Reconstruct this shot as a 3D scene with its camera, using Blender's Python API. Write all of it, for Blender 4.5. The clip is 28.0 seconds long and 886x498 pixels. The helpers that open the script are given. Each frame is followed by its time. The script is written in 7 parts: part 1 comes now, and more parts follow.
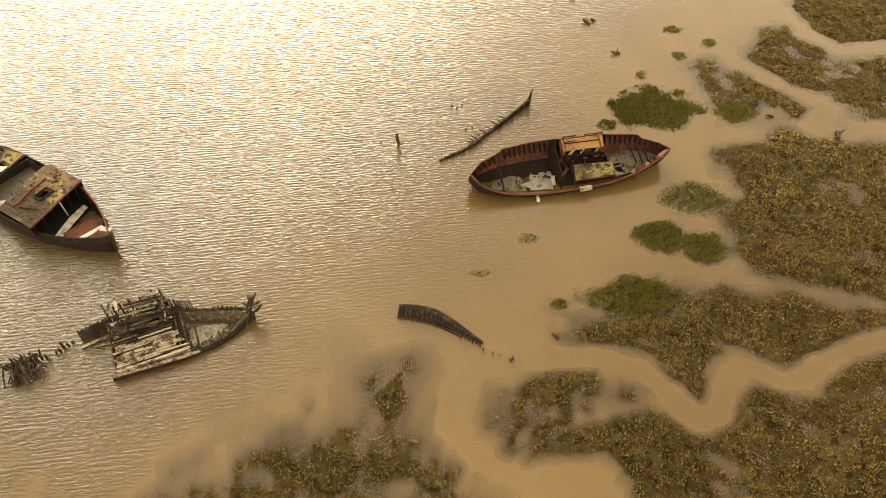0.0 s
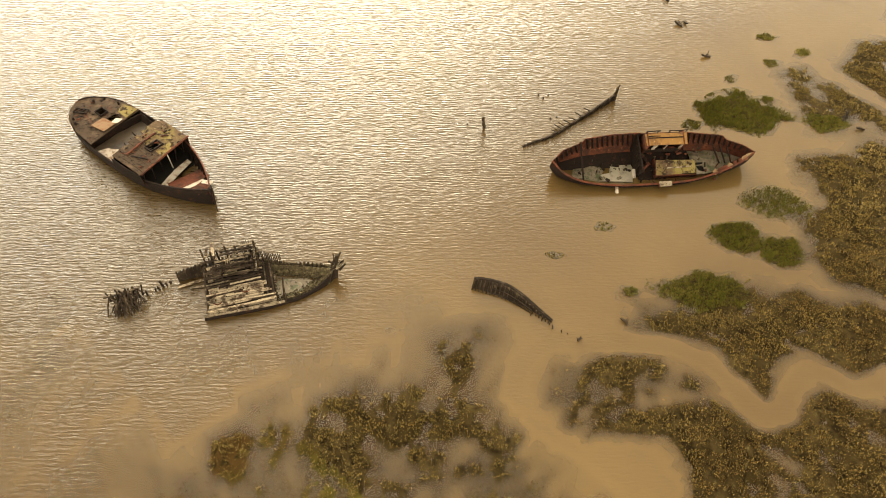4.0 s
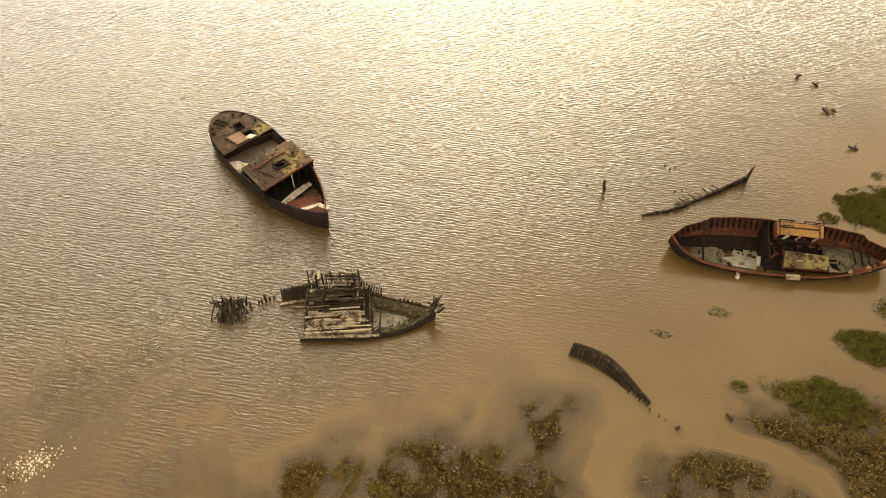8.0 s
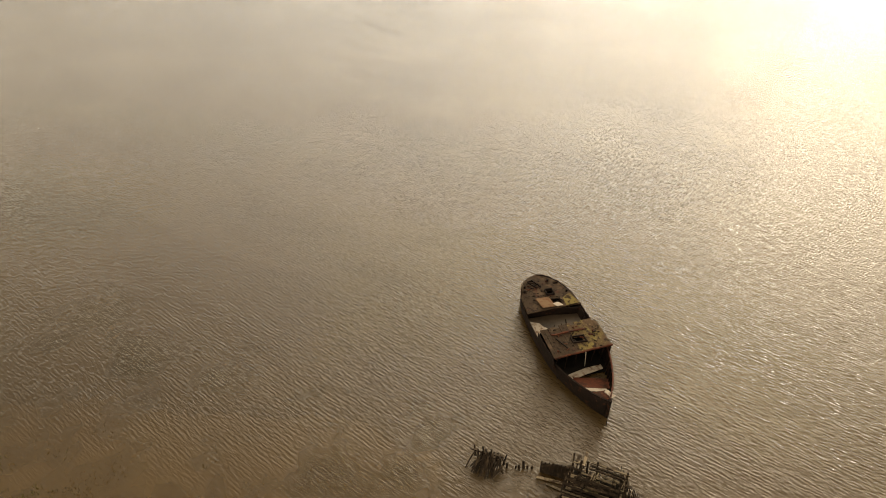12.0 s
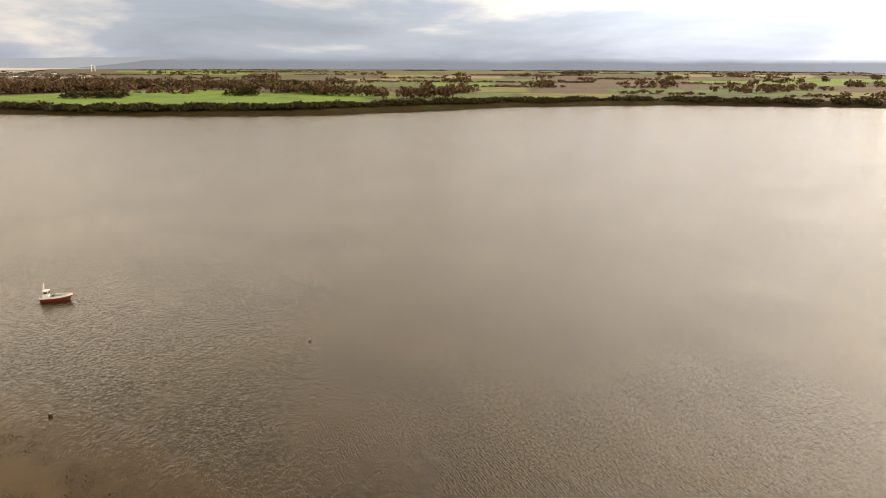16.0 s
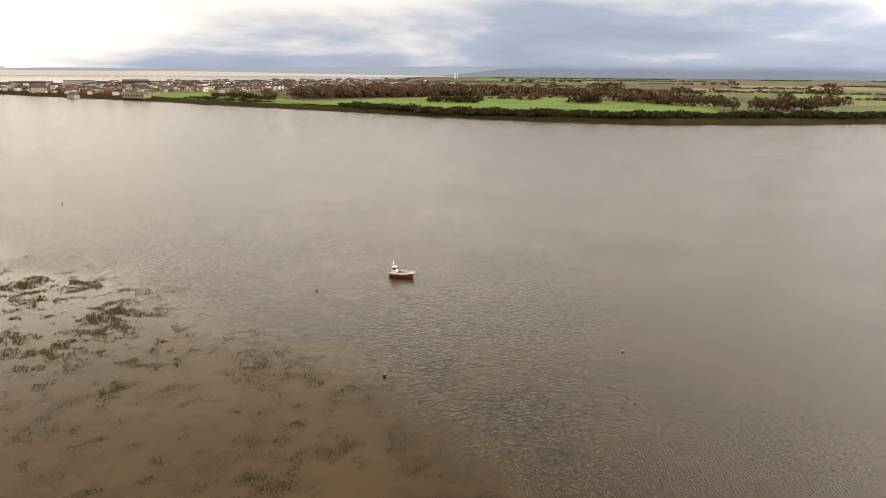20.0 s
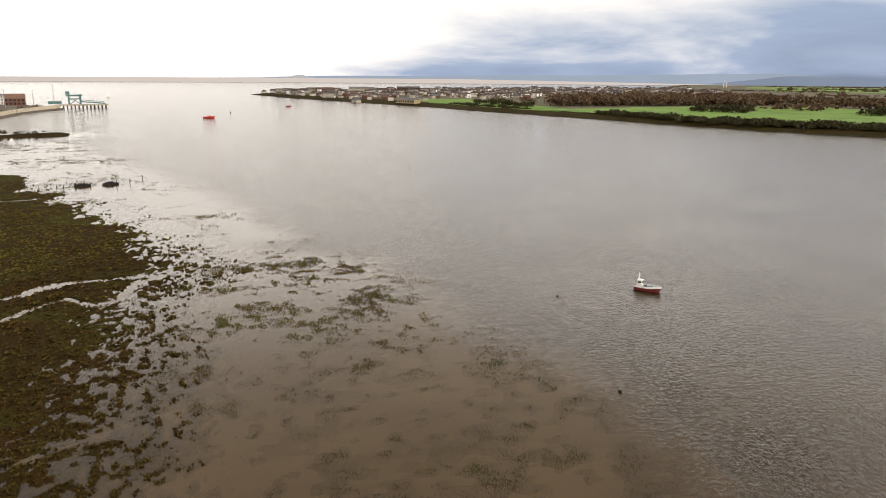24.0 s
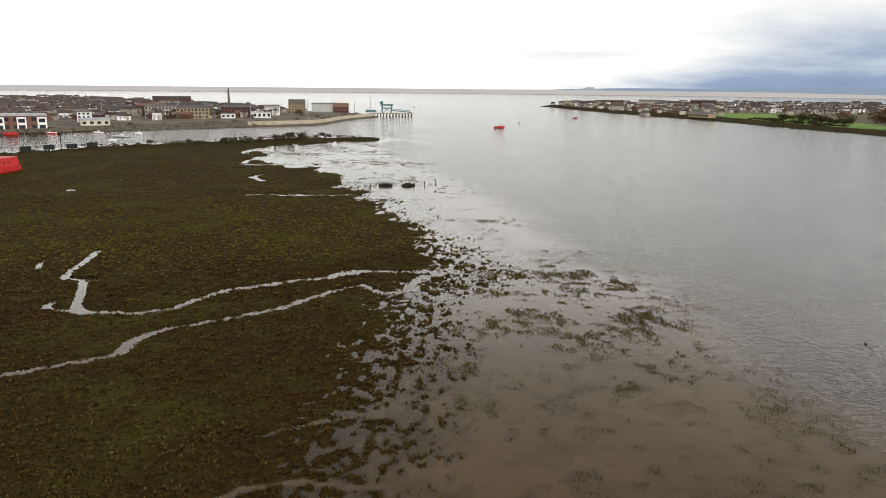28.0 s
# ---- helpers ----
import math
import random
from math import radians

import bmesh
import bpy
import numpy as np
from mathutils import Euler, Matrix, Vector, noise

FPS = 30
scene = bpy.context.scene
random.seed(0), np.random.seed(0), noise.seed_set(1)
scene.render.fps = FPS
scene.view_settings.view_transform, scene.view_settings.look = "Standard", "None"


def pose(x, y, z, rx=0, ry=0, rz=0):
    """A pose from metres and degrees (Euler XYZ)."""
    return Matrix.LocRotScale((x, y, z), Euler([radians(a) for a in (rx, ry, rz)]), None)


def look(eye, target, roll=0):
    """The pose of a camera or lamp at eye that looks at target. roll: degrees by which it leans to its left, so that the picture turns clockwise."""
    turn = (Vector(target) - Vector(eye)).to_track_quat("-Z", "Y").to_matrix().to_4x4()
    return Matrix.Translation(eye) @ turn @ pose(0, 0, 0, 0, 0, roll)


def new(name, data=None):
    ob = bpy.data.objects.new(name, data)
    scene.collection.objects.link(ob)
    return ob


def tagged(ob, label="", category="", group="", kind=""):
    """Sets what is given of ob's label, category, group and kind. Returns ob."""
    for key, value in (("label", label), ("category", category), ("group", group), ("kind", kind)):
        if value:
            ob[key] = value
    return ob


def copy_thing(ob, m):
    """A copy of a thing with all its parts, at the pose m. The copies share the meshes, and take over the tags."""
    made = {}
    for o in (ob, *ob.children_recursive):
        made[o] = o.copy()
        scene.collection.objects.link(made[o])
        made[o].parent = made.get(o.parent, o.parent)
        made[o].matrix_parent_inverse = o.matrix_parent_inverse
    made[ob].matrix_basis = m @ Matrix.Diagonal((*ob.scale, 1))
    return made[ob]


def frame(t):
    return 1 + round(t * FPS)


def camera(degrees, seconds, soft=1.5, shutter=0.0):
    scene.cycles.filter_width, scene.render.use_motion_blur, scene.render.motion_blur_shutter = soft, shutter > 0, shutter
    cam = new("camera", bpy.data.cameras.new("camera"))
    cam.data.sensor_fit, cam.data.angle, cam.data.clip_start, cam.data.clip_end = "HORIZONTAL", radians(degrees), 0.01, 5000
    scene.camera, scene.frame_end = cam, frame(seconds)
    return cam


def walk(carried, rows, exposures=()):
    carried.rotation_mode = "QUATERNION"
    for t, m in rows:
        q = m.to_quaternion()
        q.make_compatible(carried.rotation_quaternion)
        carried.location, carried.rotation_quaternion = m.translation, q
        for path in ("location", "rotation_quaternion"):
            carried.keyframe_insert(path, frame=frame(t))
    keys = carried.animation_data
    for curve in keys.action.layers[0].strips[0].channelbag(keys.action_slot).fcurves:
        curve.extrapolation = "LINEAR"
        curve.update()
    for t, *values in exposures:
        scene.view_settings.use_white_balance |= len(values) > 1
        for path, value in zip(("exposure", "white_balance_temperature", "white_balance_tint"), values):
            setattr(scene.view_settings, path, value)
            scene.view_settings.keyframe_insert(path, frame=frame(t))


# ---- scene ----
cam = camera(64.71, 28.0, 0.9)
PATH = [
    (0, look((-3.96, -8.51, 47.78), (6.74, -24.17, 24.53), 0.80)),
    (0.5, look((-4.26, -7.44, 47.95), (6.83, -22.64, 24.59), 0.60)),
    (1, look((-4.51, -6.37, 48.07), (6.78, -21.27, 24.61), 0.57)),
    (1.5, look((-4.74, -5.73, 48.13), (6.83, -20.50, 24.72), 0.39)),
    (2, look((-4.80, -5.37, 48.16), (6.97, -20.10, 24.82), 0.32)),
    (2.5, look((-4.77, -5.13, 48.13), (7.19, -19.76, 24.83), 0.33)),
    (4.5, look((-4.48, -4.88, 47.92), (8.52, -18.92, 24.81), 0.20)),
    (5, look((-4.23, -4.90, 47.80), (9.12, -18.83, 24.83), 0.21)),
    (5.5, look((-4.06, -5.00, 47.70), (9.72, -18.69, 24.84), 0.23)),
    (6, look((-3.95, -5.03, 47.67), (10.21, -18.52, 24.92), 0.25)),
    (6.5, look((-3.82, -5.01, 47.67), (10.66, -18.38, 25.05), 0.27)),
    (7, look((-3.66, -4.99, 47.67), (11.32, -18.10, 25.21), 0.25)),
    (7.5, look((-3.45, -4.98, 47.59), (12.16, -17.77, 25.39), 0.36)),
    (8, look((-3.29, -4.83, 47.46), (13.21, -17.04, 25.58), 0.39)),
    (8.5, look((-3.16, -4.68, 47.35), (14.27, -16.12, 25.77), 0.43)),
    (9, look((-3.03, -4.54, 47.20), (15.44, -15.14, 26.06), 0.46)),
    (9.5, look((-2.95, -4.17, 47.09), (16.75, -14.05, 26.74), 0.73)),
    (10, look((-2.89, -3.83, 46.98), (18.08, -12.86, 27.52), 0.88)),
    (10.5, look((-2.76, -3.53, 46.77), (19.44, -11.41, 28.19), 0.85)),
    (11, look((-2.52, -3.36, 46.49), (20.84, -9.86, 28.82), 0.49)),
    (11.5, look((-2.26, -3.15, 46.16), (22.14, -8.20, 29.46), 0.09)),
    (12, look((-2.13, -3.05, 45.99), (23.17, -6.56, 30.25), 0.20)),
    (12.5, look((-2.04, -2.91, 45.99), (24.00, -4.82, 31.21), 0.06)),
    (14.5, look((-1.71, -2.99, 46.40), (25.93, 1.22, 35.50), 0.78)),
    (15, look((-1.71, -2.99, 46.37), (25.98, 2.89, 36.43), 0.19)),
    (15.5, look((-1.67, -2.95, 46.34), (26.02, 4.45, 37.49), 0.17)),
    (16, look((-1.62, -2.85, 46.32), (25.62, 7.07, 38.62), 0.21)),
    (16.5, look((-1.53, -2.73, 46.15), (24.61, 10.01, 38.79), 0.24)),
    (17, look((-1.22, -2.67, 46.03), (23.69, 12.36, 38.69), 0.21)),
    (17.5, look((-1.05, -2.48, 45.96), (23.05, 13.81, 38.62), 0.27)),
    (18, look((-0.85, -2.43, 45.92), (22.37, 15.08, 38.56), 0.29)),
    (18.5, look((-0.74, -2.42, 45.84), (21.63, 16.15, 38.46), 0.34)),
    (19, look((-0.62, -2.26, 45.72), (20.95, 17.23, 38.30), 0.34)),
    (19.5, look((-0.60, -2.13, 45.50), (20.15, 18.22, 38.06), 0.37)),
    (20, look((-0.49, -1.86, 45.37), (19.38, 19.35, 37.95), 0.43)),
    (20.5, look((-0.44, -1.66, 45.40), (18.52, 20.37, 37.96), 0.46)),
    (21, look((-0.24, -1.57, 45.34), (17.80, 21.22, 37.92), 0.45)),
    (21.5, look((-0.25, -1.53, 45.21), (16.87, 21.98, 37.83), 0.47)),
    (23.5, look((-0.16, -1.15, 44.78), (12.40, 25.12, 37.55), 0.43)),
    (24, look((-0.12, -1.00, 44.71), (11.14, 25.86, 37.53), 0.42)),
    (24.5, look((-0.02, -0.91, 44.69), (9.92, 26.49, 37.57), 0.41)),
    (25, look((-0.02, -0.75, 44.62), (8.51, 27.13, 37.56), 0.44)),
    (25.5, look((0.05, -0.53, 44.53), (7.17, 27.76, 37.53), 0.42)),
    (26, look((0.04, -0.44, 44.45), (5.82, 28.17, 37.50), 0.45)),
    (26.5, look((0.01, -0.24, 44.42), (4.42, 28.62, 37.54), 0.50)),
    (27, look((-0.05, -0.22, 44.45), (2.96, 28.83, 37.59), 0.51)),
    (27.5, look((-0.06, -0.14, 44.49), (1.44, 29.04, 37.68), 0.55)),
    (28, look((0.00, 0.00, 44.55), (0.00, 29.22, 37.76), 0.60)),
]
EXPOSURES = [(0, 1.62, 9300, 5), (5, 1.55, 9300, 5), (8, 1.3, 9500, 5), (10, 0.85, 9500, 6), (12, 0.2, 9900, 9), (14.5, 0.0, 9600, 12), (17, 0.0, 8900, 13), (20, 0.0, 8100, 13), (25, -0.2, 7000, 11), (28, -0.36, 6650, 8)]
walk(cam, PATH, EXPOSURES)

# ---- sky, sun ----
SUN_AZ, SUN_EL = 132.0, 19.0          # clockwise from +y, above the horizon
world = bpy.data.worlds.new("sky")
scene.world = world
world.use_nodes = True


def node(nt, kind, **inputs):
    n = nt.nodes.new(kind)
    for k, v in inputs.items():
        n.inputs[k.replace("_", " ")].default_value = v
    return n


def build_sky():
    nt = world.node_tree
    nt.nodes.clear()
    L = nt.links.new
    sky = nt.nodes.new("ShaderNodeTexSky")
    sky.sky_type, sky.sun_disc = 'NISHITA', False
    sky.sun_elevation, sky.sun_rotation = radians(SUN_EL), radians(SUN_AZ)
    tc = nt.nodes.new("ShaderNodeTexCoord")
    sep = nt.nodes.new("ShaderNodeSeparateXYZ")
    L(tc.outputs["Generated"], sep.inputs[0])

    def math_(op, a, b=None, clamp=False):
        m = nt.nodes.new("ShaderNodeMath")
        m.operation, m.use_clamp = op, clamp
        for i, v in enumerate((a, b)):
            if v is None:
                continue
            if isinstance(v, (int, float)):
                m.inputs[i].default_value = v
            else:
                L(v, m.inputs[i])
        return m.outputs[0]
    x, y, z = sep.outputs
    zz = math_("ADD", math_("MAXIMUM", z, 0.0), 0.15)
    comb = nt.nodes.new("ShaderNodeCombineXYZ")
    L(math_("DIVIDE", x, zz), comb.inputs[0])
    L(math_("DIVIDE", y, zz), comb.inputs[1])
    big = node(nt, "ShaderNodeTexNoise", Scale=0.55, Detail=7.0, Roughness=0.55, Distortion=0.3)
    L(comb.outputs[0], big.inputs["Vector"])
    low = node(nt, "ShaderNodeTexNoise", Scale=0.16, Detail=3.0)
    L(comb.outputs[0], low.inputs["Vector"])
    # thinner, brighter cloud round the estuary mouth and the sun, heavier over the land to the east
    east = math_("ADD", math_("MULTIPLY", x, 0.98), math_("MULTIPLY", y, 0.27))
    heavy = math_("ADD", math_("MULTIPLY", east, 0.79), math_("MULTIPLY", math_("SUBTRACT", big.outputs["Fac"], 0.5), 0.95))
    heavy = math_("ADD", heavy, math_("MULTIPLY", math_("SUBTRACT", low.outputs["Fac"], 0.5), 0.5))
    heavy = math_("ADD", heavy, math_("MULTIPLY", z, -2.3), True)
    ramp = nt.nodes.new("ShaderNodeValToRGB")
    e = ramp.color_ramp.elements
    e[0].position, e[0].color = 0.0, (1.80, 1.80, 1.80, 1)
    e[1].position, e[1].color = 0.95, (0.17, 0.25, 0.43, 1)
    m1 = e.new(0.28)
    m1.color = (1.25, 1.25, 1.26, 1)
    m2 = e.new(0.6)
    m2.color = (0.34, 0.46, 0.70, 1)
    L(heavy, ramp.inputs[0])
    # added bright patch of sky, off the sun's bearing, that brightens the water
    sunny = nt.nodes.new("ShaderNodeVectorMath")
    sunny.operation = 'DOT_PRODUCT'
    L(tc.outputs["Generated"], sunny.inputs[0])
    a, el = radians(115), radians(18)
    sunny.inputs[1].default_value = (math.sin(a) * math.cos(el), math.cos(a) * math.cos(el), math.sin(el))
    veil = math_("MULTIPLY", math_("POWER", math_("MAXIMUM", sunny.outputs["Value"], 0.0), 7.0), 3.6)
    # added bright band, mostly above the visible sky, that lifts the water's reflections
    off = math_("DIVIDE", math_("SUBTRACT", z, 0.24), 0.12)
    fill_belt = math_("MULTIPLY", math_("MAXIMUM", math_("SUBTRACT", 1.0, math_("MULTIPLY", off, off)), 0.0), 0.8)
    bright = math_("ADD", math_("ADD", math_("MAXIMUM", math_("SUBTRACT", 1.26, math_("MULTIPLY", z, 1.35)), 0.60), veil), fill_belt)
    cloud = nt.nodes.new("ShaderNodeVectorMath")
    cloud.operation = 'SCALE'
    L(ramp.outputs[0], cloud.inputs[0])
    L(bright, cloud.inputs[3])
    clear = nt.nodes.new("ShaderNodeVectorMath")
    clear.operation = 'SCALE'
    L(sky.outputs[0], clear.inputs[0])
    clear.inputs[3].default_value = 0.10
    mix = nt.nodes.new("ShaderNodeMix")
    mix.data_type = 'RGBA'
    mix.inputs["Factor"].default_value = 0.85
    L(clear.outputs[0], mix.inputs["A"])
    L(cloud.outputs[0], mix.inputs["B"])
    bg = nt.nodes.new("ShaderNodeBackground")
    bg.inputs[1].default_value = 1.0
    L(mix.outputs["Result"], bg.inputs[0])
    out = nt.nodes.new("ShaderNodeOutputWorld")
    L(bg.outputs[0], out.inputs[0])


build_sky()
sun_data = bpy.data.lights.new("sun", 'SUN')
sun_data.energy, sun_data.angle, sun_data.color = 0.48, radians(26), (1.0, 0.93, 0.82)
sun = new("sun", sun_data)
_a, _e = radians(SUN_AZ), radians(SUN_EL)
sun.matrix_world = look((0, 0, 300), (-math.sin(_a) * 100, -math.cos(_a) * 100, 300 - math.tan(_e) * 100))

# ---- materials ----
def material(name, base, rough=0.8, metal=0.0, spots=(), bump=0.0, bump_scale=8.0, island=0.0, obj=0.0, ior=1.45, gloss=0.3):
    """base colour, then spots: (colour, noise scale, low edge, high edge, detail) laid over it in turn."""
    m = bpy.data.materials.new(name)
    m.use_nodes = True
    nt = m.node_tree
    L = nt.links.new
    b = nt.nodes["Principled BSDF"]
    b.inputs["Roughness"].default_value, b.inputs["Metallic"].default_value, b.inputs["IOR"].default_value = rough, metal, ior
    b.inputs["Specular IOR Level"].default_value = gloss
    geo = nt.nodes.new("ShaderNodeNewGeometry")
    col = nt.nodes.new("ShaderNodeRGB")
    col.outputs[0].default_value = (*base, 1)
    c = col.outputs[0]
    for i, (sc, scale, lo, hi, detail) in enumerate(spots):
        n = node(nt, "ShaderNodeTexNoise", Scale=scale, Detail=detail, Roughness=0.6)
        L(geo.outputs["Position"], n.inputs["Vector"])
        r = nt.nodes.new("ShaderNodeMapRange")
        r.inputs["From Min"].default_value, r.inputs["From Max"].default_value = lo, hi
        L(n.outputs["Fac"], r.inputs["Value"])
        x = nt.nodes.new("ShaderNodeMix")
        x.data_type = 'RGBA'
        L(r.outputs[0], x.inputs["Factor"])
        L(c, x.inputs["A"])
        x.inputs["B"].default_value = (*sc, 1)
        c = x.outputs["Result"]
    if island or obj:
        if island:
            rnd = geo.outputs["Random Per Island"]
        else:
            rnd = nt.nodes.new("ShaderNodeObjectInfo").outputs["Random"]
        amt = island or obj
        r = nt.nodes.new("ShaderNodeMapRange")
        r.inputs["To Min"].default_value, r.inputs["To Max"].default_value = 1 - amt, 1 + amt
        L(rnd, r.inputs["Value"])
        x = nt.nodes.new("ShaderNodeVectorMath")
        x.operation = 'SCALE'
        L(c, x.inputs[0])
        L(r.outputs[0], x.inputs[3])
        c = x.outputs[0]
    L(c, b.inputs["Base Color"])
    if bump:
        n = node(nt, "ShaderNodeTexNoise", Scale=bump_scale, Detail=5.0, Roughness=0.6)
        L(geo.outputs["Position"], n.inputs["Vector"])
        bp = nt.nodes.new("ShaderNodeBump")
        bp.inputs["Strength"].default_value, bp.inputs["Distance"].default_value = 1.0, bump
        L(n.outputs["Fac"], bp.inputs["Height"])
        L(bp.outputs[0], b.inputs["Normal"])
    return m


def water_material():
    m = bpy.data.materials.new("estuary_water")
    m.use_nodes = True
    nt = m.node_tree
    L = nt.links.new
    b = nt.nodes["Principled BSDF"]
    out = nt.nodes["Material Output"]
    geo = nt.nodes.new("ShaderNodeNewGeometry")
    silt = node(nt, "ShaderNodeTexNoise", Scale=0.035, Detail=4.0, Roughness=0.55, Distortion=0.8)
    L(geo.outputs["Position"], silt.inputs["Vector"])
    ramp = nt.nodes.new("ShaderNodeValToRGB")
    e = ramp.color_ramp.elements
    e[0].position, e[0].color = 0.3, (0.037, 0.0215, 0.0080, 1)
    e[1].position, e[1].color = 0.7, (0.053, 0.0325, 0.0125, 1)
    L(silt.outputs["Fac"], ramp.inputs[0])
    # the silt lies thickest in the shallows and the creeks
    deep = nt.nodes.new("ShaderNodeAttribute")
    deep.attribute_name = "depth"
    thin = nt.nodes.new("ShaderNodeMapRange")
    thin.inputs["From Min"].default_value, thin.inputs["From Max"].default_value = 0.45, 1.1
    thin.inputs["To Min"].default_value, thin.inputs["To Max"].default_value = 1.42, 0.72
    L(deep.outputs["Fac"], thin.inputs["Value"])
    tint = nt.nodes.new("ShaderNodeVectorMath")
    tint.operation = 'SCALE'
    L(ramp.outputs[0], tint.inputs[0])
    L(thin.outputs[0], tint.inputs[3])
    L(tint.outputs[0], b.inputs["Base Color"])
    # ripples, longer across the wind
    mp = nt.nodes.new("ShaderNodeMapping")
    mp.vector_type = 'TEXTURE'
    mp.inputs["Rotation"].default_value = (0, 0, radians(42))
    mp.inputs["Scale"].default_value = (3.0, 1.0, 1.0)
    L(geo.outputs["Position"], mp.inputs[0])
    n1 = node(nt, "ShaderNodeTexNoise", Scale=4.6, Detail=3.0, Roughness=0.5, Distortion=0.5)
    n2 = node(nt, "ShaderNodeTexNoise", Scale=0.16, Detail=2.0, Roughness=0.5)
    L(mp.outputs[0], n1.inputs["Vector"])
    L(mp.outputs[0], n2.inputs["Vector"])
    n3 = node(nt, "ShaderNodeTexNoise", Scale=1.1, Detail=2.5, Roughness=0.5, Distortion=0.4)
    L(geo.outputs["Position"], n3.inputs["Vector"])
    mid = nt.nodes.new("ShaderNodeMath")
    mid.operation = 'MULTIPLY_ADD'
    L(n3.outputs["Fac"], mid.inputs[0])
    mid.inputs[1].default_value = 0.4
    crest = node(nt, "ShaderNodeTexWave", Scale=0.85, Distortion=7.0, Detail=2.0, Detail_Scale=1.2, Detail_Roughness=0.6)
    crest.wave_type, crest.bands_direction, crest.wave_profile = 'BANDS', 'Y', 'SIN'
    L(mp.outputs[0], crest.inputs["Vector"])
    run = nt.nodes.new("ShaderNodeMath")
    run.operation = 'MULTIPLY_ADD'
    L(crest.outputs["Fac"], run.inputs[0])
    run.inputs[1].default_value = 0.12
    L(n1.outputs["Fac"], run.inputs[2])
    L(run.outputs[0], mid.inputs[2])
    # gusts: where the breeze ruffles the surface more or less; sheltered shallows lie calmer
    gust = node(nt, "ShaderNodeTexNoise", Scale=0.03, Detail=3.0, Roughness=0.6)
    L(geo.outputs["Position"], gust.inputs["Vector"])
    cat = node(nt, "ShaderNodeTexNoise", Scale=0.22, Detail=3.0, Roughness=0.6)
    L(mp.outputs[0], cat.inputs["Vector"])
    both = nt.nodes.new("ShaderNodeMath")
    both.operation = 'MULTIPLY_ADD'
    L(cat.outputs["Fac"], both.inputs[0])
    both.inputs[1].default_value = 0.8
    L(gust.outputs["Fac"], both.inputs[2])
    g = nt.nodes.new("ShaderNodeMapRange")
    g.inputs["From Min"].default_value, g.inputs["From Max"].default_value = 0.65, 1.15
    g.inputs["To Min"].default_value, g.inputs["To Max"].default_value = 0.78, 1.14
    L(both.outputs[0], g.inputs["Value"])
    dep = nt.nodes.new("ShaderNodeAttribute")
    dep.attribute_name = "depth"
    calm = nt.nodes.new("ShaderNodeMapRange")
    calm.inputs["From Min"].default_value, calm.inputs["From Max"].default_value = 0.48, 1.0
    calm.inputs["To Min"].default_value, calm.inputs["To Max"].default_value = 0.12, 1.0
    L(dep.outputs["Fac"], calm.inputs["Value"])
    mul = nt.nodes.new("ShaderNodeMath")
    mul.operation = 'MULTIPLY'
    L(g.outputs[0], mul.inputs[0])
    L(calm.outputs[0], mul.inputs[1])
    add = nt.nodes.new("ShaderNodeMath")
    add.operation = 'MULTIPLY_ADD'
    L(n2.outputs["Fac"], add.inputs[0])
    add.inputs[1].default_value = 0.9
    L(mid.outputs[0], add.inputs[2])
    bp = nt.nodes.new("ShaderNodeBump")
    bp.inputs["Distance"].default_value = 0.10
    L(mul.outputs[0], bp.inputs["Strength"])
    L(add.outputs[0], bp.inputs["Height"])
    L(bp.outputs[0], b.inputs["Normal"])
    # silt hides the bed where the water is deep
    clear = nt.nodes.new("ShaderNodeMapRange")
    clear.inputs["From Min"].default_value, clear.inputs["From Max"].default_value = 0.0, 0.40
    clear.inputs["To Min"].default_value, clear.inputs["To Max"].default_value = 0.25, 1.0
    L(dep.outputs["Fac"], clear.inputs["Value"])
    tr = nt.nodes.new("ShaderNodeBsdfTransparent")
    tr.inputs[0].default_value = (0.80, 0.66, 0.48, 1)
    b.inputs["Specular IOR Level"].default_value = 0.0
    b.inputs["Roughness"].default_value = 0.9
    mx = nt.nodes.new("ShaderNodeMixShader")
    beds = nt.nodes.new("ShaderNodeAttribute")
    beds.attribute_name = "weed"
    through_weed = nt.nodes.new("ShaderNodeMapRange")
    through_weed.inputs["To Min"].default_value, through_weed.inputs["To Max"].default_value = 1.0, 0.42
    L(beds.outputs["Fac"], through_weed.inputs["Value"])
    veil_of_silt = nt.nodes.new("ShaderNodeMath")
    veil_of_silt.operation = 'MULTIPLY'
    L(clear.outputs[0], veil_of_silt.inputs[0])
    L(through_weed.outputs[0], veil_of_silt.inputs[1])
    L(veil_of_silt.outputs[0], mx.inputs[0])
    L(tr.outputs[0], mx.inputs[1])
    L(b.outputs[0], mx.inputs[2])
    gl = nt.nodes.new("ShaderNodeBsdfGlossy")
    gl.inputs["Roughness"].default_value = 0.10
    fr = nt.nodes.new("ShaderNodeFresnel")
    fr.inputs["IOR"].default_value = 1.34
    # wavelets too small for relief tilt the surface every way
    chop = node(nt, "ShaderNodeTexNoise", Scale=1.6, Detail=5.0, Roughness=0.7)
    L(geo.outputs["Position"], chop.inputs["Vector"])
    tilt = nt.nodes.new("ShaderNodeVectorMath")
    tilt.operation = 'SUBTRACT'
    L(chop.outputs["Color"], tilt.inputs[0])
    tilt.inputs[1].default_value = (0.5, 0.5, 0.5)
    level = nt.nodes.new("ShaderNodeVectorMath")
    level.operation = 'MULTIPLY'
    L(tilt.outputs[0], level.inputs[0])
    level.inputs[1].default_value = (0.55, 0.55, 0.0)
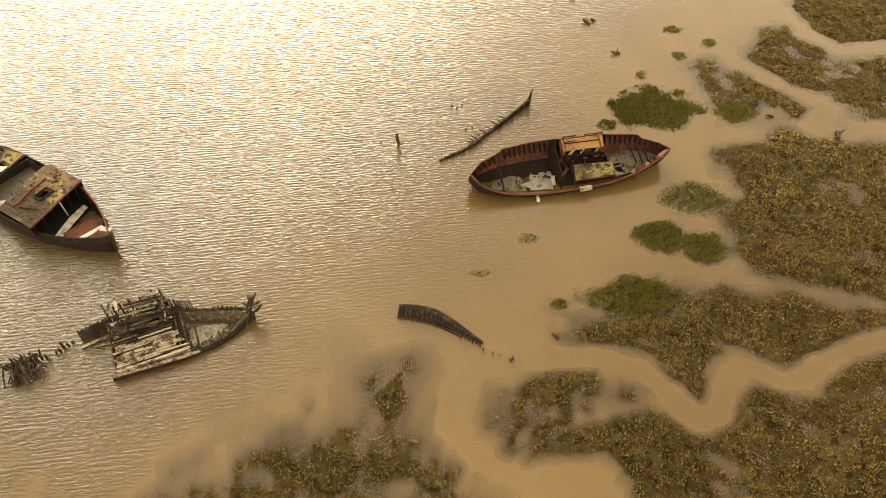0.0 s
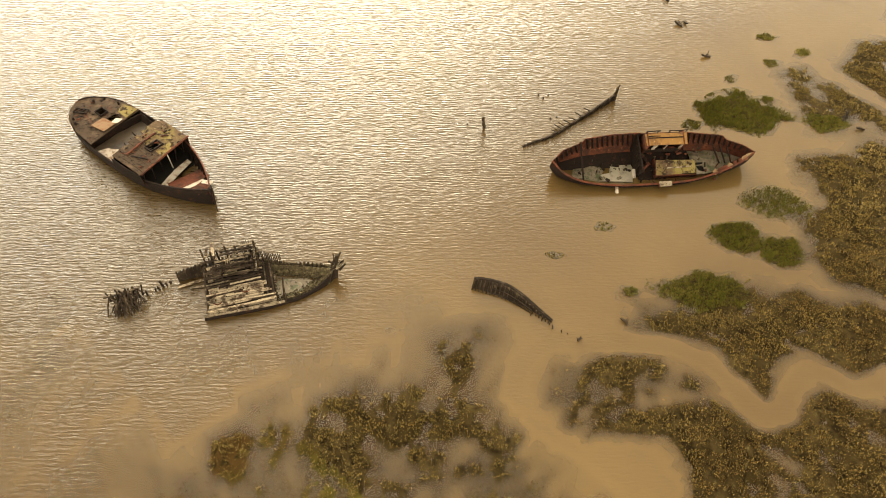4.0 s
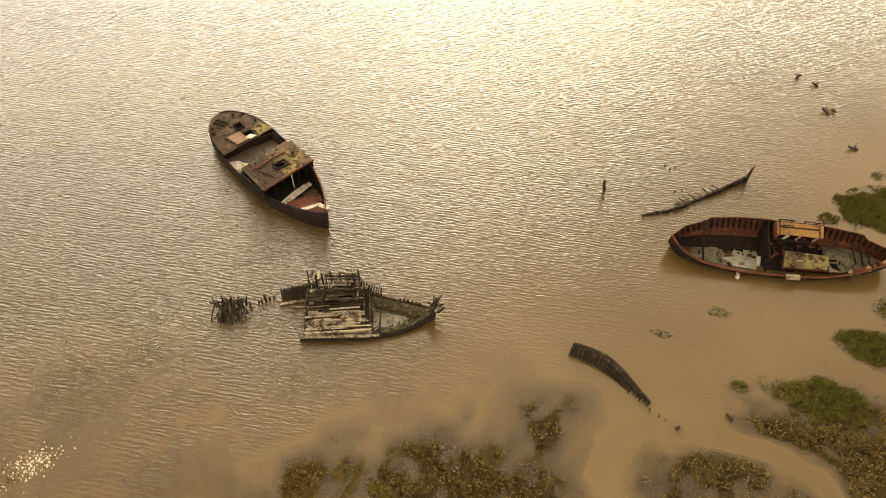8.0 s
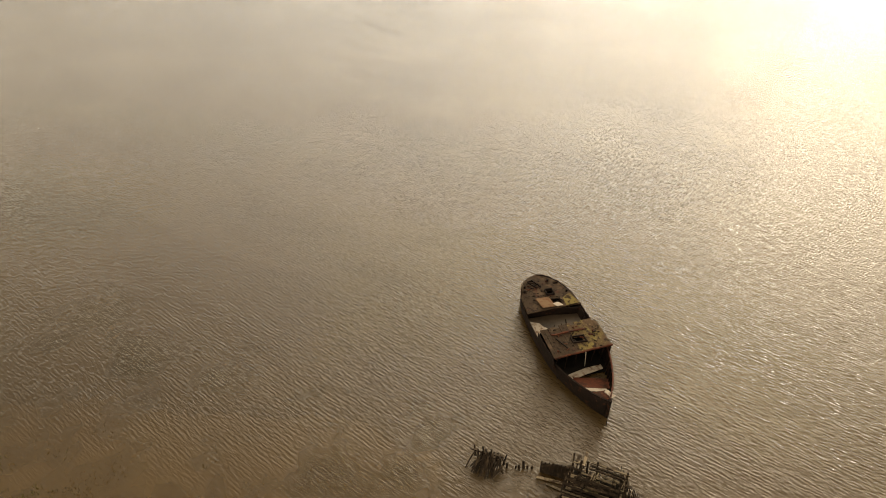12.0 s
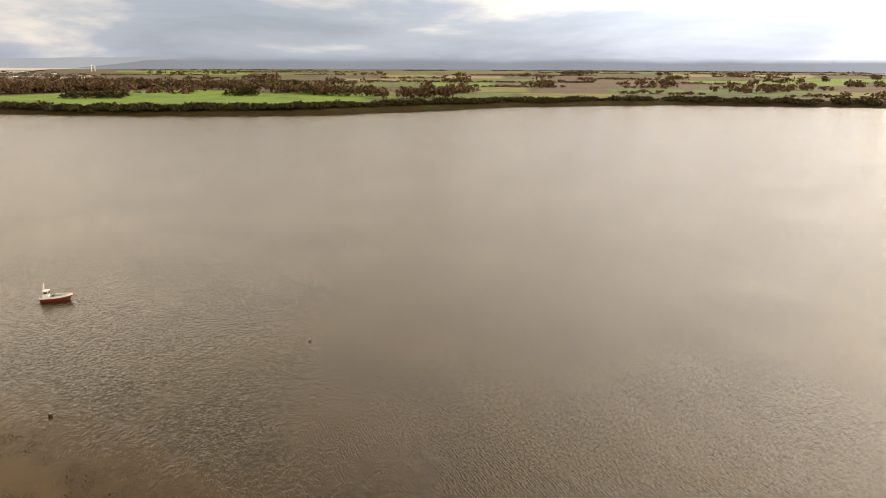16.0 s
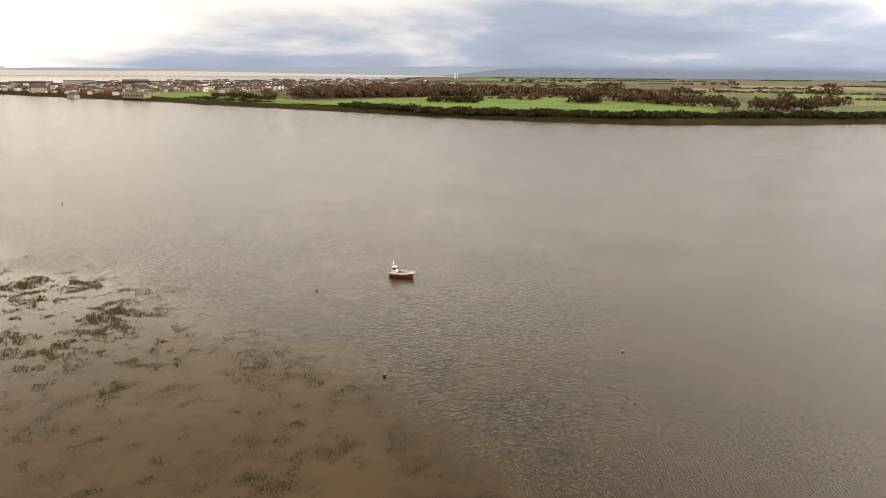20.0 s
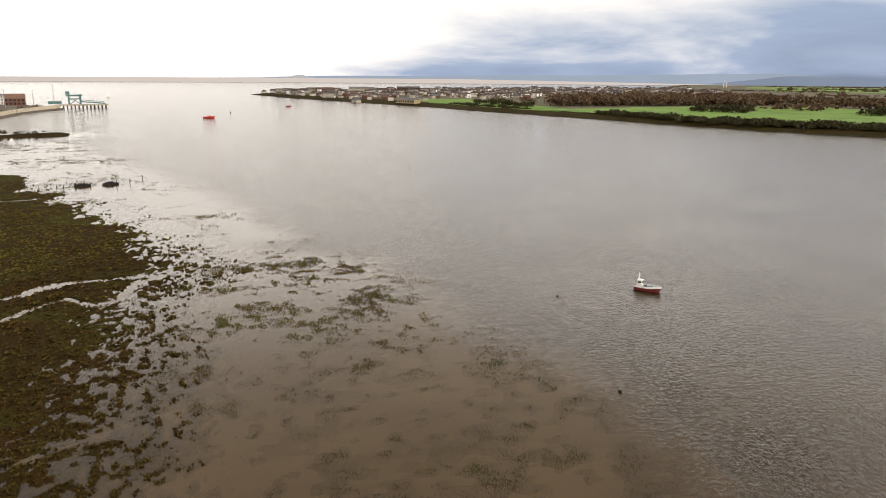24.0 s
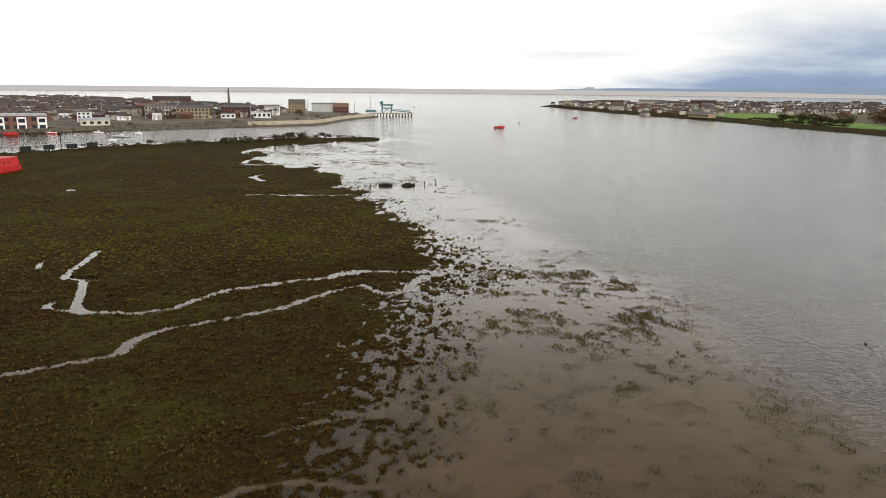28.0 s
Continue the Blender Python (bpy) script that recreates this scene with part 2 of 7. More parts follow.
    share = nt.nodes.new("ShaderNodeVectorMath")
    share.operation = 'SCALE'
    L(level.outputs[0], share.inputs[0])
    L(mul.outputs[0], share.inputs[3])
    lean = nt.nodes.new("ShaderNodeVectorMath")
    lean.operation = 'ADD'
    L(bp.outputs[0], lean.inputs[0])
    L(share.outputs[0], lean.inputs[1])
    unit = nt.nodes.new("ShaderNodeVectorMath")
    unit.operation = 'NORMALIZE'
    L(lean.outputs[0], unit.inputs[0])
    L(unit.outputs[0], gl.inputs["Normal"])
    L(unit.outputs[0], fr.inputs["Normal"])
    top = nt.nodes.new("ShaderNodeMixShader")
    L(fr.outputs[0], top.inputs[0])
    L(mx.outputs[0], top.inputs[1])
    L(gl.outputs[0], top.inputs[2])
    L(top.outputs[0], out.inputs["Surface"])
    return m


M = {}
M["water"] = water_material()
M["ground"] = material("marsh_ground", (0.028, 0.018, 0.005), 0.95, spots=[((0.038, 0.034, 0.007), 0.028, 0.49, 0.60, 5), ((0.030, 0.016, 0.005), 0.06, 0.50, 0.60, 5), ((0.054, 0.040, 0.011), 0.9, 0.55, 0.71, 6), ((0.010, 0.007, 0.0025), 2.0, 0.52, 0.64, 5)], bump=0.35, bump_scale=1.5, gloss=0.03)
M["mud"] = material("marsh_mud", (0.020, 0.013, 0.005), 0.95, spots=[((0.034, 0.023, 0.009), 0.35, 0.48, 0.64, 6), ((0.008, 0.005, 0.002), 1.6, 0.50, 0.62, 5), ((0.050, 0.038, 0.015), 3.0, 0.58, 0.70, 4)], bump=0.2, bump_scale=2.5, gloss=0.03)
M["bed"] = material("weedy_bed", (0.016, 0.012, 0.004), 0.95, spots=[((0.026, 0.024, 0.007), 0.12, 0.46, 0.60, 5), ((0.034, 0.022, 0.008), 0.5, 0.52, 0.66, 5)], gloss=0.03)
M["town_ground"] = material("town_streets", (0.105, 0.088, 0.068), 0.95, spots=[((0.06, 0.05, 0.035), 0.02, 0.45, 0.6, 5), ((0.17, 0.15, 0.12), 0.05, 0.55, 0.7, 4)])
M["field_land"] = material("winter_farmland", (0.060, 0.055, 0.024), 0.95, spots=[((0.095, 0.080, 0.036), 0.006, 0.45, 0.6, 4), ((0.07, 0.055, 0.03), 0.011, 0.5, 0.62, 4)])
M["rust"] = material("rusted_steel", (0.062, 0.018, 0.010), 0.85, spots=[((0.026, 0.011, 0.007), 1.1, 0.45, 0.62, 6), ((0.12, 0.042, 0.020), 2.6, 0.57, 0.74, 6), ((0.016, 0.009, 0.007), 5.0, 0.55, 0.70, 4)], bump=0.03, bump_scale=7, gloss=0.1)
# rust darkened further to carry the shade of sides turned from the sun
M["rust_dark"] = material("shade_darkened_rust", (0.0085, 0.005, 0.0035), 0.85, spots=[((0.040, 0.014, 0.007), 1.6, 0.56, 0.72, 6), ((0.005, 0.0032, 0.0025), 3.0, 0.5, 0.66, 4)], bump=0.03, bump_scale=6, gloss=0.1)
M["deck_moss"] = material("mossy_deck_planking", (0.055, 0.034, 0.020), 0.92, spots=[((0.105, 0.080, 0.028), 0.40, 0.45, 0.62, 6), ((0.135, 0.110, 0.036), 0.9, 0.58, 0.72, 5), ((0.018, 0.011, 0.007), 1.7, 0.52, 0.60, 6), ((0.15, 0.115, 0.060), 4.0, 0.6, 0.72, 4)], bump=0.03, bump_scale=5, gloss=0.1)
M["deck_brown"] = material("weathered_deck", (0.030, 0.019, 0.012), 0.9, spots=[((0.062, 0.040, 0.025), 0.8, 0.52, 0.66, 6), ((0.045, 0.016, 0.009), 1.3, 0.56, 0.66, 5), ((0.011, 0.007, 0.005), 2.6, 0.52, 0.62, 5)], bump=0.02, bump_scale=6, gloss=0.1)
M["timber"] = material("rotting_timber", (0.018, 0.012, 0.008), 0.92, spots=[((0.070, 0.050, 0.033), 1.9, 0.54, 0.72, 6), ((0.010, 0.007, 0.005), 4.0, 0.5, 0.66, 4)], bump=0.03, bump_scale=9, obj=0.4, gloss=0.1)
M["plank"] = material("bleached_plank", (0.150, 0.118, 0.082), 0.9, spots=[((0.035, 0.023, 0.015), 1.4, 0.48, 0.58, 6), ((0.26, 0.215, 0.16), 3.5, 0.56, 0.75, 5), ((0.03, 0.02, 0.013), 6.0, 0.58, 0.66, 4)], bump=0.02, bump_scale=10, obj=0.4, gloss=0.1)
M["weed"] = material("weeded_timber", (0.034, 0.026, 0.014), 0.9, spots=[((0.095, 0.076, 0.042), 2.8, 0.5, 0.64, 5), ((0.014, 0.010, 0.006), 5.5, 0.5, 0.62, 4)], bump=0.05, bump_scale=8, gloss=0.1)
# flaked white paint; also the painted gleam of water inside the decked wreck
M["pale"] = material("flaked_paint_and_gleam", (0.23, 0.195, 0.16), 0.8, spots=[((0.10, 0.06, 0.038), 1.6, 0.50, 0.64, 6)], bump=0.01)
M["orange"] = material("ochre_painted_roof", (0.13, 0.062, 0.016), 0.75, spots=[((0.06, 0.026, 0.011), 1.3, 0.52, 0.64, 6), ((0.22, 0.125, 0.035), 2.5, 0.6, 0.72, 4)], bump=0.01)
M["tan"] = material("rust_tan_plate", (0.11, 0.066, 0.038), 0.85, spots=[((0.09, 0.04, 0.02), 1.6, 0.5, 0.64, 6)], bump=0.01, gloss=0.1)
M["mudhold"] = material("weedy_mud", (0.080, 0.062, 0.042), 0.6, spots=[((0.030, 0.034, 0.012), 1.3, 0.5, 0.60, 5), ((0.13, 0.108, 0.078), 2.4, 0.55, 0.7, 4), ((0.02, 0.014, 0.008), 3.4, 0.56, 0.66, 5)], bump=0.05, bump_scale=5)
# pale base colour imitates bright sky mirrored in still water
M["silt"] = material("pale_sky_gleam", (0.17, 0.148, 0.115), 0.3, spots=[((0.09, 0.074, 0.054), 0.9, 0.50, 0.66, 5)], bump=0.01, bump_scale=3, gloss=0.3)
M["wet_mud"] = material("wet_brown_mud", (0.034, 0.024, 0.016), 0.5, spots=[((0.018, 0.012, 0.008), 0.8, 0.5, 0.66, 5)], bump=0.01, bump_scale=3, gloss=0.15)
# near black: the shade inside holds and hatches is put into this colour
M["dark"] = material("shaded_interior", (0.006, 0.005, 0.004), 0.9, bump=0.01, gloss=0.1)

# ---- the lie of the land ----
MARSH = [(-4, -160), (-3, -125), (-4, -106), (5, -98), (6.5, -89), (9.0, -80), (7.5, -75.6), (4.2, -70), (2.0, -65), (2.2, -59),
         (1.0, -54.5), (2.4, -49), (3.0, -41), (4, -37), (6.5, -31), (8, -25), (7.5, -18), (2, -6), (-6, 14), (-14, 44), (-18, 72),
         (-15, 85), (-12, 96), (-11, 107), (-11, 120), (-11, 140), (-8, 152), (-1, 163), (3, 172), (-4, 188), (-11, 212), (-22, 257), (-40, 291), (-50, 330),
         (-70, 380), (-112, 428), (-140, 482), (-112, 545), (-62, 598), (-82, 606), (-109, 606), (-154, 574), (-205, 528), (-245, 489),
         (-284, 451), (-340, 395), (-480, 330), (-800, 250), (-800, -160)]
# the marsh round the wrecks, bank by bank: outline, how thickly it is grown, how softly it ends
BANKS = [([(5.2, -97.7), (1.3, -94.1), (-2.4, -92.6), (-5.5, -94.0), (-8.3, -97.1), (-12.8, -106.1), (-7.2, -118.3), (6.0, -105.2)], 0.85, 1.2),
         ([(6.5, -84.4), (6.5, -89.3), (4.2, -93.5), (1.2, -91.4), (-2.1, -90.3), (-7.2, -93.0), (-15.6, -97.0), (-17.2, -86.9), (-9.8, -81.9), (-6.7, -78.6), (-5.3, -80.6), (-3.0, -82.4), (3.4, -82.1)], 0.80, 1.5),
         ([(10.3, -78.7), (8.9, -81.0), (2.6, -81.7), (0.2, -80.1), (-2.6, -80.9), (-3.7, -77.2), (-1.7, -75.8), (1.5, -76.3), (0.8, -73.6), (2.9, -71.7), (6.1, -73.0), (8.1, -76.3)], 0.60, 2.0),
         ([(0.5, -75.3), (-3.7, -75.1), (-6.4, -74.6), (-7.9, -76.3), (-10.7, -77.9), (-17.8, -83.5), (-34, -80), (-36, -62), (-21.6, -60.1), (-15.3, -58.0), (-10.4, -55.8), (-5.2, -54.0), (-2.5, -55.0), (-1.2, -58.5), (-1.5, -62.7), (1.9, -64.5), (3.0, -66.6), (-0.1, -70.9)], 0.95, 2.0),
         ([(4.0, -41.2), (2.4, -43.1), (-1.5, -46.7), (-4.3, -50.9), (-9.5, -54.3), (-12.9, -55.3), (-24, -60), (-17.2, -54.9), (-14.5, -52.4), (-12.2, -48.2), (-11.0, -46.4), (-9.8, -45.9), (-7.2, -45.6), (-6.2, -43.3), (-6.7, -39.6), (-4.6, -39.3), (-1.7, -40.8), (1.7, -39.6), (3.6, -39.5)], 0.95, 1.8),
         ([(7.2, -40.6), (5.2, -43.4), (1.6, -47.6), (-1.6, -49.6), (-3.6, -46), (0, -40.4), (4.4, -38.9)], 0.55, 2.2),
         ([(-26, -60), (-16.5, -53.1), (-14.4, -49.7), (-12.9, -45.7), (-11.1, -44.5), (-8.7, -43.9), (-8.3, -40.2), (-7.3, -38.1), (-5.1, -37.1), (-2.3, -36.2), (0.5, -33.6), (1.2, -31.3), (0.9, -28.4), (-2.2, -31.1), (-4.7, -30.4), (-8.3, -27.1), (-27.5, -40.6)], 0.92, 1.6),
         ([(-2.0, -38.0), (1.0, -37.3), (5.4, -34.5), (7.6, -31.4), (6.8, -29.3), (3.5, -28.1), (0.9, -28.4), (1.0, -31.9), (-2.3, -36.2)], 0.68, 1.5),
         ([(11.8, -30.0), (9.0, -26.4), (4.7, -24.8), (-3, -23), (-6, -12), (10, 2), (21.8, -3.9), (21.3, -13.5), (20.2, -17.9), (17.7, -22.4), (15.9, -25.4), (14.2, -28.1)], 0.57, 4.5),
         ([(15.0, -21.0), (12.6, -24.4), (9.1, -26.0), (4.5, -24.4), (-3, -22), (-4, -12), (12, -4), (18.6, -14.0), (17.0, -18.2)], 0.72, 4.0)]
# cordgrass islands: middle, half lengths along and across the shore, how dense
ISLANDS = [(10.8, -69.1, 4.6, 3.6, 1.0), (2.9, -53.1, 2.5, 1.8, 0.95), (-0.8, -54.1, 2.2, 1.9, 0.9), (2.0, -59.4, 3.2, 2.3, 0.6), (1.9, -45.8, 4.1, 2.3, 1.0), (6.8, -41.5, 0.9, 0.6, 0.8),
           (3.3, -74.0, 2.4, 1.6, 0.85), (13.6, -64.1, 1.2, 0.9, 0.6), (10.5, -84.1, 0.9, 0.7, 0.7), (12.4, -79.6, 0.8, 0.8, 0.6), (14.4, -74.0, 0.9, 0.8, 0.45), (15.1, -84.2, 1.1, 0.6, 0.6),
           (12.6, -46.2, 1.2, 0.7, 0.4), (13.9, -40.4, 1.2, 0.5, 0.35)]
# shallows where the marsh breaks up into separate tussocks
SHALLOWS = [([(-8, 62), (6, 34), (20, 8), (34, -6), (42, 12), (50, 45), (60, 70), (58, 95), (52, 130), (52, 165), (30, 184), (4, 166), (-6, 150), (-6, 100)], 5.0, 0.46),
            ([(-45, 285), (-10, 262), (8, 215), (12, 175), (40, 190), (30, 260), (12, 330), (-12, 400), (-30, 470), (-52, 560), (-110, 560), (-130, 480), (-95, 430), (-60, 390)], 9.0, 0.40)]
# weed beds that never break the surface
WEED = [[(20, 0), (30, -12), (42, -10), (52, 8), (66, 22), (74, 40), (70, 60), (56, 70), (40, 60), (26, 30)], [(6, -36), (30, -30), (40, -8), (30, 10), (8, 12)]]
EAST = [(1060, -800), (980, -420), (916, -195), (896, -97), (879, 25), (800, 142), (745, 215), (660, 256), (583, 316), (530, 400), (496, 515),
        (461, 663), (417, 850), (386, 1052), (330, 1230), (275, 1480), (232, 1760), (330, 1900), (700, 2050), (1300, 2250), (2200, 2700),
        (3600, 4100), (5600, 5200), (5600, -800)]
TOWN = [(-900, 330), (-560, 480), (-389, 622), (-356, 643), (-318, 682), (-232, 755), (-150, 816), (-138, 925), (-106, 1040), (-110, 1090),
        (-200, 1180), (-420, 1420), (-900, 1900), (-1800, 1900), (-1800, 330)]
PATCHES = [(28.7, 166, 8, 5, 0.16), (37.4, 155.5, 3, 2.2, 0.25), (17.8, 133, 5, 4, 0.2), (21.5, 123.5, 4, 3.5, 0.24), (43.6, 129.5, 7, 4.5, 0.2), (27, 110, 5, 3.5, 0.18),
           (6.2, 104.6, 3, 2, 0.2), (34.3, 92.3, 5, 3, 0.18), (-1, 82.5, 5, 4, 0.2), (14.6, 79.9, 5, 4, 0.2), (34.8, 70, 7, 5, 0.22), (24, 60, 6, 4, 0.16), (12, 149, 6, 3, 0.2),
           (6.5, 93, 3, 2, 0.12), (22, 99, 5, 2, 0.15), (-28, 415, 22, 5, 0.2), (-45, 470, 18, 4, 0.2), (-30, 275, 6, 3, 0.2), (2, 235, 9, 2, 0.15), (14, 205, 6, 2, 0.14)]
CREEKS = [([(10.5, -33.4), (8.5, -33.6), (3.9, -37.2), (1.1, -39.3), (-1.1, -39.8), (-3.2, -39.4), (-4.9, -38.6), (-6.8, -38.3), (-7.8, -39.6), (-7.4, -41.8),
            (-7.6, -44.4), (-9.2, -44.9), (-11.4, -45.0), (-12.4, -47.4), (-14.1, -50.8), (-16.3, -53.7), (-24, -62)], 1.15),
          ([(8.8, -33.4), (9.6, -29.8), (8.0, -27.1), (4.9, -26.6), (1.6, -26.5), (-1.5, -26.8), (-4, -29)], 1.0),
          ([(0.3, -27.6), (-1.8, -29.0), (-4.0, -29.0), (-6, -27)], 1.7),
          ([(12, -98), (5.1, -95.4), (1.4, -92.2), (-2.6, -91.7), (-6.5, -95.9), (-15, -99)], 1.2),
          ([(12, -86), (6.8, -82.3), (-0.1, -81.0), (-4.4, -80.6), (-4.2, -75.8), (-7.2, -77.0), (-8.2, -79.4), (-10.2, -80.2), (-18, -84)], 1.3),
          ([(20, 165), (7.1, 165.2), (-5.4, 166.3), (-18.6, 166.8), (-27.3, 160.2), (-37.1, 155.9), (-47.9, 148.6), (-52.0, 142.1), (-55.3, 135.1), (-59.8, 132.4), (-71.2, 132.7)], 1.25),
          ([(-18.6, 166.8), (-24, 165.2), (-27.3, 160.2)], 1.5),
          ([(-71.2, 132.7), (-74.4, 135.5), (-82.3, 154.2), (-80.8, 155.6), (-88.6, 157.3), (-90.3, 163.9), (-91.8, 175.2), (-93.9, 184.7)], 0.95),
          ([(-71.2, 132.7), (-77.4, 133.6), (-80.6, 135.3), (-81.5, 139.1)], 0.9), ([(-99, 165), (-102, 172), (-100.5, 178)], 0.6),
          ([(-1, 164), (-5.2, 162.1), (-8.0, 150.1), (-12.8, 147.7), (-18.6, 154.2), (-24.3, 149.5), (-32.8, 136.9), (-42.1, 129.5), (-51.1, 124.3), (-54.8, 118.1), (-54.8, 111.3), (-58.0, 108.2), (-64.8, 103.8), (-72.6, 99.2), (-95, 90)], 1.1),
          ([(2, 94), (-4.9, 92.5), (-11.1, 89.3), (-16.9, 86.7), (-24.3, 83.1)], 0.5), ([(5, 79), (-2.6, 73.0), (-9.0, 71.1), (-15.6, 72.5), (-22.4, 70.9), (-24.7, 68.1)], 0.55),
          ([(-41, 289), (-62, 287), (-72, 289), (-81, 287)], 1.5), ([(-156, 292), (-160, 297)], 1.6), ([(-151, 262), (-155, 261)], 1.2), ([(-104, 249), (-109, 249)], 0.7),
          ([(-86, 330), (-95, 345), (-92, 355)], 1.5), ([(-60, 395), (-90, 400), (-120, 398)], 1.8), ([(-100, 380), (-125, 384)], 1.2), ([(-112, 440), (-118, 420), (-116, 405)], 1.6)]


def seg_distance(px, py, pts, closed):
    best = np.full(px.shape, 1e9)
    n = len(pts)
    for i in range(n if closed else n - 1):
        ax, ay = pts[i]
        bx, by = pts[(i + 1) % n]
        dx, dy = bx - ax, by - ay
        k = np.clip(((px - ax) * dx + (py - ay) * dy) / (dx * dx + dy * dy), 0, 1)
        best = np.minimum(best, (px - ax - k * dx) ** 2 + (py - ay - k * dy) ** 2)
    return np.sqrt(best)


def inside(px, py, pts):
    c = np.zeros(px.shape, bool)
    n = len(pts)
    for i in range(n):
        ax, ay = pts[i]
        bx, by = pts[(i + 1) % n]
        if ay == by:
            continue
        hit = ((ay > py) != (by > py)) & (px < (bx - ax) * (py - ay) / (by - ay) + ax)
        c ^= hit
    return c


def signed(px, py, pts):
    d = seg_distance(px, py, pts, True)
    return np.where(inside(px, py, pts), d, -d)


_rng = np.random.default_rng(7)
_perm = _rng.random((256, 256)).astype(np.float32).ravel()


def value_noise(x, y):
    xf, yf = np.floor(x), np.floor(y)
    fx, fy = (x - xf).astype(np.float32), (y - yf).astype(np.float32)
    xi, yi = xf.astype(np.int32) & 255, yf.astype(np.int32) & 255
    fx, fy = fx * fx * (3 - 2 * fx), fy * fy * (3 - 2 * fy)
    xj, yj = ((xi + 1) & 255) << 8, (yi + 1) & 255
    xi = xi << 8
    a, b = _perm.take(xi | yi), _perm.take(xj | yi)
    c, d = _perm.take(xi | yj), _perm.take(xj | yj)
    a += (b - a) * fx
    c += (d - c) * fx
    return a + (c - a) * fy - 0.5


def fbm(x, y, size, octaves=3):
    s, amp = 0, 1.0
    for k in range(octaves):
        s = s + amp * value_noise(x / size + 17.3 * k, y / size + 5.1 * k)
        size, amp = size / 2.1, amp * 0.55
    return s


def near_box(x, y, pts, pad):
    xs, ys = [p[0] for p in pts], [p[1] for p in pts]
    return (x > min(xs) - pad) & (x < max(xs) + pad) & (y > min(ys) - pad) & (y < max(ys) + pad)


def cover(x, y):
    """How thickly weed and grass stand in the northern shallows: 0 open water, 1 thick."""
    c = np.zeros(x.shape)
    for poly, size, thick in SHALLOWS:
        k = np.flatnonzero(near_box(x, y, poly, 14))
        if len(k):
            bx, by = x[k], y[k]
            inn = np.clip((signed(bx, by, poly) + 5 * fbm(bx, by, 11, 2)) / 16 + 0.35, 0, 1)
            k, bx, by, inn = k[inn > 0], bx[inn > 0], by[inn > 0], inn[inn > 0]
            f = thick - 0.36 + 1.0 * fbm(bx, by, size * 2.6, 2) + 1.25 * fbm(bx + 40, by, size * 0.45, 4)
            c[k] = np.maximum(c[k], inn * np.clip(f * 1.5, 0, 1))
    for cx, cy, rx, ry, up in PATCHES:
        k = (np.abs(x - cx) < rx * 2.0) & (np.abs(y - cy) < ry * 2.0)
        if k.any():
            q = ((x[k] - cx) / rx) ** 2 + ((y[k] - cy) / ry) ** 2 + 1.5 * fbm(x[k], y[k], min(2.4, rx * 0.8), 3)
            c[k] = np.maximum(c[k], 0.62 * np.clip(1.35 - q, 0, 1) * np.clip(0.75 + 1.6 * fbm(x[k], y[k], 2.6, 2), 0, 1.1))
    return c


def islands(x, y):
    """0 to 1 inside the cordgrass islands, ragged at their rims; they lie with the shore."""
    c = np.zeros(x.shape)
    for cx, cy, rx, ry, thick in ISLANDS:
        k = np.flatnonzero((np.abs(x - cx) < rx * 1.8) & (np.abs(y - cy) < rx * 1.8))
        if len(k):
            dx, dy = x[k] - cx, y[k] - cy
            u, v = (dx * 0.81 + dy * 0.58) / rx, (-dx * 0.58 + dy * 0.81) / ry
            q = np.sqrt(u * u + v * v) + 0.45 * fbm(x[k], y[k], 1.6, 4)
            c[k] = np.maximum(c[k], thick * np.clip((1.05 - q) * 3.2, 0, 1))
    return c


def weed_beds(x, y):
    """0 to 1 where weed grows up close under the surface."""
    f = np.zeros(x.shape)
    for poly in WEED:
        k = np.flatnonzero(near_box(x, y, poly, 10))
        if len(k):
            bx, by = x[k], y[k]
            inn = np.clip((signed(bx, by, poly) + 9 * fbm(bx, by, 14, 3)) / 16 + 0.2, 0, 1)
            f[k] = np.maximum(f[k], np.clip(0.12 + 1.1 * fbm(bx, by, 9, 2) + 0.9 * fbm(bx + 9, by, 2.6, 3), 0, 1) * inn)
    return f


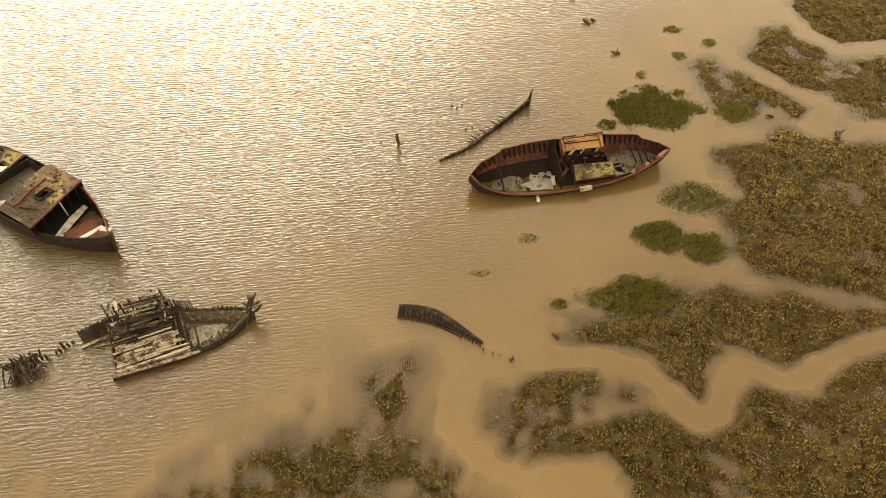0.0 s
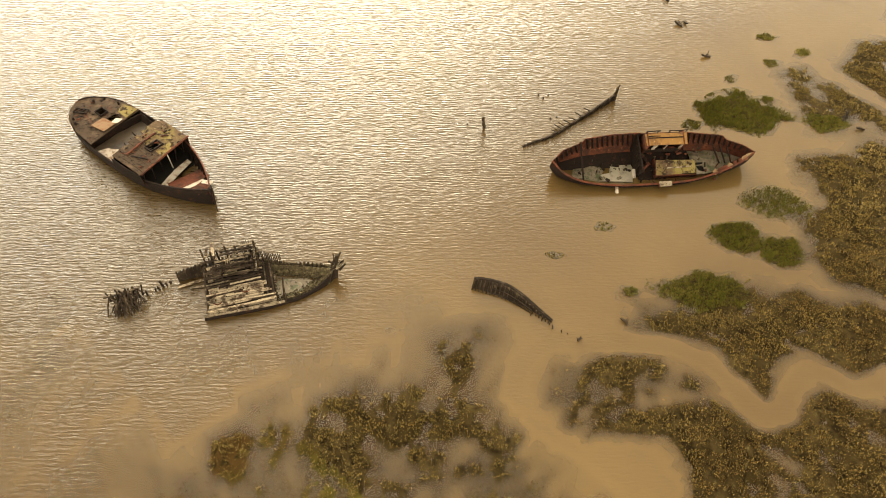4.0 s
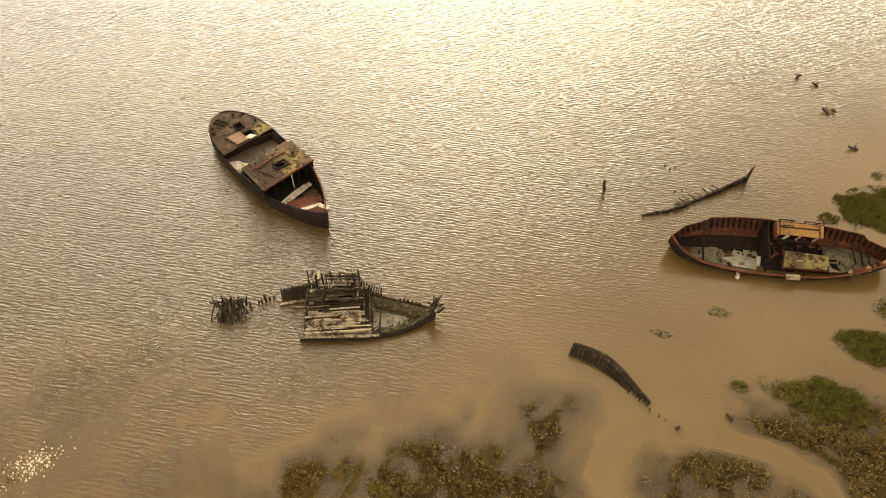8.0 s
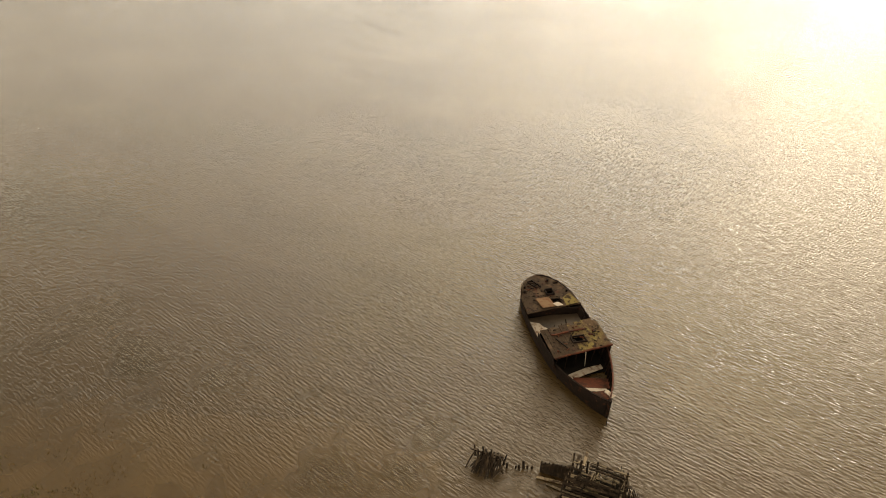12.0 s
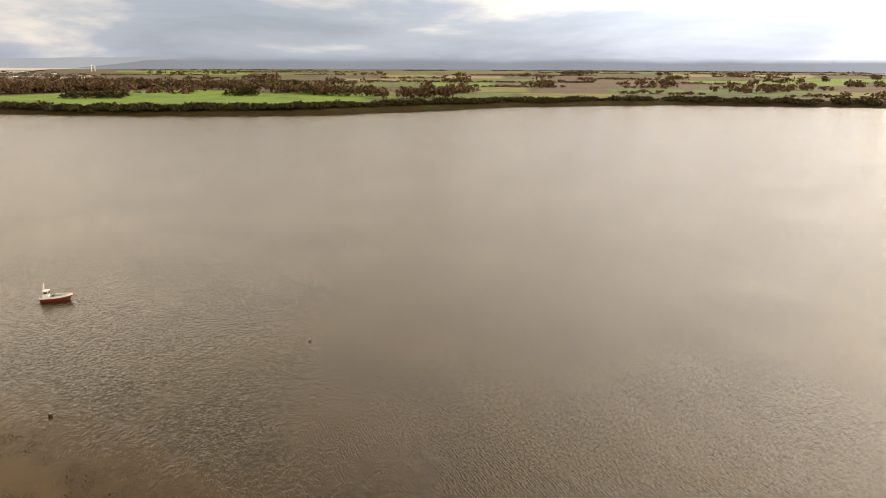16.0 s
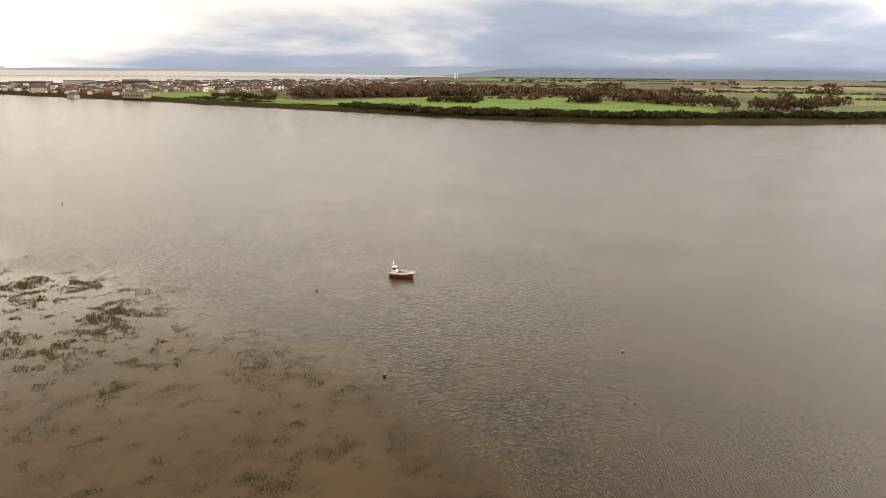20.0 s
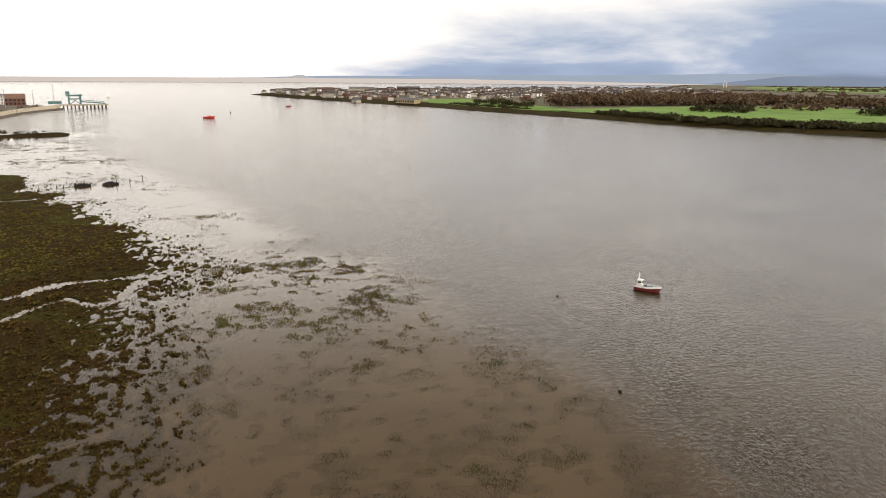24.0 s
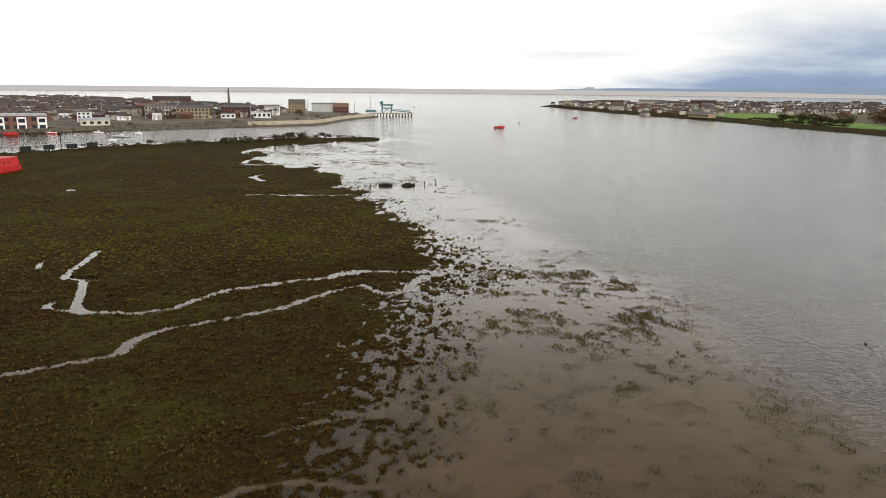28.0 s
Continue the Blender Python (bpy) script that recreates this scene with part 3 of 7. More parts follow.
def ground_height(x, y, weed=True):
    """The height of the ground above the water, in metres."""
    edge = signed(x, y, MARSH)
    h = np.interp(edge, [-70, -34, -20, -12, -5, 0, 40], [-2.5, -1.1, -0.80, -0.56, -0.42, -0.36, -0.30])
    # the northern marsh, breaking up into hummocks at its edge
    k = np.flatnonzero((y > -8) & (edge > -34))
    if len(k):
        bx, by, e = x[k], y[k], edge[k]
        w = np.clip((260 - by) / 90, 0.2, 1)
        e = e + 5 * fbm(bx, by, 16, 2) * np.clip(by / 150, 0.4, 2.2)
        hum = w * fbm(bx, by, 1.15, 3) + (1 - w) * 1.1 * fbm(bx, by * 0.6, 9.0, 4)
        up = np.interp(e, [-34, -14, 0, 10, 30], [-1.0, -0.22, 0.04, 0.26, 0.42]) + np.interp(e, [-20, -4, 5, 30], [0.52, 0.50, 0.38, 0.36]) * hum
        h[k] = np.maximum(h[k], up)
    # the banks round the wrecks
    k = np.flatnonzero((y < -2) & (x < 32) & (x > -60) & (y > -130))
    if len(k):
        bx, by = x[k], y[k]
        grown = np.zeros(len(k))
        for poly, thick, soft in BANKS:
            j = np.flatnonzero(near_box(bx, by, poly, 4))
            if len(j):
                d = signed(bx[j], by[j], poly) + 1.3 * fbm(bx[j], by[j], 3.5, 3)
                grown[j] = np.maximum(grown[j], thick * np.clip(d / soft + 0.5, 0, 1))
        up = -0.36 + 0.56 * grown + np.clip(grown * 3, 0, 1) * (0.34 * fbm(bx, by, 3.4, 4) + 0.30 * fbm(bx, by, 0.8, 2))
        isle = islands(bx, by)
        up = np.maximum(up, -0.36 + 0.46 * isle)
        h[k] = np.where((grown > 0.01) | (isle > 0.01), np.maximum(up, h[k]), h[k])
    # the drowned flats lie shallow far out
    for poly, size, thick in SHALLOWS:
        k = np.flatnonzero(near_box(x, y, poly, 10))
        if len(k):
            inn = np.clip((signed(x[k], y[k], poly) + 5 * fbm(x[k], y[k], 11, 2)) / 16 + 0.35, 0, 1)
            h[k] = np.where(inn > 0, np.maximum(h[k], -1.0 + 0.52 * inn), h[k])
    if weed:
        f = weed_beds(x, y)
        h = np.where((h < -0.1) & (f > 0), np.maximum(h, h + (-0.20 - h) * f), h)
    for pts, w in CREEKS:
        k = np.flatnonzero(near_box(x, y, pts, 3 * w + 2))
        if len(k):
            d = seg_distance(x[k], y[k], pts, False) + 0.6 * fbm(x[k], y[k], 3.0, 3) * min(w, 1.5)
            floor = np.where(y[k] < 0, -0.52, -0.48)
            cut = floor + np.clip((d - 0.5 * w) / (0.8 * w), 0, 2.0) * 0.66
            h[k] = np.where(d < 2.4 * w, np.minimum(h[k], cut), h[k])
    # the spit's grassy bank
    k = np.flatnonzero((x < -40) & (x > -300) & (y > 440) & (y < 640))
    if len(k):
        spit = seg_distance(x[k], y[k], [(-62, 598), (-109, 598), (-154, 566), (-205, 520), (-245, 482)], False)
        h[k] = np.maximum(h[k], np.where(x[k] < -56, 2.0 - spit * 0.16 + 0.7 * fbm(x[k], y[k], 12, 2), -9))
    for land, rise in ((EAST, 4.0), (TOWN, 4.5)):
        k = np.flatnonzero(near_box(x, y, land, 80))
        if len(k):
            s = signed(x[k], y[k], land) + 6 * fbm(x[k], y[k], 40, 2)
            hl = np.interp(s, [-60, -15, 0, 8, 25, 120], [-3, -0.8, 0.0, 1.2, rise - 0.6, rise])
            h[k] = np.where(s > -60, np.maximum(h[k], hl), h[k])
    return h


def polar_grid(rings, spokes, far):
    """Rings and spokes round the hovering point, closest together over the marsh."""
    r = np.interp(np.arange(rings) / (rings - 1), [0, 0.06, 0.82, 1.0], np.log([11.0, 28.0, 460.0, far]))
    r = np.exp(r)
    a = np.radians(np.interp(np.arange(spokes) / spokes, [0, 0.45, 0.94, 1.0], [-46.0, 14.0, 205.0, 314.0]))
    R, A = np.meshgrid(r, a, indexing="ij")
    x, y = (R * np.sin(A)).ravel(), (R * np.cos(A)).ravel() - 5.0
    i, j = np.meshgrid(np.arange(rings - 1), np.arange(spokes), indexing="ij")
    i, j = i.ravel(), j.ravel()
    k = (j + 1) % spokes
    quads = np.stack([i * spokes + j, i * spokes + k, (i + 1) * spokes + k, (i + 1) * spokes + j], 1)
    return x, y, quads


def sheet(name, x, y, z, faces, mats, index=None, smooth=True):
    me = bpy.data.meshes.new(name)
    nv, nf, k = len(x), len(faces), faces.shape[1]
    me.vertices.add(nv)
    me.vertices.foreach_set("co", np.stack([x, y, z], 1).astype(np.float32).ravel())
    me.loops.add(nf * k)
    me.loops.foreach_set("vertex_index", faces.astype(np.int32).ravel())
    me.polygons.add(nf)
    me.polygons.foreach_set("loop_start", np.arange(0, nf * k, k, dtype=np.int32))
    for m in mats:
        me.materials.append(m)
    if index is not None:
        me.polygons.foreach_set("material_index", index.astype(np.int32))
    me.polygons.foreach_set("use_smooth", np.full(nf, smooth))
    me.update(calc_edges=True)
    me.validate()
    return me


def build_ground():
    x, y, q = polar_grid(460, 780, 4950.0)
    z = ground_height(x, y)
    x, y, z = np.append(x, 0), np.append(y, -5), np.append(z, 0.2)
    mid = q[:, 0]
    far_land = np.where(signed(x, y, EAST) > 60, 1, np.where(signed(x, y, TOWN) > 4, 2, 0))[mid]
    far_land = np.where((far_land == 0) & (z[mid] < -0.14) & (y[mid] > -14), 3, far_land)
    far_land = np.where((far_land == 0) & (y[mid] < -14), 4, far_land)
    me = sheet("ground", x, y, z, q, [M["ground"], M["field_land"], M["town_ground"], M["bed"], M["mud"]], far_land)
    bmx = bmesh.new()
    bmx.from_mesh(me)
    bmx.verts.ensure_lookup_table()
    c = bmx.verts[-1]
    for j in range(780):
        bmx.faces.new((c, bmx.verts[(j + 1) % 780], bmx.verts[j]))
    bmx.to_mesh(me)
    bmx.free()
    tagged(new("ground", me), "brown salt marsh and mud flats running out to low farmland", "ground", kind="structure")
    # the tide over it
    x, y, q = polar_grid(270, 460, 4990.0)
    z = np.zeros_like(x)
    depth = np.clip(-ground_height(x, y, False), 0.0, 3.0)
    me = sheet("water", x, y, z, q, [M["water"]])
    at = me.attributes.new("depth", 'FLOAT', 'POINT')
    at.data.foreach_set("value", depth.astype(np.float32))
    at = me.attributes.new("weed", 'FLOAT', 'POINT')
    at.data.foreach_set("value", np.maximum(weed_beds(x, y), 0.55 * cover(x, y)).astype(np.float32))
    tagged(new("water", me), "silty brown estuary water, wind-rippled, nearly high tide", "water", kind="structure")


build_ground()

# ---- building tools ----
rnd = random.Random(11)


def part(name, bm, mat, parent, label="", smooth=False):
    me = bpy.data.meshes.new(name)
    bmesh.ops.recalc_face_normals(bm, faces=bm.faces)
    bm.to_mesh(me)
    bm.free()
    me.materials.append(mat)
    if smooth:
        me.polygons.foreach_set("use_smooth", [True] * len(me.polygons))
    ob = new(name, me)
    if parent is not None:
        ob.parent = parent
    if label:
        tagged(ob, label)
    return ob


def thing(name, m, label, category, group=""):
    ob = new(name)
    ob.empty_display_size = 0.3
    ob.matrix_world = m
    return tagged(ob, label, category, group)


def add_box(bm, c, size, rot=None):
    """A box with chamfer-free edges at c; rot: Matrix 3x3 or None."""
    x, y, z = (s / 2 for s in size)
    vs = []
    for sx, sy, sz in ((-1, -1, -1), (1, -1, -1), (1, 1, -1), (-1, 1, -1), (-1, -1, 1), (1, -1, 1), (1, 1, 1), (-1, 1, 1)):
        v = Vector((sx * x, sy * y, sz * z))
        vs.append(bm.verts.new(Vector(c) + (rot @ v if rot else v)))
    for f in ((3, 2, 1, 0), (4, 5, 6, 7), (0, 1, 5, 4), (1, 2, 6, 5), (2, 3, 7, 6), (3, 0, 4, 7)):
        bm.faces.new([vs[i] for i in f])
    return vs


def box(c, size, rot=None, bevel=0.0):
    bm = bmesh.new()
    add_box(bm, c, size, rot)
    if bevel:
        bmesh.ops.bevel(bm, geom=bm.edges[:], offset=bevel, segments=1, affect='EDGES')
    return bm


def add_beam(bm, p, q, w, h=None, taper=1.0, wobble=0.0, up=(0, 0, 1), steps=1):
    """A squared timber from p to q, tapered, with a slightly wandering line."""
    p, q = Vector(p), Vector(q)
    h = h or w
    d = (q - p).normalized()
    s = d.cross(Vector(up))
    if s.length < 0.05:
        s = d.cross(Vector((1, 0, 0)))
    s.normalize()
    t = s.cross(d)
    rings = []
    for i in range(steps + 1):
        k = i / steps
        f = 1 + (taper - 1) * k
        c = p.lerp(q, k) + (s * rnd.uniform(-1, 1) + t * rnd.uniform(-1, 1)) * wobble
        rings.append([bm.verts.new(c + s * a * w / 2 * f + t * b * h / 2 * f) for a, b in ((-1, -1), (1, -1), (1, 1), (-1, 1))])
    for a, b in zip(rings, rings[1:]):
        for i in range(4):
            bm.faces.new((a[i], a[(i + 1) % 4], b[(i + 1) % 4], b[i]))
    bm.faces.new(rings[0][::-1])
    bm.faces.new(rings[-1])


def beam(p, q, w, h=None, taper=1.0, wobble=0.0, steps=1):
    bm = bmesh.new()
    add_beam(bm, p, q, w, h, taper, wobble, steps=steps)
    return bm


def add_tube(bm, p, q, r0, r1=None, n=10):
    p, q = Vector(p), Vector(q)
    r1 = r0 if r1 is None else r1
    d = (q - p).normalized()
    s = d.cross(Vector((0, 0, 1)) if abs(d.z) < 0.95 else Vector((1, 0, 0))).normalized()
    t = s.cross(d)
    ra, rb = [], []
    for i in range(n):
        a = 2 * math.pi * i / n
        o = s * math.cos(a) + t * math.sin(a)
        ra.append(bm.verts.new(p + o * r0))
        rb.append(bm.verts.new(q + o * r1))
    for i in range(n):
        bm.faces.new((ra[i], ra[(i + 1) % n], rb[(i + 1) % n], rb[i]))
    bm.faces.new(ra[::-1])
    bm.faces.new(rb)


def tube(p, q, r0, r1=None, n=10):
    bm = bmesh.new()
    add_tube(bm, p, q, r0, r1, n)
    return bm


def resample(pts, n):
    """n points along a smooth line through pts (any number of columns)."""
    pts = [Vector(p) for p in pts]
    out = []
    m = len(pts) - 1
    for i in range(n):
        u = i / (n - 1) * m
        k = min(int(u), m - 1)
        f = u - k
        p0, p1, p2, p3 = pts[max(k - 1, 0)], pts[k], pts[k + 1], pts[min(k + 2, m)]
        out.append(0.5 * ((2 * p1) + (p2 - p0) * f + (2 * p0 - 5 * p1 + 4 * p2 - p3) * f * f + (3 * p1 - p0 - 3 * p2 + p3) * f ** 3))
    return out


def shell(top, bottom, thick, n=40, levels=5, ragged=0.0, belly=0.0, inward=None):
    """A plated side between two lines, with thickness, a bulge and an uneven upper edge."""
    a, b = resample(top, n), resample(bottom, n)
    bm = bmesh.new()
    outer, inner = [], []
    for i in range(n):
        tang = (a[min(i + 1, n - 1)] - a[max(i - 1, 0)])
        side = Vector((-tang.y, tang.x, 0)).normalized() * (inward or 1)
        up = rnd.uniform(-ragged, ragged) if ragged else 0
        col_o, col_i = [], []
        for k in range(levels):
            f = k / (levels - 1)
            p = a[i].lerp(b[i], f) - side * belly * math.sin(f * math.pi)
            if k == 0:
                p = p + Vector((0, 0, up))
            col_o.append(bm.verts.new(p))
            col_i.append(bm.verts.new(p + side * thick))
        outer.append(col_o)
        inner.append(col_i)
    for i in range(n - 1):
        for k in range(levels - 1):
            bm.faces.new((outer[i][k], outer[i + 1][k], outer[i + 1][k + 1], outer[i][k + 1]))
            bm.faces.new((inner[i][k], inner[i][k + 1], inner[i + 1][k + 1], inner[i + 1][k]))
        bm.faces.new((outer[i][0], inner[i][0], inner[i + 1][0], outer[i + 1][0]))
        bm.faces.new((outer[i][-1], outer[i + 1][-1], inner[i + 1][-1], inner[i][-1]))
    for i in (0, n - 1):
        for k in range(levels - 1):
            q = (outer[i][k], outer[i][k + 1], inner[i][k + 1], inner[i][k])
            bm.faces.new(q if i == 0 else q[::-1])
    return bm


def plate(outline, z, thick, holes=(), cell=0.4, dome=0.0, sag=0.0):
    """A flat deck of the given outline with rectangular openings (x0, y0, x1, y1), cut in cells."""
    xs = [p[0] for p in outline]
    ys = [p[1] for p in outline]
    nx, ny = max(2, int((max(xs) - min(xs)) / cell)), max(2, int((max(ys) - min(ys)) / cell))
    bm = bmesh.new()
    vs = [bm.verts.new((p[0], p[1], z)) for p in outline]
    bm.faces.new(vs)
    cuts = [((min(xs) + (max(xs) - min(xs)) * i / nx, 0, 0), (1, 0, 0)) for i in range(1, nx)]
    cuts += [((0, min(ys) + (max(ys) - min(ys)) * i / ny, 0), (0, 1, 0)) for i in range(1, ny)]
    for h in holes:
        cuts += [((h[0], 0, 0), (1, 0, 0)), ((h[2], 0, 0), (1, 0, 0)), ((0, h[1], 0), (0, 1, 0)), ((0, h[3], 0), (0, 1, 0))]
    for co, no in cuts:
        bmesh.ops.bisect_plane(bm, geom=bm.verts[:] + bm.edges[:] + bm.faces[:], plane_co=co, plane_no=no, dist=1e-4)
    dead = []
    for f in bm.faces:
        c = f.calc_center_median()
        if any(h[0] < c.x < h[2] and h[1] < c.y < h[3] for h in holes):
            dead.append(f)
    bmesh.ops.delete(bm, geom=dead, context='FACES')
    w = max(abs(y) for y in ys) or 1
    for v in bm.verts:
        v.co.z += dome * (1 - (v.co.y / w) ** 2) + sag * noise.noise(v.co * 0.8)
    r = bmesh.ops.extrude_face_region(bm, geom=bm.faces[:])
    for e in r["geom"]:
        if isinstance(e, bmesh.types.BMVert):
            e.co.z -= thick
    return bm


def on_line(pts, u):
    """The point of a line of (x, ...) rows at x = u."""
    for p, q in zip(pts, pts[1:]):
        if min(p[0], q[0]) <= u <= max(p[0], q[0]) and p[0] != q[0]:
            return Vector(p).lerp(Vector(q), (u - p[0]) / (q[0] - p[0]))
    return Vector(pts[0] if abs(u - pts[0][0]) < abs(u - pts[-1][0]) else pts[-1])

# ---- the decked wreck, afloat in her own shape, bow to the marsh ----
def decked_wreck():
    w = thing("boat_wreck", pose(41.1, -24.0, 0, 0, 0, 4.1), "rusted decked fishing boat wreck with moss on her broken decks", "shipwreck", "wrecks")
    near = [(0.0, 0.06, 2.0), (1.2, 0.75, 1.75), (2.7, 1.5, 1.55), (4.5, 2.2, 1.4), (7, 2.85, 1.35), (10, 3.12, 1.3), (14, 3.1, 1.35), (17, 2.85, 1.5), (19, 2.2, 1.6), (20.4, 1.25, 1.65), (21.0, 0.1, 1.7)]
    far = [(x, -y * 1.06, z + 0.15) for x, y, z in near]
    low = lambda L, s: [(x + (0.35 if x < 1 else -0.25 if x > 20 else 0), y * s, -0.9) for x, y, z in L]
    part("port_side", shell(near, low(near, 0.86), 0.09, 60, 6, 0.03, 0.12, -1), M["rust_dark"], w, "rust-streaked hull side, shade put into its dark colour", True)
    part("starboard_side", shell(far, low(far, 0.86), 0.09, 60, 6, 0.05, 0.12, 1), M["rust_dark"], w, "", True)
    part("stem", beam((-0.08, 0, 2.25), (0.25, 0, -0.8), 0.22, 0.3), M["rust_dark"], w)
    # after deck, its edge rounded with the counter
    rim = [p for p in near if p[0] >= 14.0]
    outline = [(14.2, 3.0)] + [(p[0], p[1] * 0.99) for p in rim[1:]] + [(p[0], -p[1] * 1.03) for p in reversed(rim[1:-1])] + [(14.9, -3.2)]
    part("after_deck", plate(outline, 1.66, 0.1, [(16.9, -0.85, 17.8, -0.1), (15.2, -1.2, 16.2, -0.2), (18.9, -2.1, 19.3, -1.5)], 0.7, 0.08, 0.04), M["deck_brown"], w, "weathered brown after deck with open hatches")
    coam = bmesh.new()
    for c, s in (((17.35, -0.88, 1.85), (1.0, 0.07, 0.26)), ((17.35, -0.06, 1.85), (1.0, 0.07, 0.26)), ((16.87, -0.47, 1.85), (0.07, 0.88, 0.26)), ((17.83, -0.47, 1.85), (0.07, 0.88, 0.26))):
        add_box(coam, c, s)
    part("hatch_coaming", coam, M["rust_dark"], w)
    part("rusted_plate", box((15.6, 0.55, 1.82), (1.9, 1.5, 0.05), Euler((0.04, 0.06, 0.1)).to_matrix()), M["tan"], w, "torn rust-tan deck plate")
    part("pale_panel", box((15.0, -0.6, 1.86), (0.9, 0.8, 0.04), Euler((0.1, 0.2, 0.3)).to_matrix()), M["pale"], w, "flaked white panel")
    part("moss_patch", plate([(14.75, -1.5), (16.2, -1.6), (16.9, -2.6), (15.0, -3.1)], 1.775, 0.03, (), 0.5, 0, 0.02), M["deck_moss"], w, "yellow moss on the deck edge")
    for a, b in (((18.7, 0.1), (19.9, 0.75)), ((19.9, 0.75), (19.65, 1.3)), ((19.65, 1.3), (18.45, 0.65)), ((18.45, 0.65), (18.7, 0.1)), ((19.1, 0.35), (18.9, 0.9)), ((19.5, 0.55), (19.3, 1.1))):
        part("skylight_frame", beam((a[0], a[1], 1.80), (b[0], b[1], 1.82), 0.11, 0.16, 1, 0.01, 2), M["rust_dark"], w)
    for x, y in ((18.7, 1.9), (17.9, 2.2), (19.5, -1.0), (17.2, -2.4)):
        part("bollard", tube((x, y, 1.66), (x, y, 2.02), 0.11, 0.13, 8), M["rust_dark"], w)
    part("rail_plate", shell([(17.2, 2.86, 1.95), (18.6, 2.45, 2.0), (19.6, 1.9, 2.0)], [(17.2, 2.84, 1.5), (18.6, 2.42, 1.5), (19.6, 1.86, 1.5)], 0.05, 12, 2, 0.05), M["pale"], w, "peeling white bulwark plate")
    # after bulkhead under the deck edge and the open waist before it
    part("after_bulkhead", box((14.75, -0.1, 0.55), (0.1, 5.9, 2.0), Euler((0, 0, -0.11)).to_matrix()), M["rust_dark"], w, "rust-brown steel bulkhead")
    part("waist_floor", plate([(10.3, 2.9), (14.6, 2.85), (14.9, -3.0), (10.9, -3.0)], 0.72, 0.1, (), 0.5, 0.0, 0.05), M["wet_mud"], w, "wet brown mud lying in the open waist")
    # bright sky reflected in the waist, laid in as a pale sheet
    part("waist_gleam", plate([(11.0, 2.75), (13.9, 2.8), (13.5, 1.9), (12.9, 1.65), (12.3, 1.15), (11.6, 1.3)], 0.80, 0.03, (), 0.4, 0.0, 0.05), M["pale"], w, "pale sheet standing for sky gleam on the wet waist")
    part("torn_plating", shell([(11.4, -2.9, 1.5), (12.6, -2.95, 1.35), (14.4, -3.0, 1.6)], [(11.4, -2.3, -0.3), (12.6, -2.3, -0.3), (14.4, -2.4, -0.3)], 0.06, 20, 4, 0.12), M["rust_dark"], w)
    for i in range(6):
        y = -2.2 + i * 0.75
        part("broken_beam", beam((11.9 + rnd.uniform(-.3, .3), y, 0.7), (12.6 + rnd.uniform(0, .8), y + rnd.uniform(-.5, .5), 0.5 + rnd.random() * 0.8), 0.14, None, 0.6, 0.03, 2), M["rust_dark"], w)
    # the midship deck: planks, moss and a hatch
    cols = 15
    for j in range(cols):
        y0 = 2.95 - j * 6.2 / cols
        y1 = y0 - 6.2 / cols + 0.012
        ym = (y0 + y1) / 2
        x0, x1 = 6.25 + (2.9 - ym) * 0.13, 10.5 + (2.9 - ym) * 0.17 - (rnd.random() * 0.5 if rnd.random() < 0.4 else 0)
        spans = [(x0, x1)]
        if -0.95 < ym < 0.35:
            spans = [(x0, 7.95), (8.75, x1)]
        for a, b in spans:
            bm = bmesh.new()
            n = 6
            rows = []
            for i in range(n + 1):
                x = a + (b - a) * i / n
                z = 2.28 + 0.05 * noise.noise(Vector((x * 0.7, ym, 3))) + rnd.uniform(-0.012, 0.012) + 0.06 * (1 - (ym / 3) ** 2)
                rows.append([bm.verts.new((x, yy, z + dz)) for yy, dz in ((y0, 0), (y1, 0), (y1, -0.07), (y0, -0.07))])
            for p, q in zip(rows, rows[1:]):
                for k in range(4):
                    bm.faces.new((p[k], p[(k + 1) % 4], q[(k + 1) % 4], q[k]))
            bm.faces.new(rows[0])
            bm.faces.new(rows[-1][::-1])
            part("deck_plank", bm, M["deck_moss"] if ym < 0.5 + rnd.uniform(-0.6, 0.8) else M["deck_brown"], w)
    part("hatch_rim", box((8.35, 0.38, 2.42), (1.0, 0.09, 0.2)), M["rust_dark"], w)
    part("hatch_rim", box((8.35, -0.98, 2.42), (1.0, 0.09, 0.2)), M["rust_dark"], w)
    part("hatch_rim", box((7.9, -0.3, 2.42), (0.09, 1.3, 0.2)), M["rust_dark"], w)
    part("hatch_rim", box((8.8, -0.3, 2.42), (0.09, 1.3, 0.2)), M["rust_dark"], w)
    part("hatch_well", box((8.35, -0.3, 1.6), (0.8, 1.2, 0.05)), M["dark"], w)
    part("deck_ridge", beam((9.4, 2.1, 2.44), (9.8, -1.6, 2.46), 0.16, 0.12, 1, 0.03, 5), M["rust"], w)
    part("deck_ridge", beam((8.9, 1.9, 2.4), (7.3, 1.2, 2.4), 0.1, 0.08, 1, 0.02, 3), M["rust_dark"], w)
    part("deck_edge", beam((6.2, 2.9, 2.27), (7.05, -3.3, 2.3), 0.12, 0.16, 1, 0.02, 8), M["rust"], w)
    part("deck_side", shell([(6.2, 2.97, 2.25), (8, 3.1, 2.2), (10.4, 3.12, 2.15)], [(6.2, 2.86, 0.9), (8, 2.98, 0.9), (10.4, 3.1, 0.9)], 0.06, 14, 3, 0.04), M["rust_dark"], w)
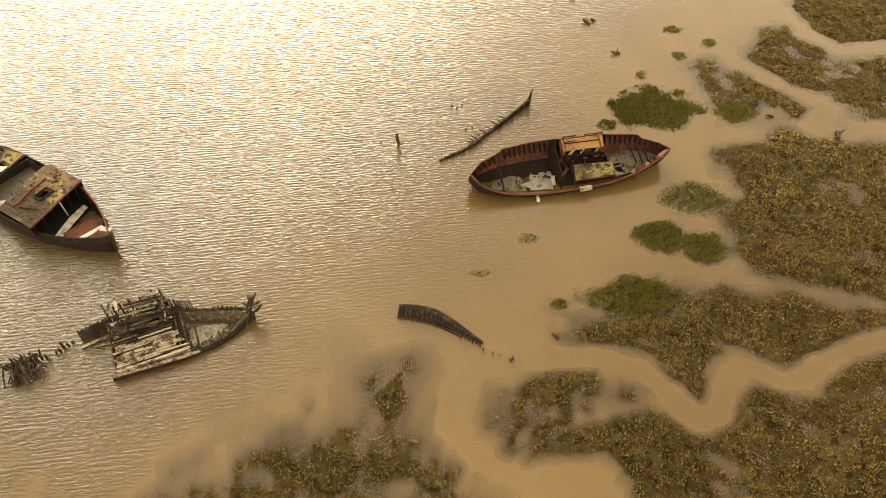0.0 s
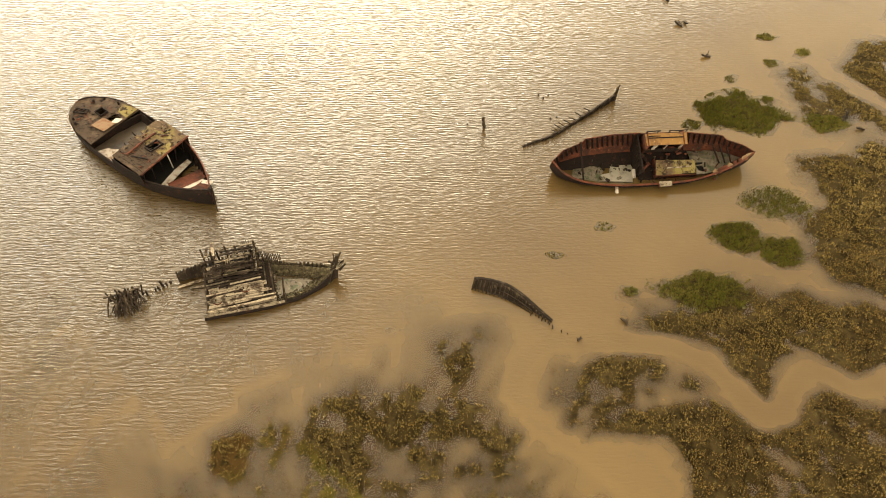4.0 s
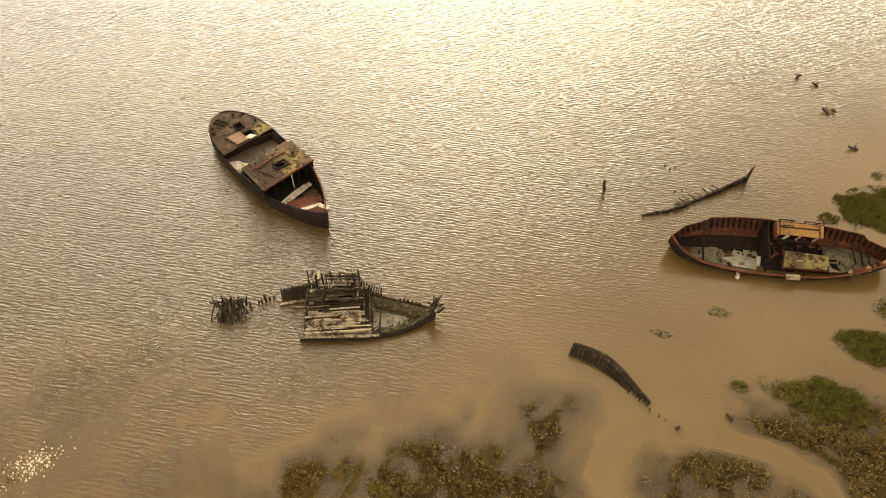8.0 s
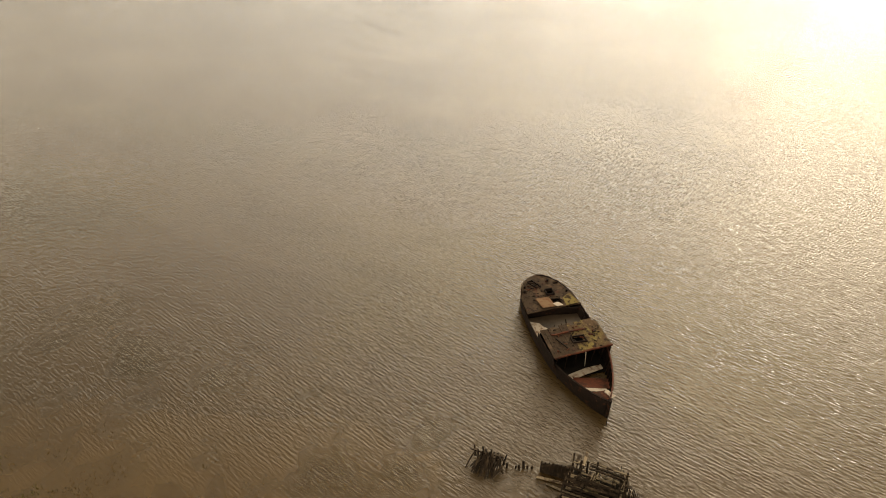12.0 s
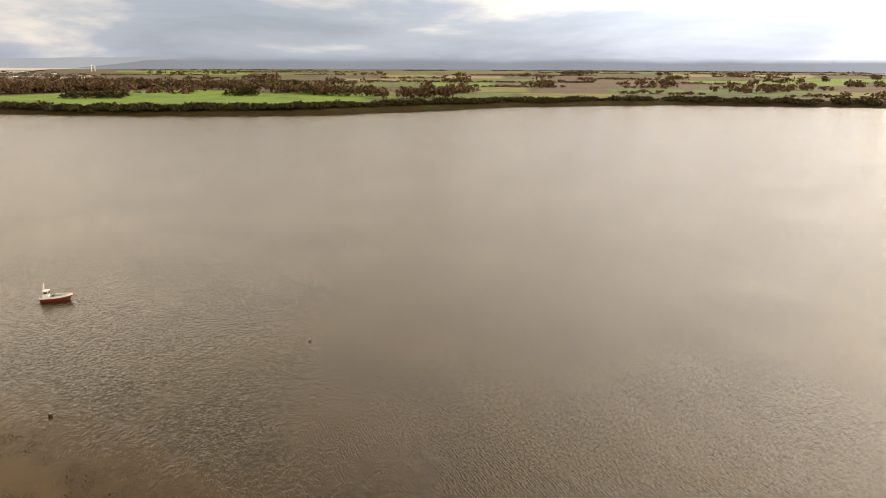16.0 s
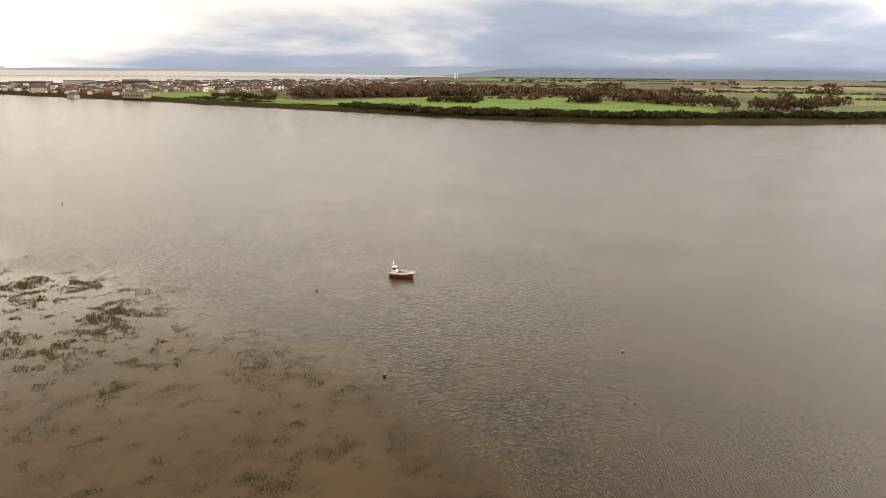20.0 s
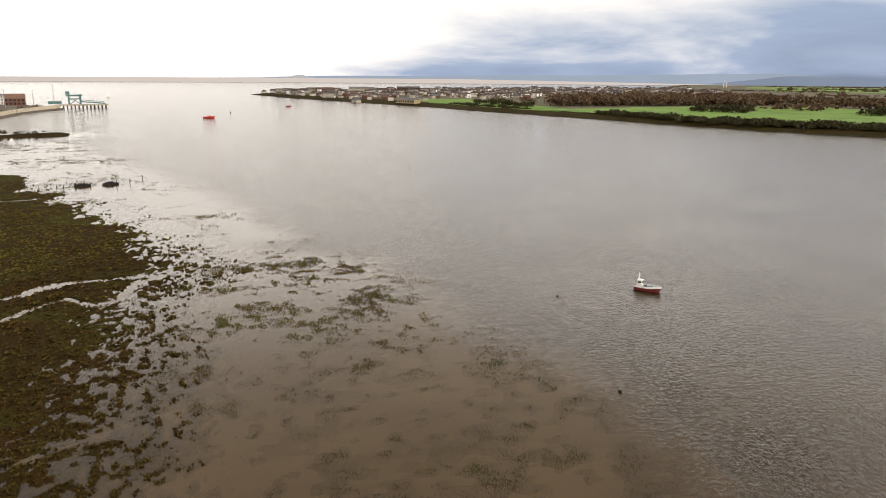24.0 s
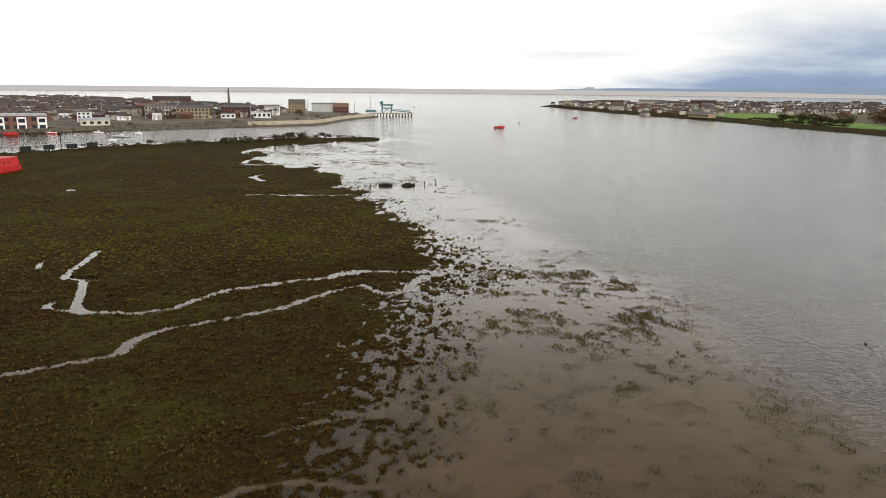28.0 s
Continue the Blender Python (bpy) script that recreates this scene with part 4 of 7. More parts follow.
    part("deck_side", shell([(7.0, -3.22, 2.25), (9, -3.3, 2.2), (11.2, -3.3, 2.15)], [(7.0, -3.1, 1.0), (9, -3.2, 1.0), (11.2, -3.25, 1.0)], 0.06, 14, 3, 0.04), M["rust_dark"], w)
    part("fore_bulkhead", box((9.9, 0, 0.7), (0.1, 6.1, 2.9), Euler((0, 0, -0.13)).to_matrix()), M["dark"], w)
    for i in range(6):
        y = -2.5 + i * 1.0
        part("deck_stanchion", beam((6.75 - y * 0.13, y, 2.2), (6.9 - y * 0.13 + rnd.uniform(-.2, .3), y + rnd.uniform(-.2, .2), 0.2), 0.09, None, 0.8), M["pale"] if i == 2 else M["rust_dark"], w)
    # added floor, black in place of the shade below the deck
    part("hold_floor", box((7.8, -0.1, 0.03), (4.0, 5.4, 0.06)), M["dark"], w, "hold floor coloured black for the shade under the deck")
    # the open fore hold: sloping ceiling boards and pale strips painted as water gleam
    part("hold_gleam", plate([(4.85, 2.0), (5.5, 2.25), (6.3, -0.4), (6.5, -2.1), (5.9, -2.1), (5.5, -0.4)], 0.42, 0.05, (), 0.4, 0.0, 0.05), M["pale"], w, "pale strip standing for water gleam across the open hold")
    part("hold_lining", box((3.9, -0.25, 0.62), (1.9, 3.5, 0.08), Euler((0.06, 0.24, -0.18)).to_matrix()), M["rust"], w, "rust-brown sloping hold lining")
    part("hold_gleam", box((2.65, 0.15, 1.0), (0.55, 2.3, 0.05), Euler((0.05, 0.2, -0.2)).to_matrix()), M["pale"], w)
    part("fore_lining", box((1.6, 0.05, 1.2), (1.3, 1.4, 0.07), Euler((0, 0.12, 0)).to_matrix()), M["rust"], w)
    part("stem_cap", box((0.95, -0.45, 1.95), (0.9, 0.55, 0.06), Euler((0.2, -0.1, 0.5)).to_matrix()), M["pale"], w, "white plate at the stemhead")
    part("gunwale", shell([(p[0], p[1] + 0.03, p[2] + 0.06) for p in near[:6]], [(p[0], p[1] + 0.03, p[2] - 0.08) for p in near[:6]], 0.14, 24, 2, 0.02, 0, -1), M["rust_dark"], w)
    part("gunwale", shell([(p[0], p[1] - 0.03, p[2] + 0.06) for p in far[:6]], [(p[0], p[1] - 0.03, p[2] - 0.08) for p in far[:6]], 0.14, 24, 2, 0.04, 0, 1), M["rust"], w)
    for i in range(8):
        u = 1.0 + i * 0.75
        q = on_line(far, u)
        part("frame", beam((u, q.y + 0.12, q.z), (u, q.y * 0.86 + 0.1, -0.5), 0.1, 0.14), M["rust_dark"], w)
    # litter of rust and broken boards over both decks
    for i in range(70):
        aft = i % 2
        x, y = (rnd.uniform(15.0, 20.0), rnd.uniform(-2.2, 2.2)) if aft else (rnd.uniform(6.8, 10.6), rnd.uniform(-2.8, 2.7))
        if aft and abs(y) > 2.6 - max(0, x - 17.5) * 0.55:
            continue
        z = 1.76 if aft else 2.36
        part("deck_litter", box((x, y, z), (rnd.uniform(0.06, 0.5), rnd.uniform(0.05, 0.14), rnd.uniform(0.04, 0.12)), Euler((rnd.gauss(0, .15), rnd.gauss(0, .15), rnd.uniform(0, 3))).to_matrix()), (M["rust_dark"], M["timber"], M["rust"])[i % 3], w)
    for i in range(18):
        x = rnd.uniform(11.0, 12.4)
        y = rnd.uniform(-2.6, 0.8)
        part("broken_beam", beam((x, y, 0.0), (x + rnd.gauss(0, 0.4), y + rnd.gauss(0, 0.4), rnd.uniform(0.8, 1.7)), 0.11, 0.09, 0.6, 0.03, 2), M["rust_dark"] if i % 3 else M["rust"], w)
    part("mooring_chain", tube((-0.05, 0, 2.0), (-1.0, 0.5, -0.1), 0.03, 0.03, 6), M["rust_dark"], w)


decked_wreck()


# ---- the timber wreck: open bow, planked deck, fallen cabin, torn stern ----
def timber_wreck():
    w = thing("timber_wreck", pose(27.2, -26.4, 0, 0, 0, math.degrees(math.atan2(15.5, 9.8))), "broken timber boat wreck with bleached deck planks and a collapsed cabin", "shipwreck", "wrecks")
    near = [(0.0, 1.0, 1.3), (0.7, 1.5, 0.75), (1.8, 2.05, 0.45), (3.3, 2.55, 0.36), (4.6, 2.7, 0.38), (6, 2.82, 0.5), (8.4, 2.75, 0.55), (11.1, 2.6, 0.5)]
    far = [(0.0, 0.95, 1.4), (0.6, 0.3, 1.05), (2.2, -0.5, 0.85), (4.3, -1.25, 0.8), (6.2, -1.9, 1.2)]
    part("port_side", shell(near, [(x + 0.25, y * 0.9 + 0.1, -0.8) for x, y, z in near], 0.13, 60, 5, 0.03, 0.08, -1), M["rust_dark"], w, "black weathered hull side", True)
    part("starboard_side", shell(far, [(x + 0.2, y * 0.9 + 0.15, -0.8) for x, y, z in far], 0.12, 50, 5, 0.06, 0.05, 1), M["weed"], w, "weed-hung hull side", True)
    part("gunwale", shell([(x, y + 0.05, z + 0.07) for x, y, z in near[4:]], [(x, y + 0.05, z - 0.05) for x, y, z in near[4:]], 0.2, 40, 2, 0.015, 0, -1), M["plank"], w, "pale rubbing strake")
    # weedy inside of the bow
    part("bow_lining", shell([(x + 0.15, y - 0.18, z - 0.12) for x, y, z in near[:5]], [(x + 0.8, y - 1.0, -0.25) for x, y, z in near[:5]], 0.12, 40, 6, 0.05, -0.1, -1), M["weed"], w, "weed-covered inside planking", True)
    part("bow_lining", shell([(x + 0.15, y + 0.18, z - 0.12) for x, y, z in far], [(x + 0.8, y + 0.7, -0.3) for x, y, z in far], 0.12, 40, 6, 0.05, -0.1, 1), M["weed"], w, "", True)
    for i in range(15):
        u = 0.7 + i * 0.3
        q = on_line(near, u)
        part("rib", beam((u, q.y - 0.16, q.z + 0.06), (u + 0.2, q.y - 0.5, -0.3), 0.1, 0.12, 0.8, 0.02, 2), M["timber"], w)
    for i in range(16):
        u = 0.8 + i * 0.33
        q = on_line(far, u)
        part("rib", beam((u, q.y + 0.12, q.z + rnd.uniform(0.0, 0.3)), (u + 0.2, q.y + 0.4, -0.3), 0.11, 0.12, 0.8, 0.02, 2), M["timber"], w)
    bm = bmesh.new()
    for i in range(300):
        near_side = i % 5 > 1
        L = near[:6] if near_side else far
        u = rnd.uniform(0.4, 5.0 if near_side else 4.6)
        q = on_line(L, u)
        k = rnd.random()
        y = q.y + (-1 if near_side else 1) * (0.15 + k * 0.95)
        s_ = rnd.uniform(0.04, 0.11)
        add_box(bm, (u + 0.2 + k * 0.4, y, q.z * (1 - k) * 0.8 + 0.02), (s_ * 1.4, s_, s_), Euler((rnd.uniform(0, 3), rnd.uniform(0, 3), rnd.uniform(0, 3))).to_matrix())
    part("weed_clumps", bm, M["weed"], w, "dark weed hanging on the inner planking")
    # stem with the fallen fore timbers
    part("stem", beam((0.25, 1.0, -0.8), (-0.3, 1.02, 2.9), 0.3, 0.38, 0.7, 0.03, 3), M["timber"], w)
    for i in range(11):
        a = rnd.uniform(-1.3, 1.3)
        p = Vector((rnd.uniform(-0.3, 0.5), 1.0 + rnd.uniform(-0.5, 0.5), rnd.uniform(1.2, 2.2)))
        part("stem_timber", beam(p, p + Vector((-0.55 * math.cos(a), 0.65 * math.sin(a), rnd.uniform(0.1, 0.8))), 0.13, 0.18, 0.6, 0.03, 2), M["timber"] if i % 4 else M["plank"], w)
    # a tall post amidships and the flooded gap's edge
    part("post", beam((4.7, 2.35, -0.5), (4.45, 1.0, 1.5), 0.17, 0.2, 0.7, 0.03, 3), M["timber"], w)
    part("post", beam((4.55, 2.6, 0), (4.5, 2.55, 1.35), 0.18, 0.18, 0.8, 0.02, 2), M["timber"], w)
    for j in range(7):
        part("bulkhead_stub", beam((5.15 + rnd.uniform(-.06, .06), -0.8 + j * 0.35, -0.2), (5.15, -0.8 + j * 0.35 + rnd.uniform(-.05, .05), 0.25 + rnd.random() * 0.3), 0.16, 0.1, 0.8), M["plank"], w)
    # deck planks, climbing to the far side
    for j in range(30):
        f = j / 29
        y = 2.55 - f * 4.5
        z = 0.48 + f * 0.75 + rnd.uniform(-0.05, 0.05)
        start = 5.2 + (0 if j < 6 else rnd.uniform(0, 0.9) + f * 0.8)
        x = start
        end = 10.95 - f * 0.2 - rnd.uniform(0, 0.35)
        while x < end - 0.4:
            ln = rnd.uniform(1.4, 3.6)
            e = min(end, x + ln)
            if j < 9 or rnd.random() > 0.03 + 0.20 * f:
                yaw = rnd.gauss(0, 0.012 + 0.03 * f)
                c = Vector(((x + e) / 2, y, z + rnd.uniform(-0.02, 0.03)))
                rot = Euler((rnd.gauss(-0.15, 0.06), rnd.gauss(0, 0.012 + 0.02 * f), yaw)).to_matrix()
                m = M["plank"] if rnd.random() < 0.85 - 0.5 * f else M["timber"]
                part("deck_plank", box(c, (e - x - 0.03, 0.148 + rnd.uniform(-0.02, 0.012), 0.07), rot), m, w)
            x = e + rnd.uniform(0, 0.12)
    part("deck_underside", box((8.0, 0.3, 0.52), (5.6, 4.6, 0.1), Euler((-0.16, 0, 0)).to_matrix()), M["timber"], w)
    for i in range(12):
        part("deck_beam", beam((5.4 + i * 0.49, 2.6, 0.35), (5.4 + i * 0.49, -2.1, 1.1), 0.12, 0.16, 1, 0.02, 2), M["timber"], w)
    for i in range(4):
        x = 9.2 + i * 0.4
        part("rail_stub", beam((x, 2.5, 0.5), (x + rnd.uniform(-.05, .05), 2.5, 0.78 + rnd.random() * 0.15), 0.12, 0.12, 0.8), M["plank"], w)
    part("covering_board", box((8.2, 2.32, 0.72), (5.7, 0.16, 0.09), Euler((0, 0.012, 0.0)).to_matrix()), M["plank"], w)
    for c in ((9.9, 1.5, 0.74), (7.6, 0.9, 0.85)):
        bm = bmesh.new()
        bmesh.ops.create_cone(bm, cap_ends=False, segments=16, radius1=0.34, radius2=0.34, depth=0.12, matrix=Matrix.Translation(c) @ Matrix.Rotation(0.2, 4, 'X'))
        r = bmesh.ops.extrude_edge_only(bm, edges=bm.edges[:])
        part("deck_ring", bm, M["rust"], w, "rusted iron deck ring")
    # the cabin on the far side: standing posts, beams and boards in tiers
    for x in (6.1, 6.5, 7.0, 7.6, 8.4, 9.2, 9.9, 10.4):
        lean = rnd.uniform(-0.15, 0.15)
        part("cabin_post", beam((x, -1.0 - rnd.random() * 0.2, 0.9), (x + lean, -1.1, 1.9 + rnd.random() * 0.6), 0.13, 0.15, 0.85, 0.02, 2), M["timber"], w)
        part("cabin_post", beam((x + 0.1, -2.3, 0.0), (x + 0.1 + lean, -2.35, 2.5 + rnd.random() * 0.7), 0.14, 0.16, 0.8, 0.02, 2), M["timber"], w)
    for i, (y, z) in enumerate(((-1.1, 2.0), (-1.5, 2.2), (-1.9, 2.45), (-2.35, 2.6), (-1.05, 1.55), (-0.7, 1.25), (-0.3, 1.15), (-1.7, 2.3), (-2.1, 2.5))):
        a, b = rnd.uniform(5.9, 7.2), rnd.uniform(9.0, 10.6)
        if i in (1, 7):
            b = rnd.uniform(8.0, 8.6)
        part("cabin_beam", beam((a, y, z + rnd.uniform(-.08, .08)), (b, y + rnd.uniform(-.15, .15), z + rnd.uniform(-.12, .12)), 0.15, 0.12, 0.9, 0.02, 4), M["plank"] if i % 2 else M["timber"], w)
    for i in range(34):
        x, y = rnd.uniform(5.9, 10.5), rnd.uniform(-2.6, -0.4)
        z = 1.25 + (-y - 0.4) * 0.55 + rnd.uniform(-0.3, 0.35)
        ln = rnd.uniform(0.5, 1.9)
        along = rnd.random() < 0.6
        rot = Euler((rnd.gauss(-0.2, 0.25), rnd.gauss(0, 0.12), rnd.gauss(0, 0.12) + (0 if along else 1.5))).to_matrix()
        part("cabin_board", box((x, y, z), (ln, rnd.uniform(0.12, 0.24), 0.05), rot), M["plank"] if rnd.random() < 0.35 else M["timber"], w)
    for i in range(46):
        x = rnd.gauss(6.7, 0.35) if i < 24 else rnd.uniform(5.8, 10.5)
        y = rnd.uniform(-2.7, -1.2)
        z0 = 1.0 + rnd.random() * 0.9
        part("splinter", beam((x, y, z0), (x + rnd.gauss(0, 0.18), y + rnd.gauss(0, 0.2), z0 + rnd.uniform(0.5, 1.3)), 0.09, 0.08, 0.4, 0.02, 2), M["timber"], w)
    part("cabin_floor", box((8.2, -1.6, 0.95), (4.3, 1.9, 0.1), Euler((-0.2, 0, 0)).to_matrix()), M["dark"], w)
    part("bow_silt", plate([(1.6, 1.2), (2.6, 0.5), (4.2, 0.1), (5.2, 0.2), (5.2, 2.2), (3.6, 2.1), (2.4, 1.8)], 0.06, 0.1, (), 0.3, 0.0, 0.05), M["mudhold"], w, "grey wet mud filling the open bow")
    part("canvas_sheet", box((8.55, -0.75, 1.5), (1.1, 0.9, 0.03), Euler((0.5, 0.05, 0.05)).to_matrix()), M["weed"], w, "green-stained sheet in the cabin front")
    # palisade of planks between cabin and bow
    for i in range(13):
        x = 4.35 + i * 0.14
        y = -1.15 - i * 0.055
        part("side_plank", beam((x, y - 0.1, -0.4), (x + rnd.uniform(-.03, .03), y - 0.12, 1.75 + rnd.random() * 0.3), 0.13, 0.07, 0.9), M["timber"], w)
    # side wall running aft and the broken stern
    part("after_side", shell([(10.6, -2.35, 1.35), (11.8, -2.4, 1.2), (13.1, -2.3, 0.9)], [(10.6, -2.2, -0.6), (11.8, -2.2, -0.6), (13.1, -2.1, -0.6)], 0.12, 22, 4, 0.09, 0, 1), M["timber"], w)
    for i in range(8):
        x = 10.7 + i * 0.33
        part("rib", beam((x, -2.2, -0.3), (x, -2.25, 1.45 + rnd.random() * 0.3 - i * 0.05), 0.12, 0.12, 0.8), M["timber"], w)
    part("fallen_plank", box((11.9, -1.55, 0.12), (2.6, 0.26, 0.06), Euler((0.05, 0, 0.12)).to_matrix()), M["plank"], w)
    part("fallen_plank", box((11.4, -1.0, 0.1), (1.6, 0.2, 0.06), Euler((0.05, 0, -0.1)).to_matrix()), M["plank"], w)
    for i in range(9):
        x = 13.4 + i * 0.33
        y = -2.25 + i * 0.12
        if rnd.random() < 0.85:
            part("rib_stub", beam((x, y, -0.4), (x + rnd.uniform(-.1, .1), y + rnd.uniform(-.1, .1), 0.15 + rnd.random() * (0.75 if i in (3, 4, 7, 8) else 0.25)), 0.2, 0.16, 0.7), M["timber"], w)
    for i in range(64):
        a = rnd.uniform(-1.2, 1.2)
        c = Vector((17.35 + rnd.gauss(0, 0.5), -0.8 + rnd.gauss(0, 0.3), 0.55 + rnd.random() * 0.5))
        fan = Vector((math.sin(a) * 0.8, 0.9 * math.cos(a), -0.55 - 0.3 * rnd.random())) * rnd.uniform(0.4, 1.25)
        part("stern_timber", beam(c - fan * 0.3, c + fan, rnd.uniform(0.09, 0.17), 0.1, 0.7, 0.04, 2), M["timber"], w)
    for i in range(8):
        x = 16.0 + i * 0.36
        part("stern_post", beam((x, -1.3, 0.2), (x + rnd.uniform(-.2, .2), -1.4 + rnd.uniform(-.2, .2), 1.1 + rnd.random() * 0.4), 0.14, 0.12, 0.6, 0.03, 2), M["timber"], w)
    for i in range(1):
        part("stern_beam", beam((16.0, -1.35 + i * 0.15, 1.05 + i * 0.1), (18.9, -1.2 + i * 0.1, 0.95 + i * 0.1), 0.16, 0.14, 0.8, 0.05, 4), M["timber"], w)


timber_wreck()


# ---- the steel hull lying on her side against the marsh ----
def steel_wreck():
    w = thing("hull_wreck", pose(21.0, -48.8, 0, 0, 0, math.degrees(math.atan2(-14.0, -13.6))) @ pose(0, -1.3, 1.9, 29, 0, 0), "listing rust-red steel hull with an ochre-roofed wheelhouse", "shipwreck", "wrecks")
    near = [(0.0, 0.1, 0.3), (1.0, -1.1, 0.15), (3, -2.05, 0.05), (6, -2.5, 0.0), (9.5, -2.55, 0.0), (13, -2.4, 0.1), (16, -1.7, 0.2), (18.4, -0.7, 0.3), (19.6, 0.1, 0.45)]
    far = [(0.0, 0.1, 0.3), (1.2, 1.2, 0.1), (3.2, 2.05, -0.25), (3.3, 2.1, 0.55), (6, 2.45, 0.45), (8.6, 2.5, 0.45), (9.0, 2.5, 0.2), (13.0, 2.45, 0.35), (16.6, 1.9, 0.5), (17.2, 1.6, 0.0), (18.6, 0.9, 0.3), (19.6, 0.1, 0.45)]
    deep = lambda L: [(x + (0.5 if x < 0.6 else -0.5 if x > 19 else 0), y * 0.55, -2.1) for x, y, z in L]
    part("port_side", shell(near, deep(near), 0.08, 60, 6, 0.03, 0.35, 1), M["rust_dark"], w, "hull side lying to the water, coloured dark for its shade", True)
    lo = [(x + (0.5 if x < 0.6 else -0.5 if x > 19 else 0), y * 0.6, -2.1) for x, y, z in far]
    bm = bmesh.new()
    # high side in plates, so the steps in the bulwark stay sharp
    for (a, b) in zip(range(0, 11), range(1, 12)):
        pa, pb, qa, qb = Vector(far[a]), Vector(far[b]), Vector(lo[a]), Vector(lo[b])
        if (pb - pa).length < 0.15:
            continue
        n = max(2, int((pb - pa).length / 0.5))
        for i in range(n):
            for k in range(4):
                def at(u, v):
                    p = pa.lerp(pb, u).lerp(qa.lerp(qb, u), v)
                    return p + Vector((0, 0.3 * math.sin(v * math.pi), 0))
                quad = [at((i + d) / n, (k + e) / 4) for d, e in ((0, 0), (1, 0), (1, 1), (0, 1))]
                o = [bm.verts.new(p) for p in quad]
                q = [bm.verts.new(p - Vector((0, 0.07, 0))) for p in quad]
                bm.faces.new(o)
                bm.faces.new(q[::-1])
                if k == 0:
                    bm.faces.new((o[1], o[0], q[0], q[1]))
    bmesh.ops.remove_doubles(bm, verts=bm.verts[:], dist=0.002)
    part("starboard_side", bm, M["rust"], w, "rust-red plated side standing high")
    part("keel_plate", shell([(0.6, 0, -2.0), (10, 0.9, -2.05), (19, 0, -2.0)], [(0.6, 0, -2.1), (10, -1.1, -2.15), (19, 0, -2.1)], 0.1, 20, 3), M["rust_dark"], w)
    part("bottom_plating", shell([(x, y, z + 0.02) for x, y, z in lo], [(x, -y * 0.9, z) for x, y, z in lo], 0.06, 60, 5, 0, 0, 1), M["rust_dark"], w, "rusted bottom plating")
    for i in range(38):
        u = 0.5 + i * 0.5
        if 8.9 < u < 12.8:
            continue
        q, f = on_line(far, u), on_line(lo, u)
        part("frame", beam((u, q.y - 0.10, q.z - 0.02), (u + 0.42, q.y * 0.3 + f.y * 0.7 + 0.16, q.z * 0.3 + f.z * 0.7), 0.09, 0.20), M["rust_dark"], w)
    for L, nm in ((near, "gunwale"),):
        part(nm, shell([(x, y - 0.04, z + 0.06) for x, y, z in L], [(x, y - 0.04, z - 0.1) for x, y, z in L], 0.16, 50, 2, 0.04, 0, 1), M["rust"], w)
        part("rubbing_strake", shell([(x, y * 0.99 - 0.1, z - 0.32) for x, y, z in L[2:7]], [(x, y * 0.99 - 0.1, z - 0.46) for x, y, z in L[2:7]], 0.12, 40, 2, 0.02, 0, 1), M["rust_dark"], w)
    # hold forward, with mud, stumps and a wet floor
    part("fore_bulkhead", box((8.45, 0.5, -0.75), (0.12, 3.7, 2.2), Euler((0, 0.08, 0.05)).to_matrix()), M["rust_dark"], w, "open dark bulkhead frame")
    for i in range(7):
        y = -2.0 + i * 0.65
        part("bulkhead_frame", beam((8.35, y, 0.3 + rnd.uniform(-.2, .2)), (8.6 + rnd.uniform(-.1, .3), y + rnd.uniform(-.1, .1), -1.5), 0.1, 0.12, 0.9, 0.03, 2), M["rust_dark"], w)
    level = pose(0, -1.3, 1.9, 29, 0, 0).inverted()
    mud = part("mud_bank", plate([(1.0, 0.4), (2.2, -1.5), (4.5, -2.2), (7.9, -2.6), (8.4, -0.5), (8.2, 1.2), (4.2, 1.5), (1.9, 1.2)], 0.05, 0.3, (), 0.25, 0.0, 0.22), M["mudhold"], w, "weedy grey mud silted into the hold")
    mud.matrix_local = level
    # the sky's reflection in the flooded hold, painted as a level sheet
    silt = part("still_water_gleam", plate([(5.3, -2.3), (7.9, -2.55), (8.3, -0.6), (8.2, 0.6), (7.4, 0.5), (7.0, -0.5), (6.2, -0.3), (5.9, -1.2), (5.0, -1.4)], 0.14, 0.2, (), 0.3, 0.0, 0.02), M["silt"], w, "pale level sheet standing for sky reflected in the hold water")
    silt.matrix_local = level
    for x, y in ((3.2, -0.9), (4.6, -1.2), (5.3, -0.3), (4.4, 0.2), (2.6, 0.1)):
        part("stump", beam((x, y, -0.2), (x + 0.05, y + 0.1, 0.6), 0.12, 0.12, 0.8), M["timber"], w).matrix_local = level
    part("web_frame", beam((2.9, 1.9, 0.2), (3.2, -1.9, -1.2), 0.12, 0.16, 1, 0.03, 4), M["rust_dark"], w)
    part("fallen_sheet", box((8.0, -1.2, -0.7), (0.5, 0.9, 0.04), Euler((0.3, 0.6, 0.2)).to_matrix()), M["pale"], w, "bent pale sheet by the bulkhead")
    # midship well, debris
    part("well_floor", box((9.9, 0.1, -1.25), (2.7, 4.0, 0.1)), M["rust_dark"], w)
    for i in range(14):
        x, y = rnd.uniform(8.8, 10.2), rnd.uniform(-2.1, 1.2)
        part("debris_plate", box((x, y, -1.05 + rnd.random() * 0.5), (rnd.uniform(0.2, 0.7), rnd.uniform(0.1, 0.4), 0.05), Euler((rnd.gauss(0, .4), rnd.gauss(0, .4), rnd.uniform(0, 3))).to_matrix()), M["rust"] if i % 3 else M["rust_dark"], w)
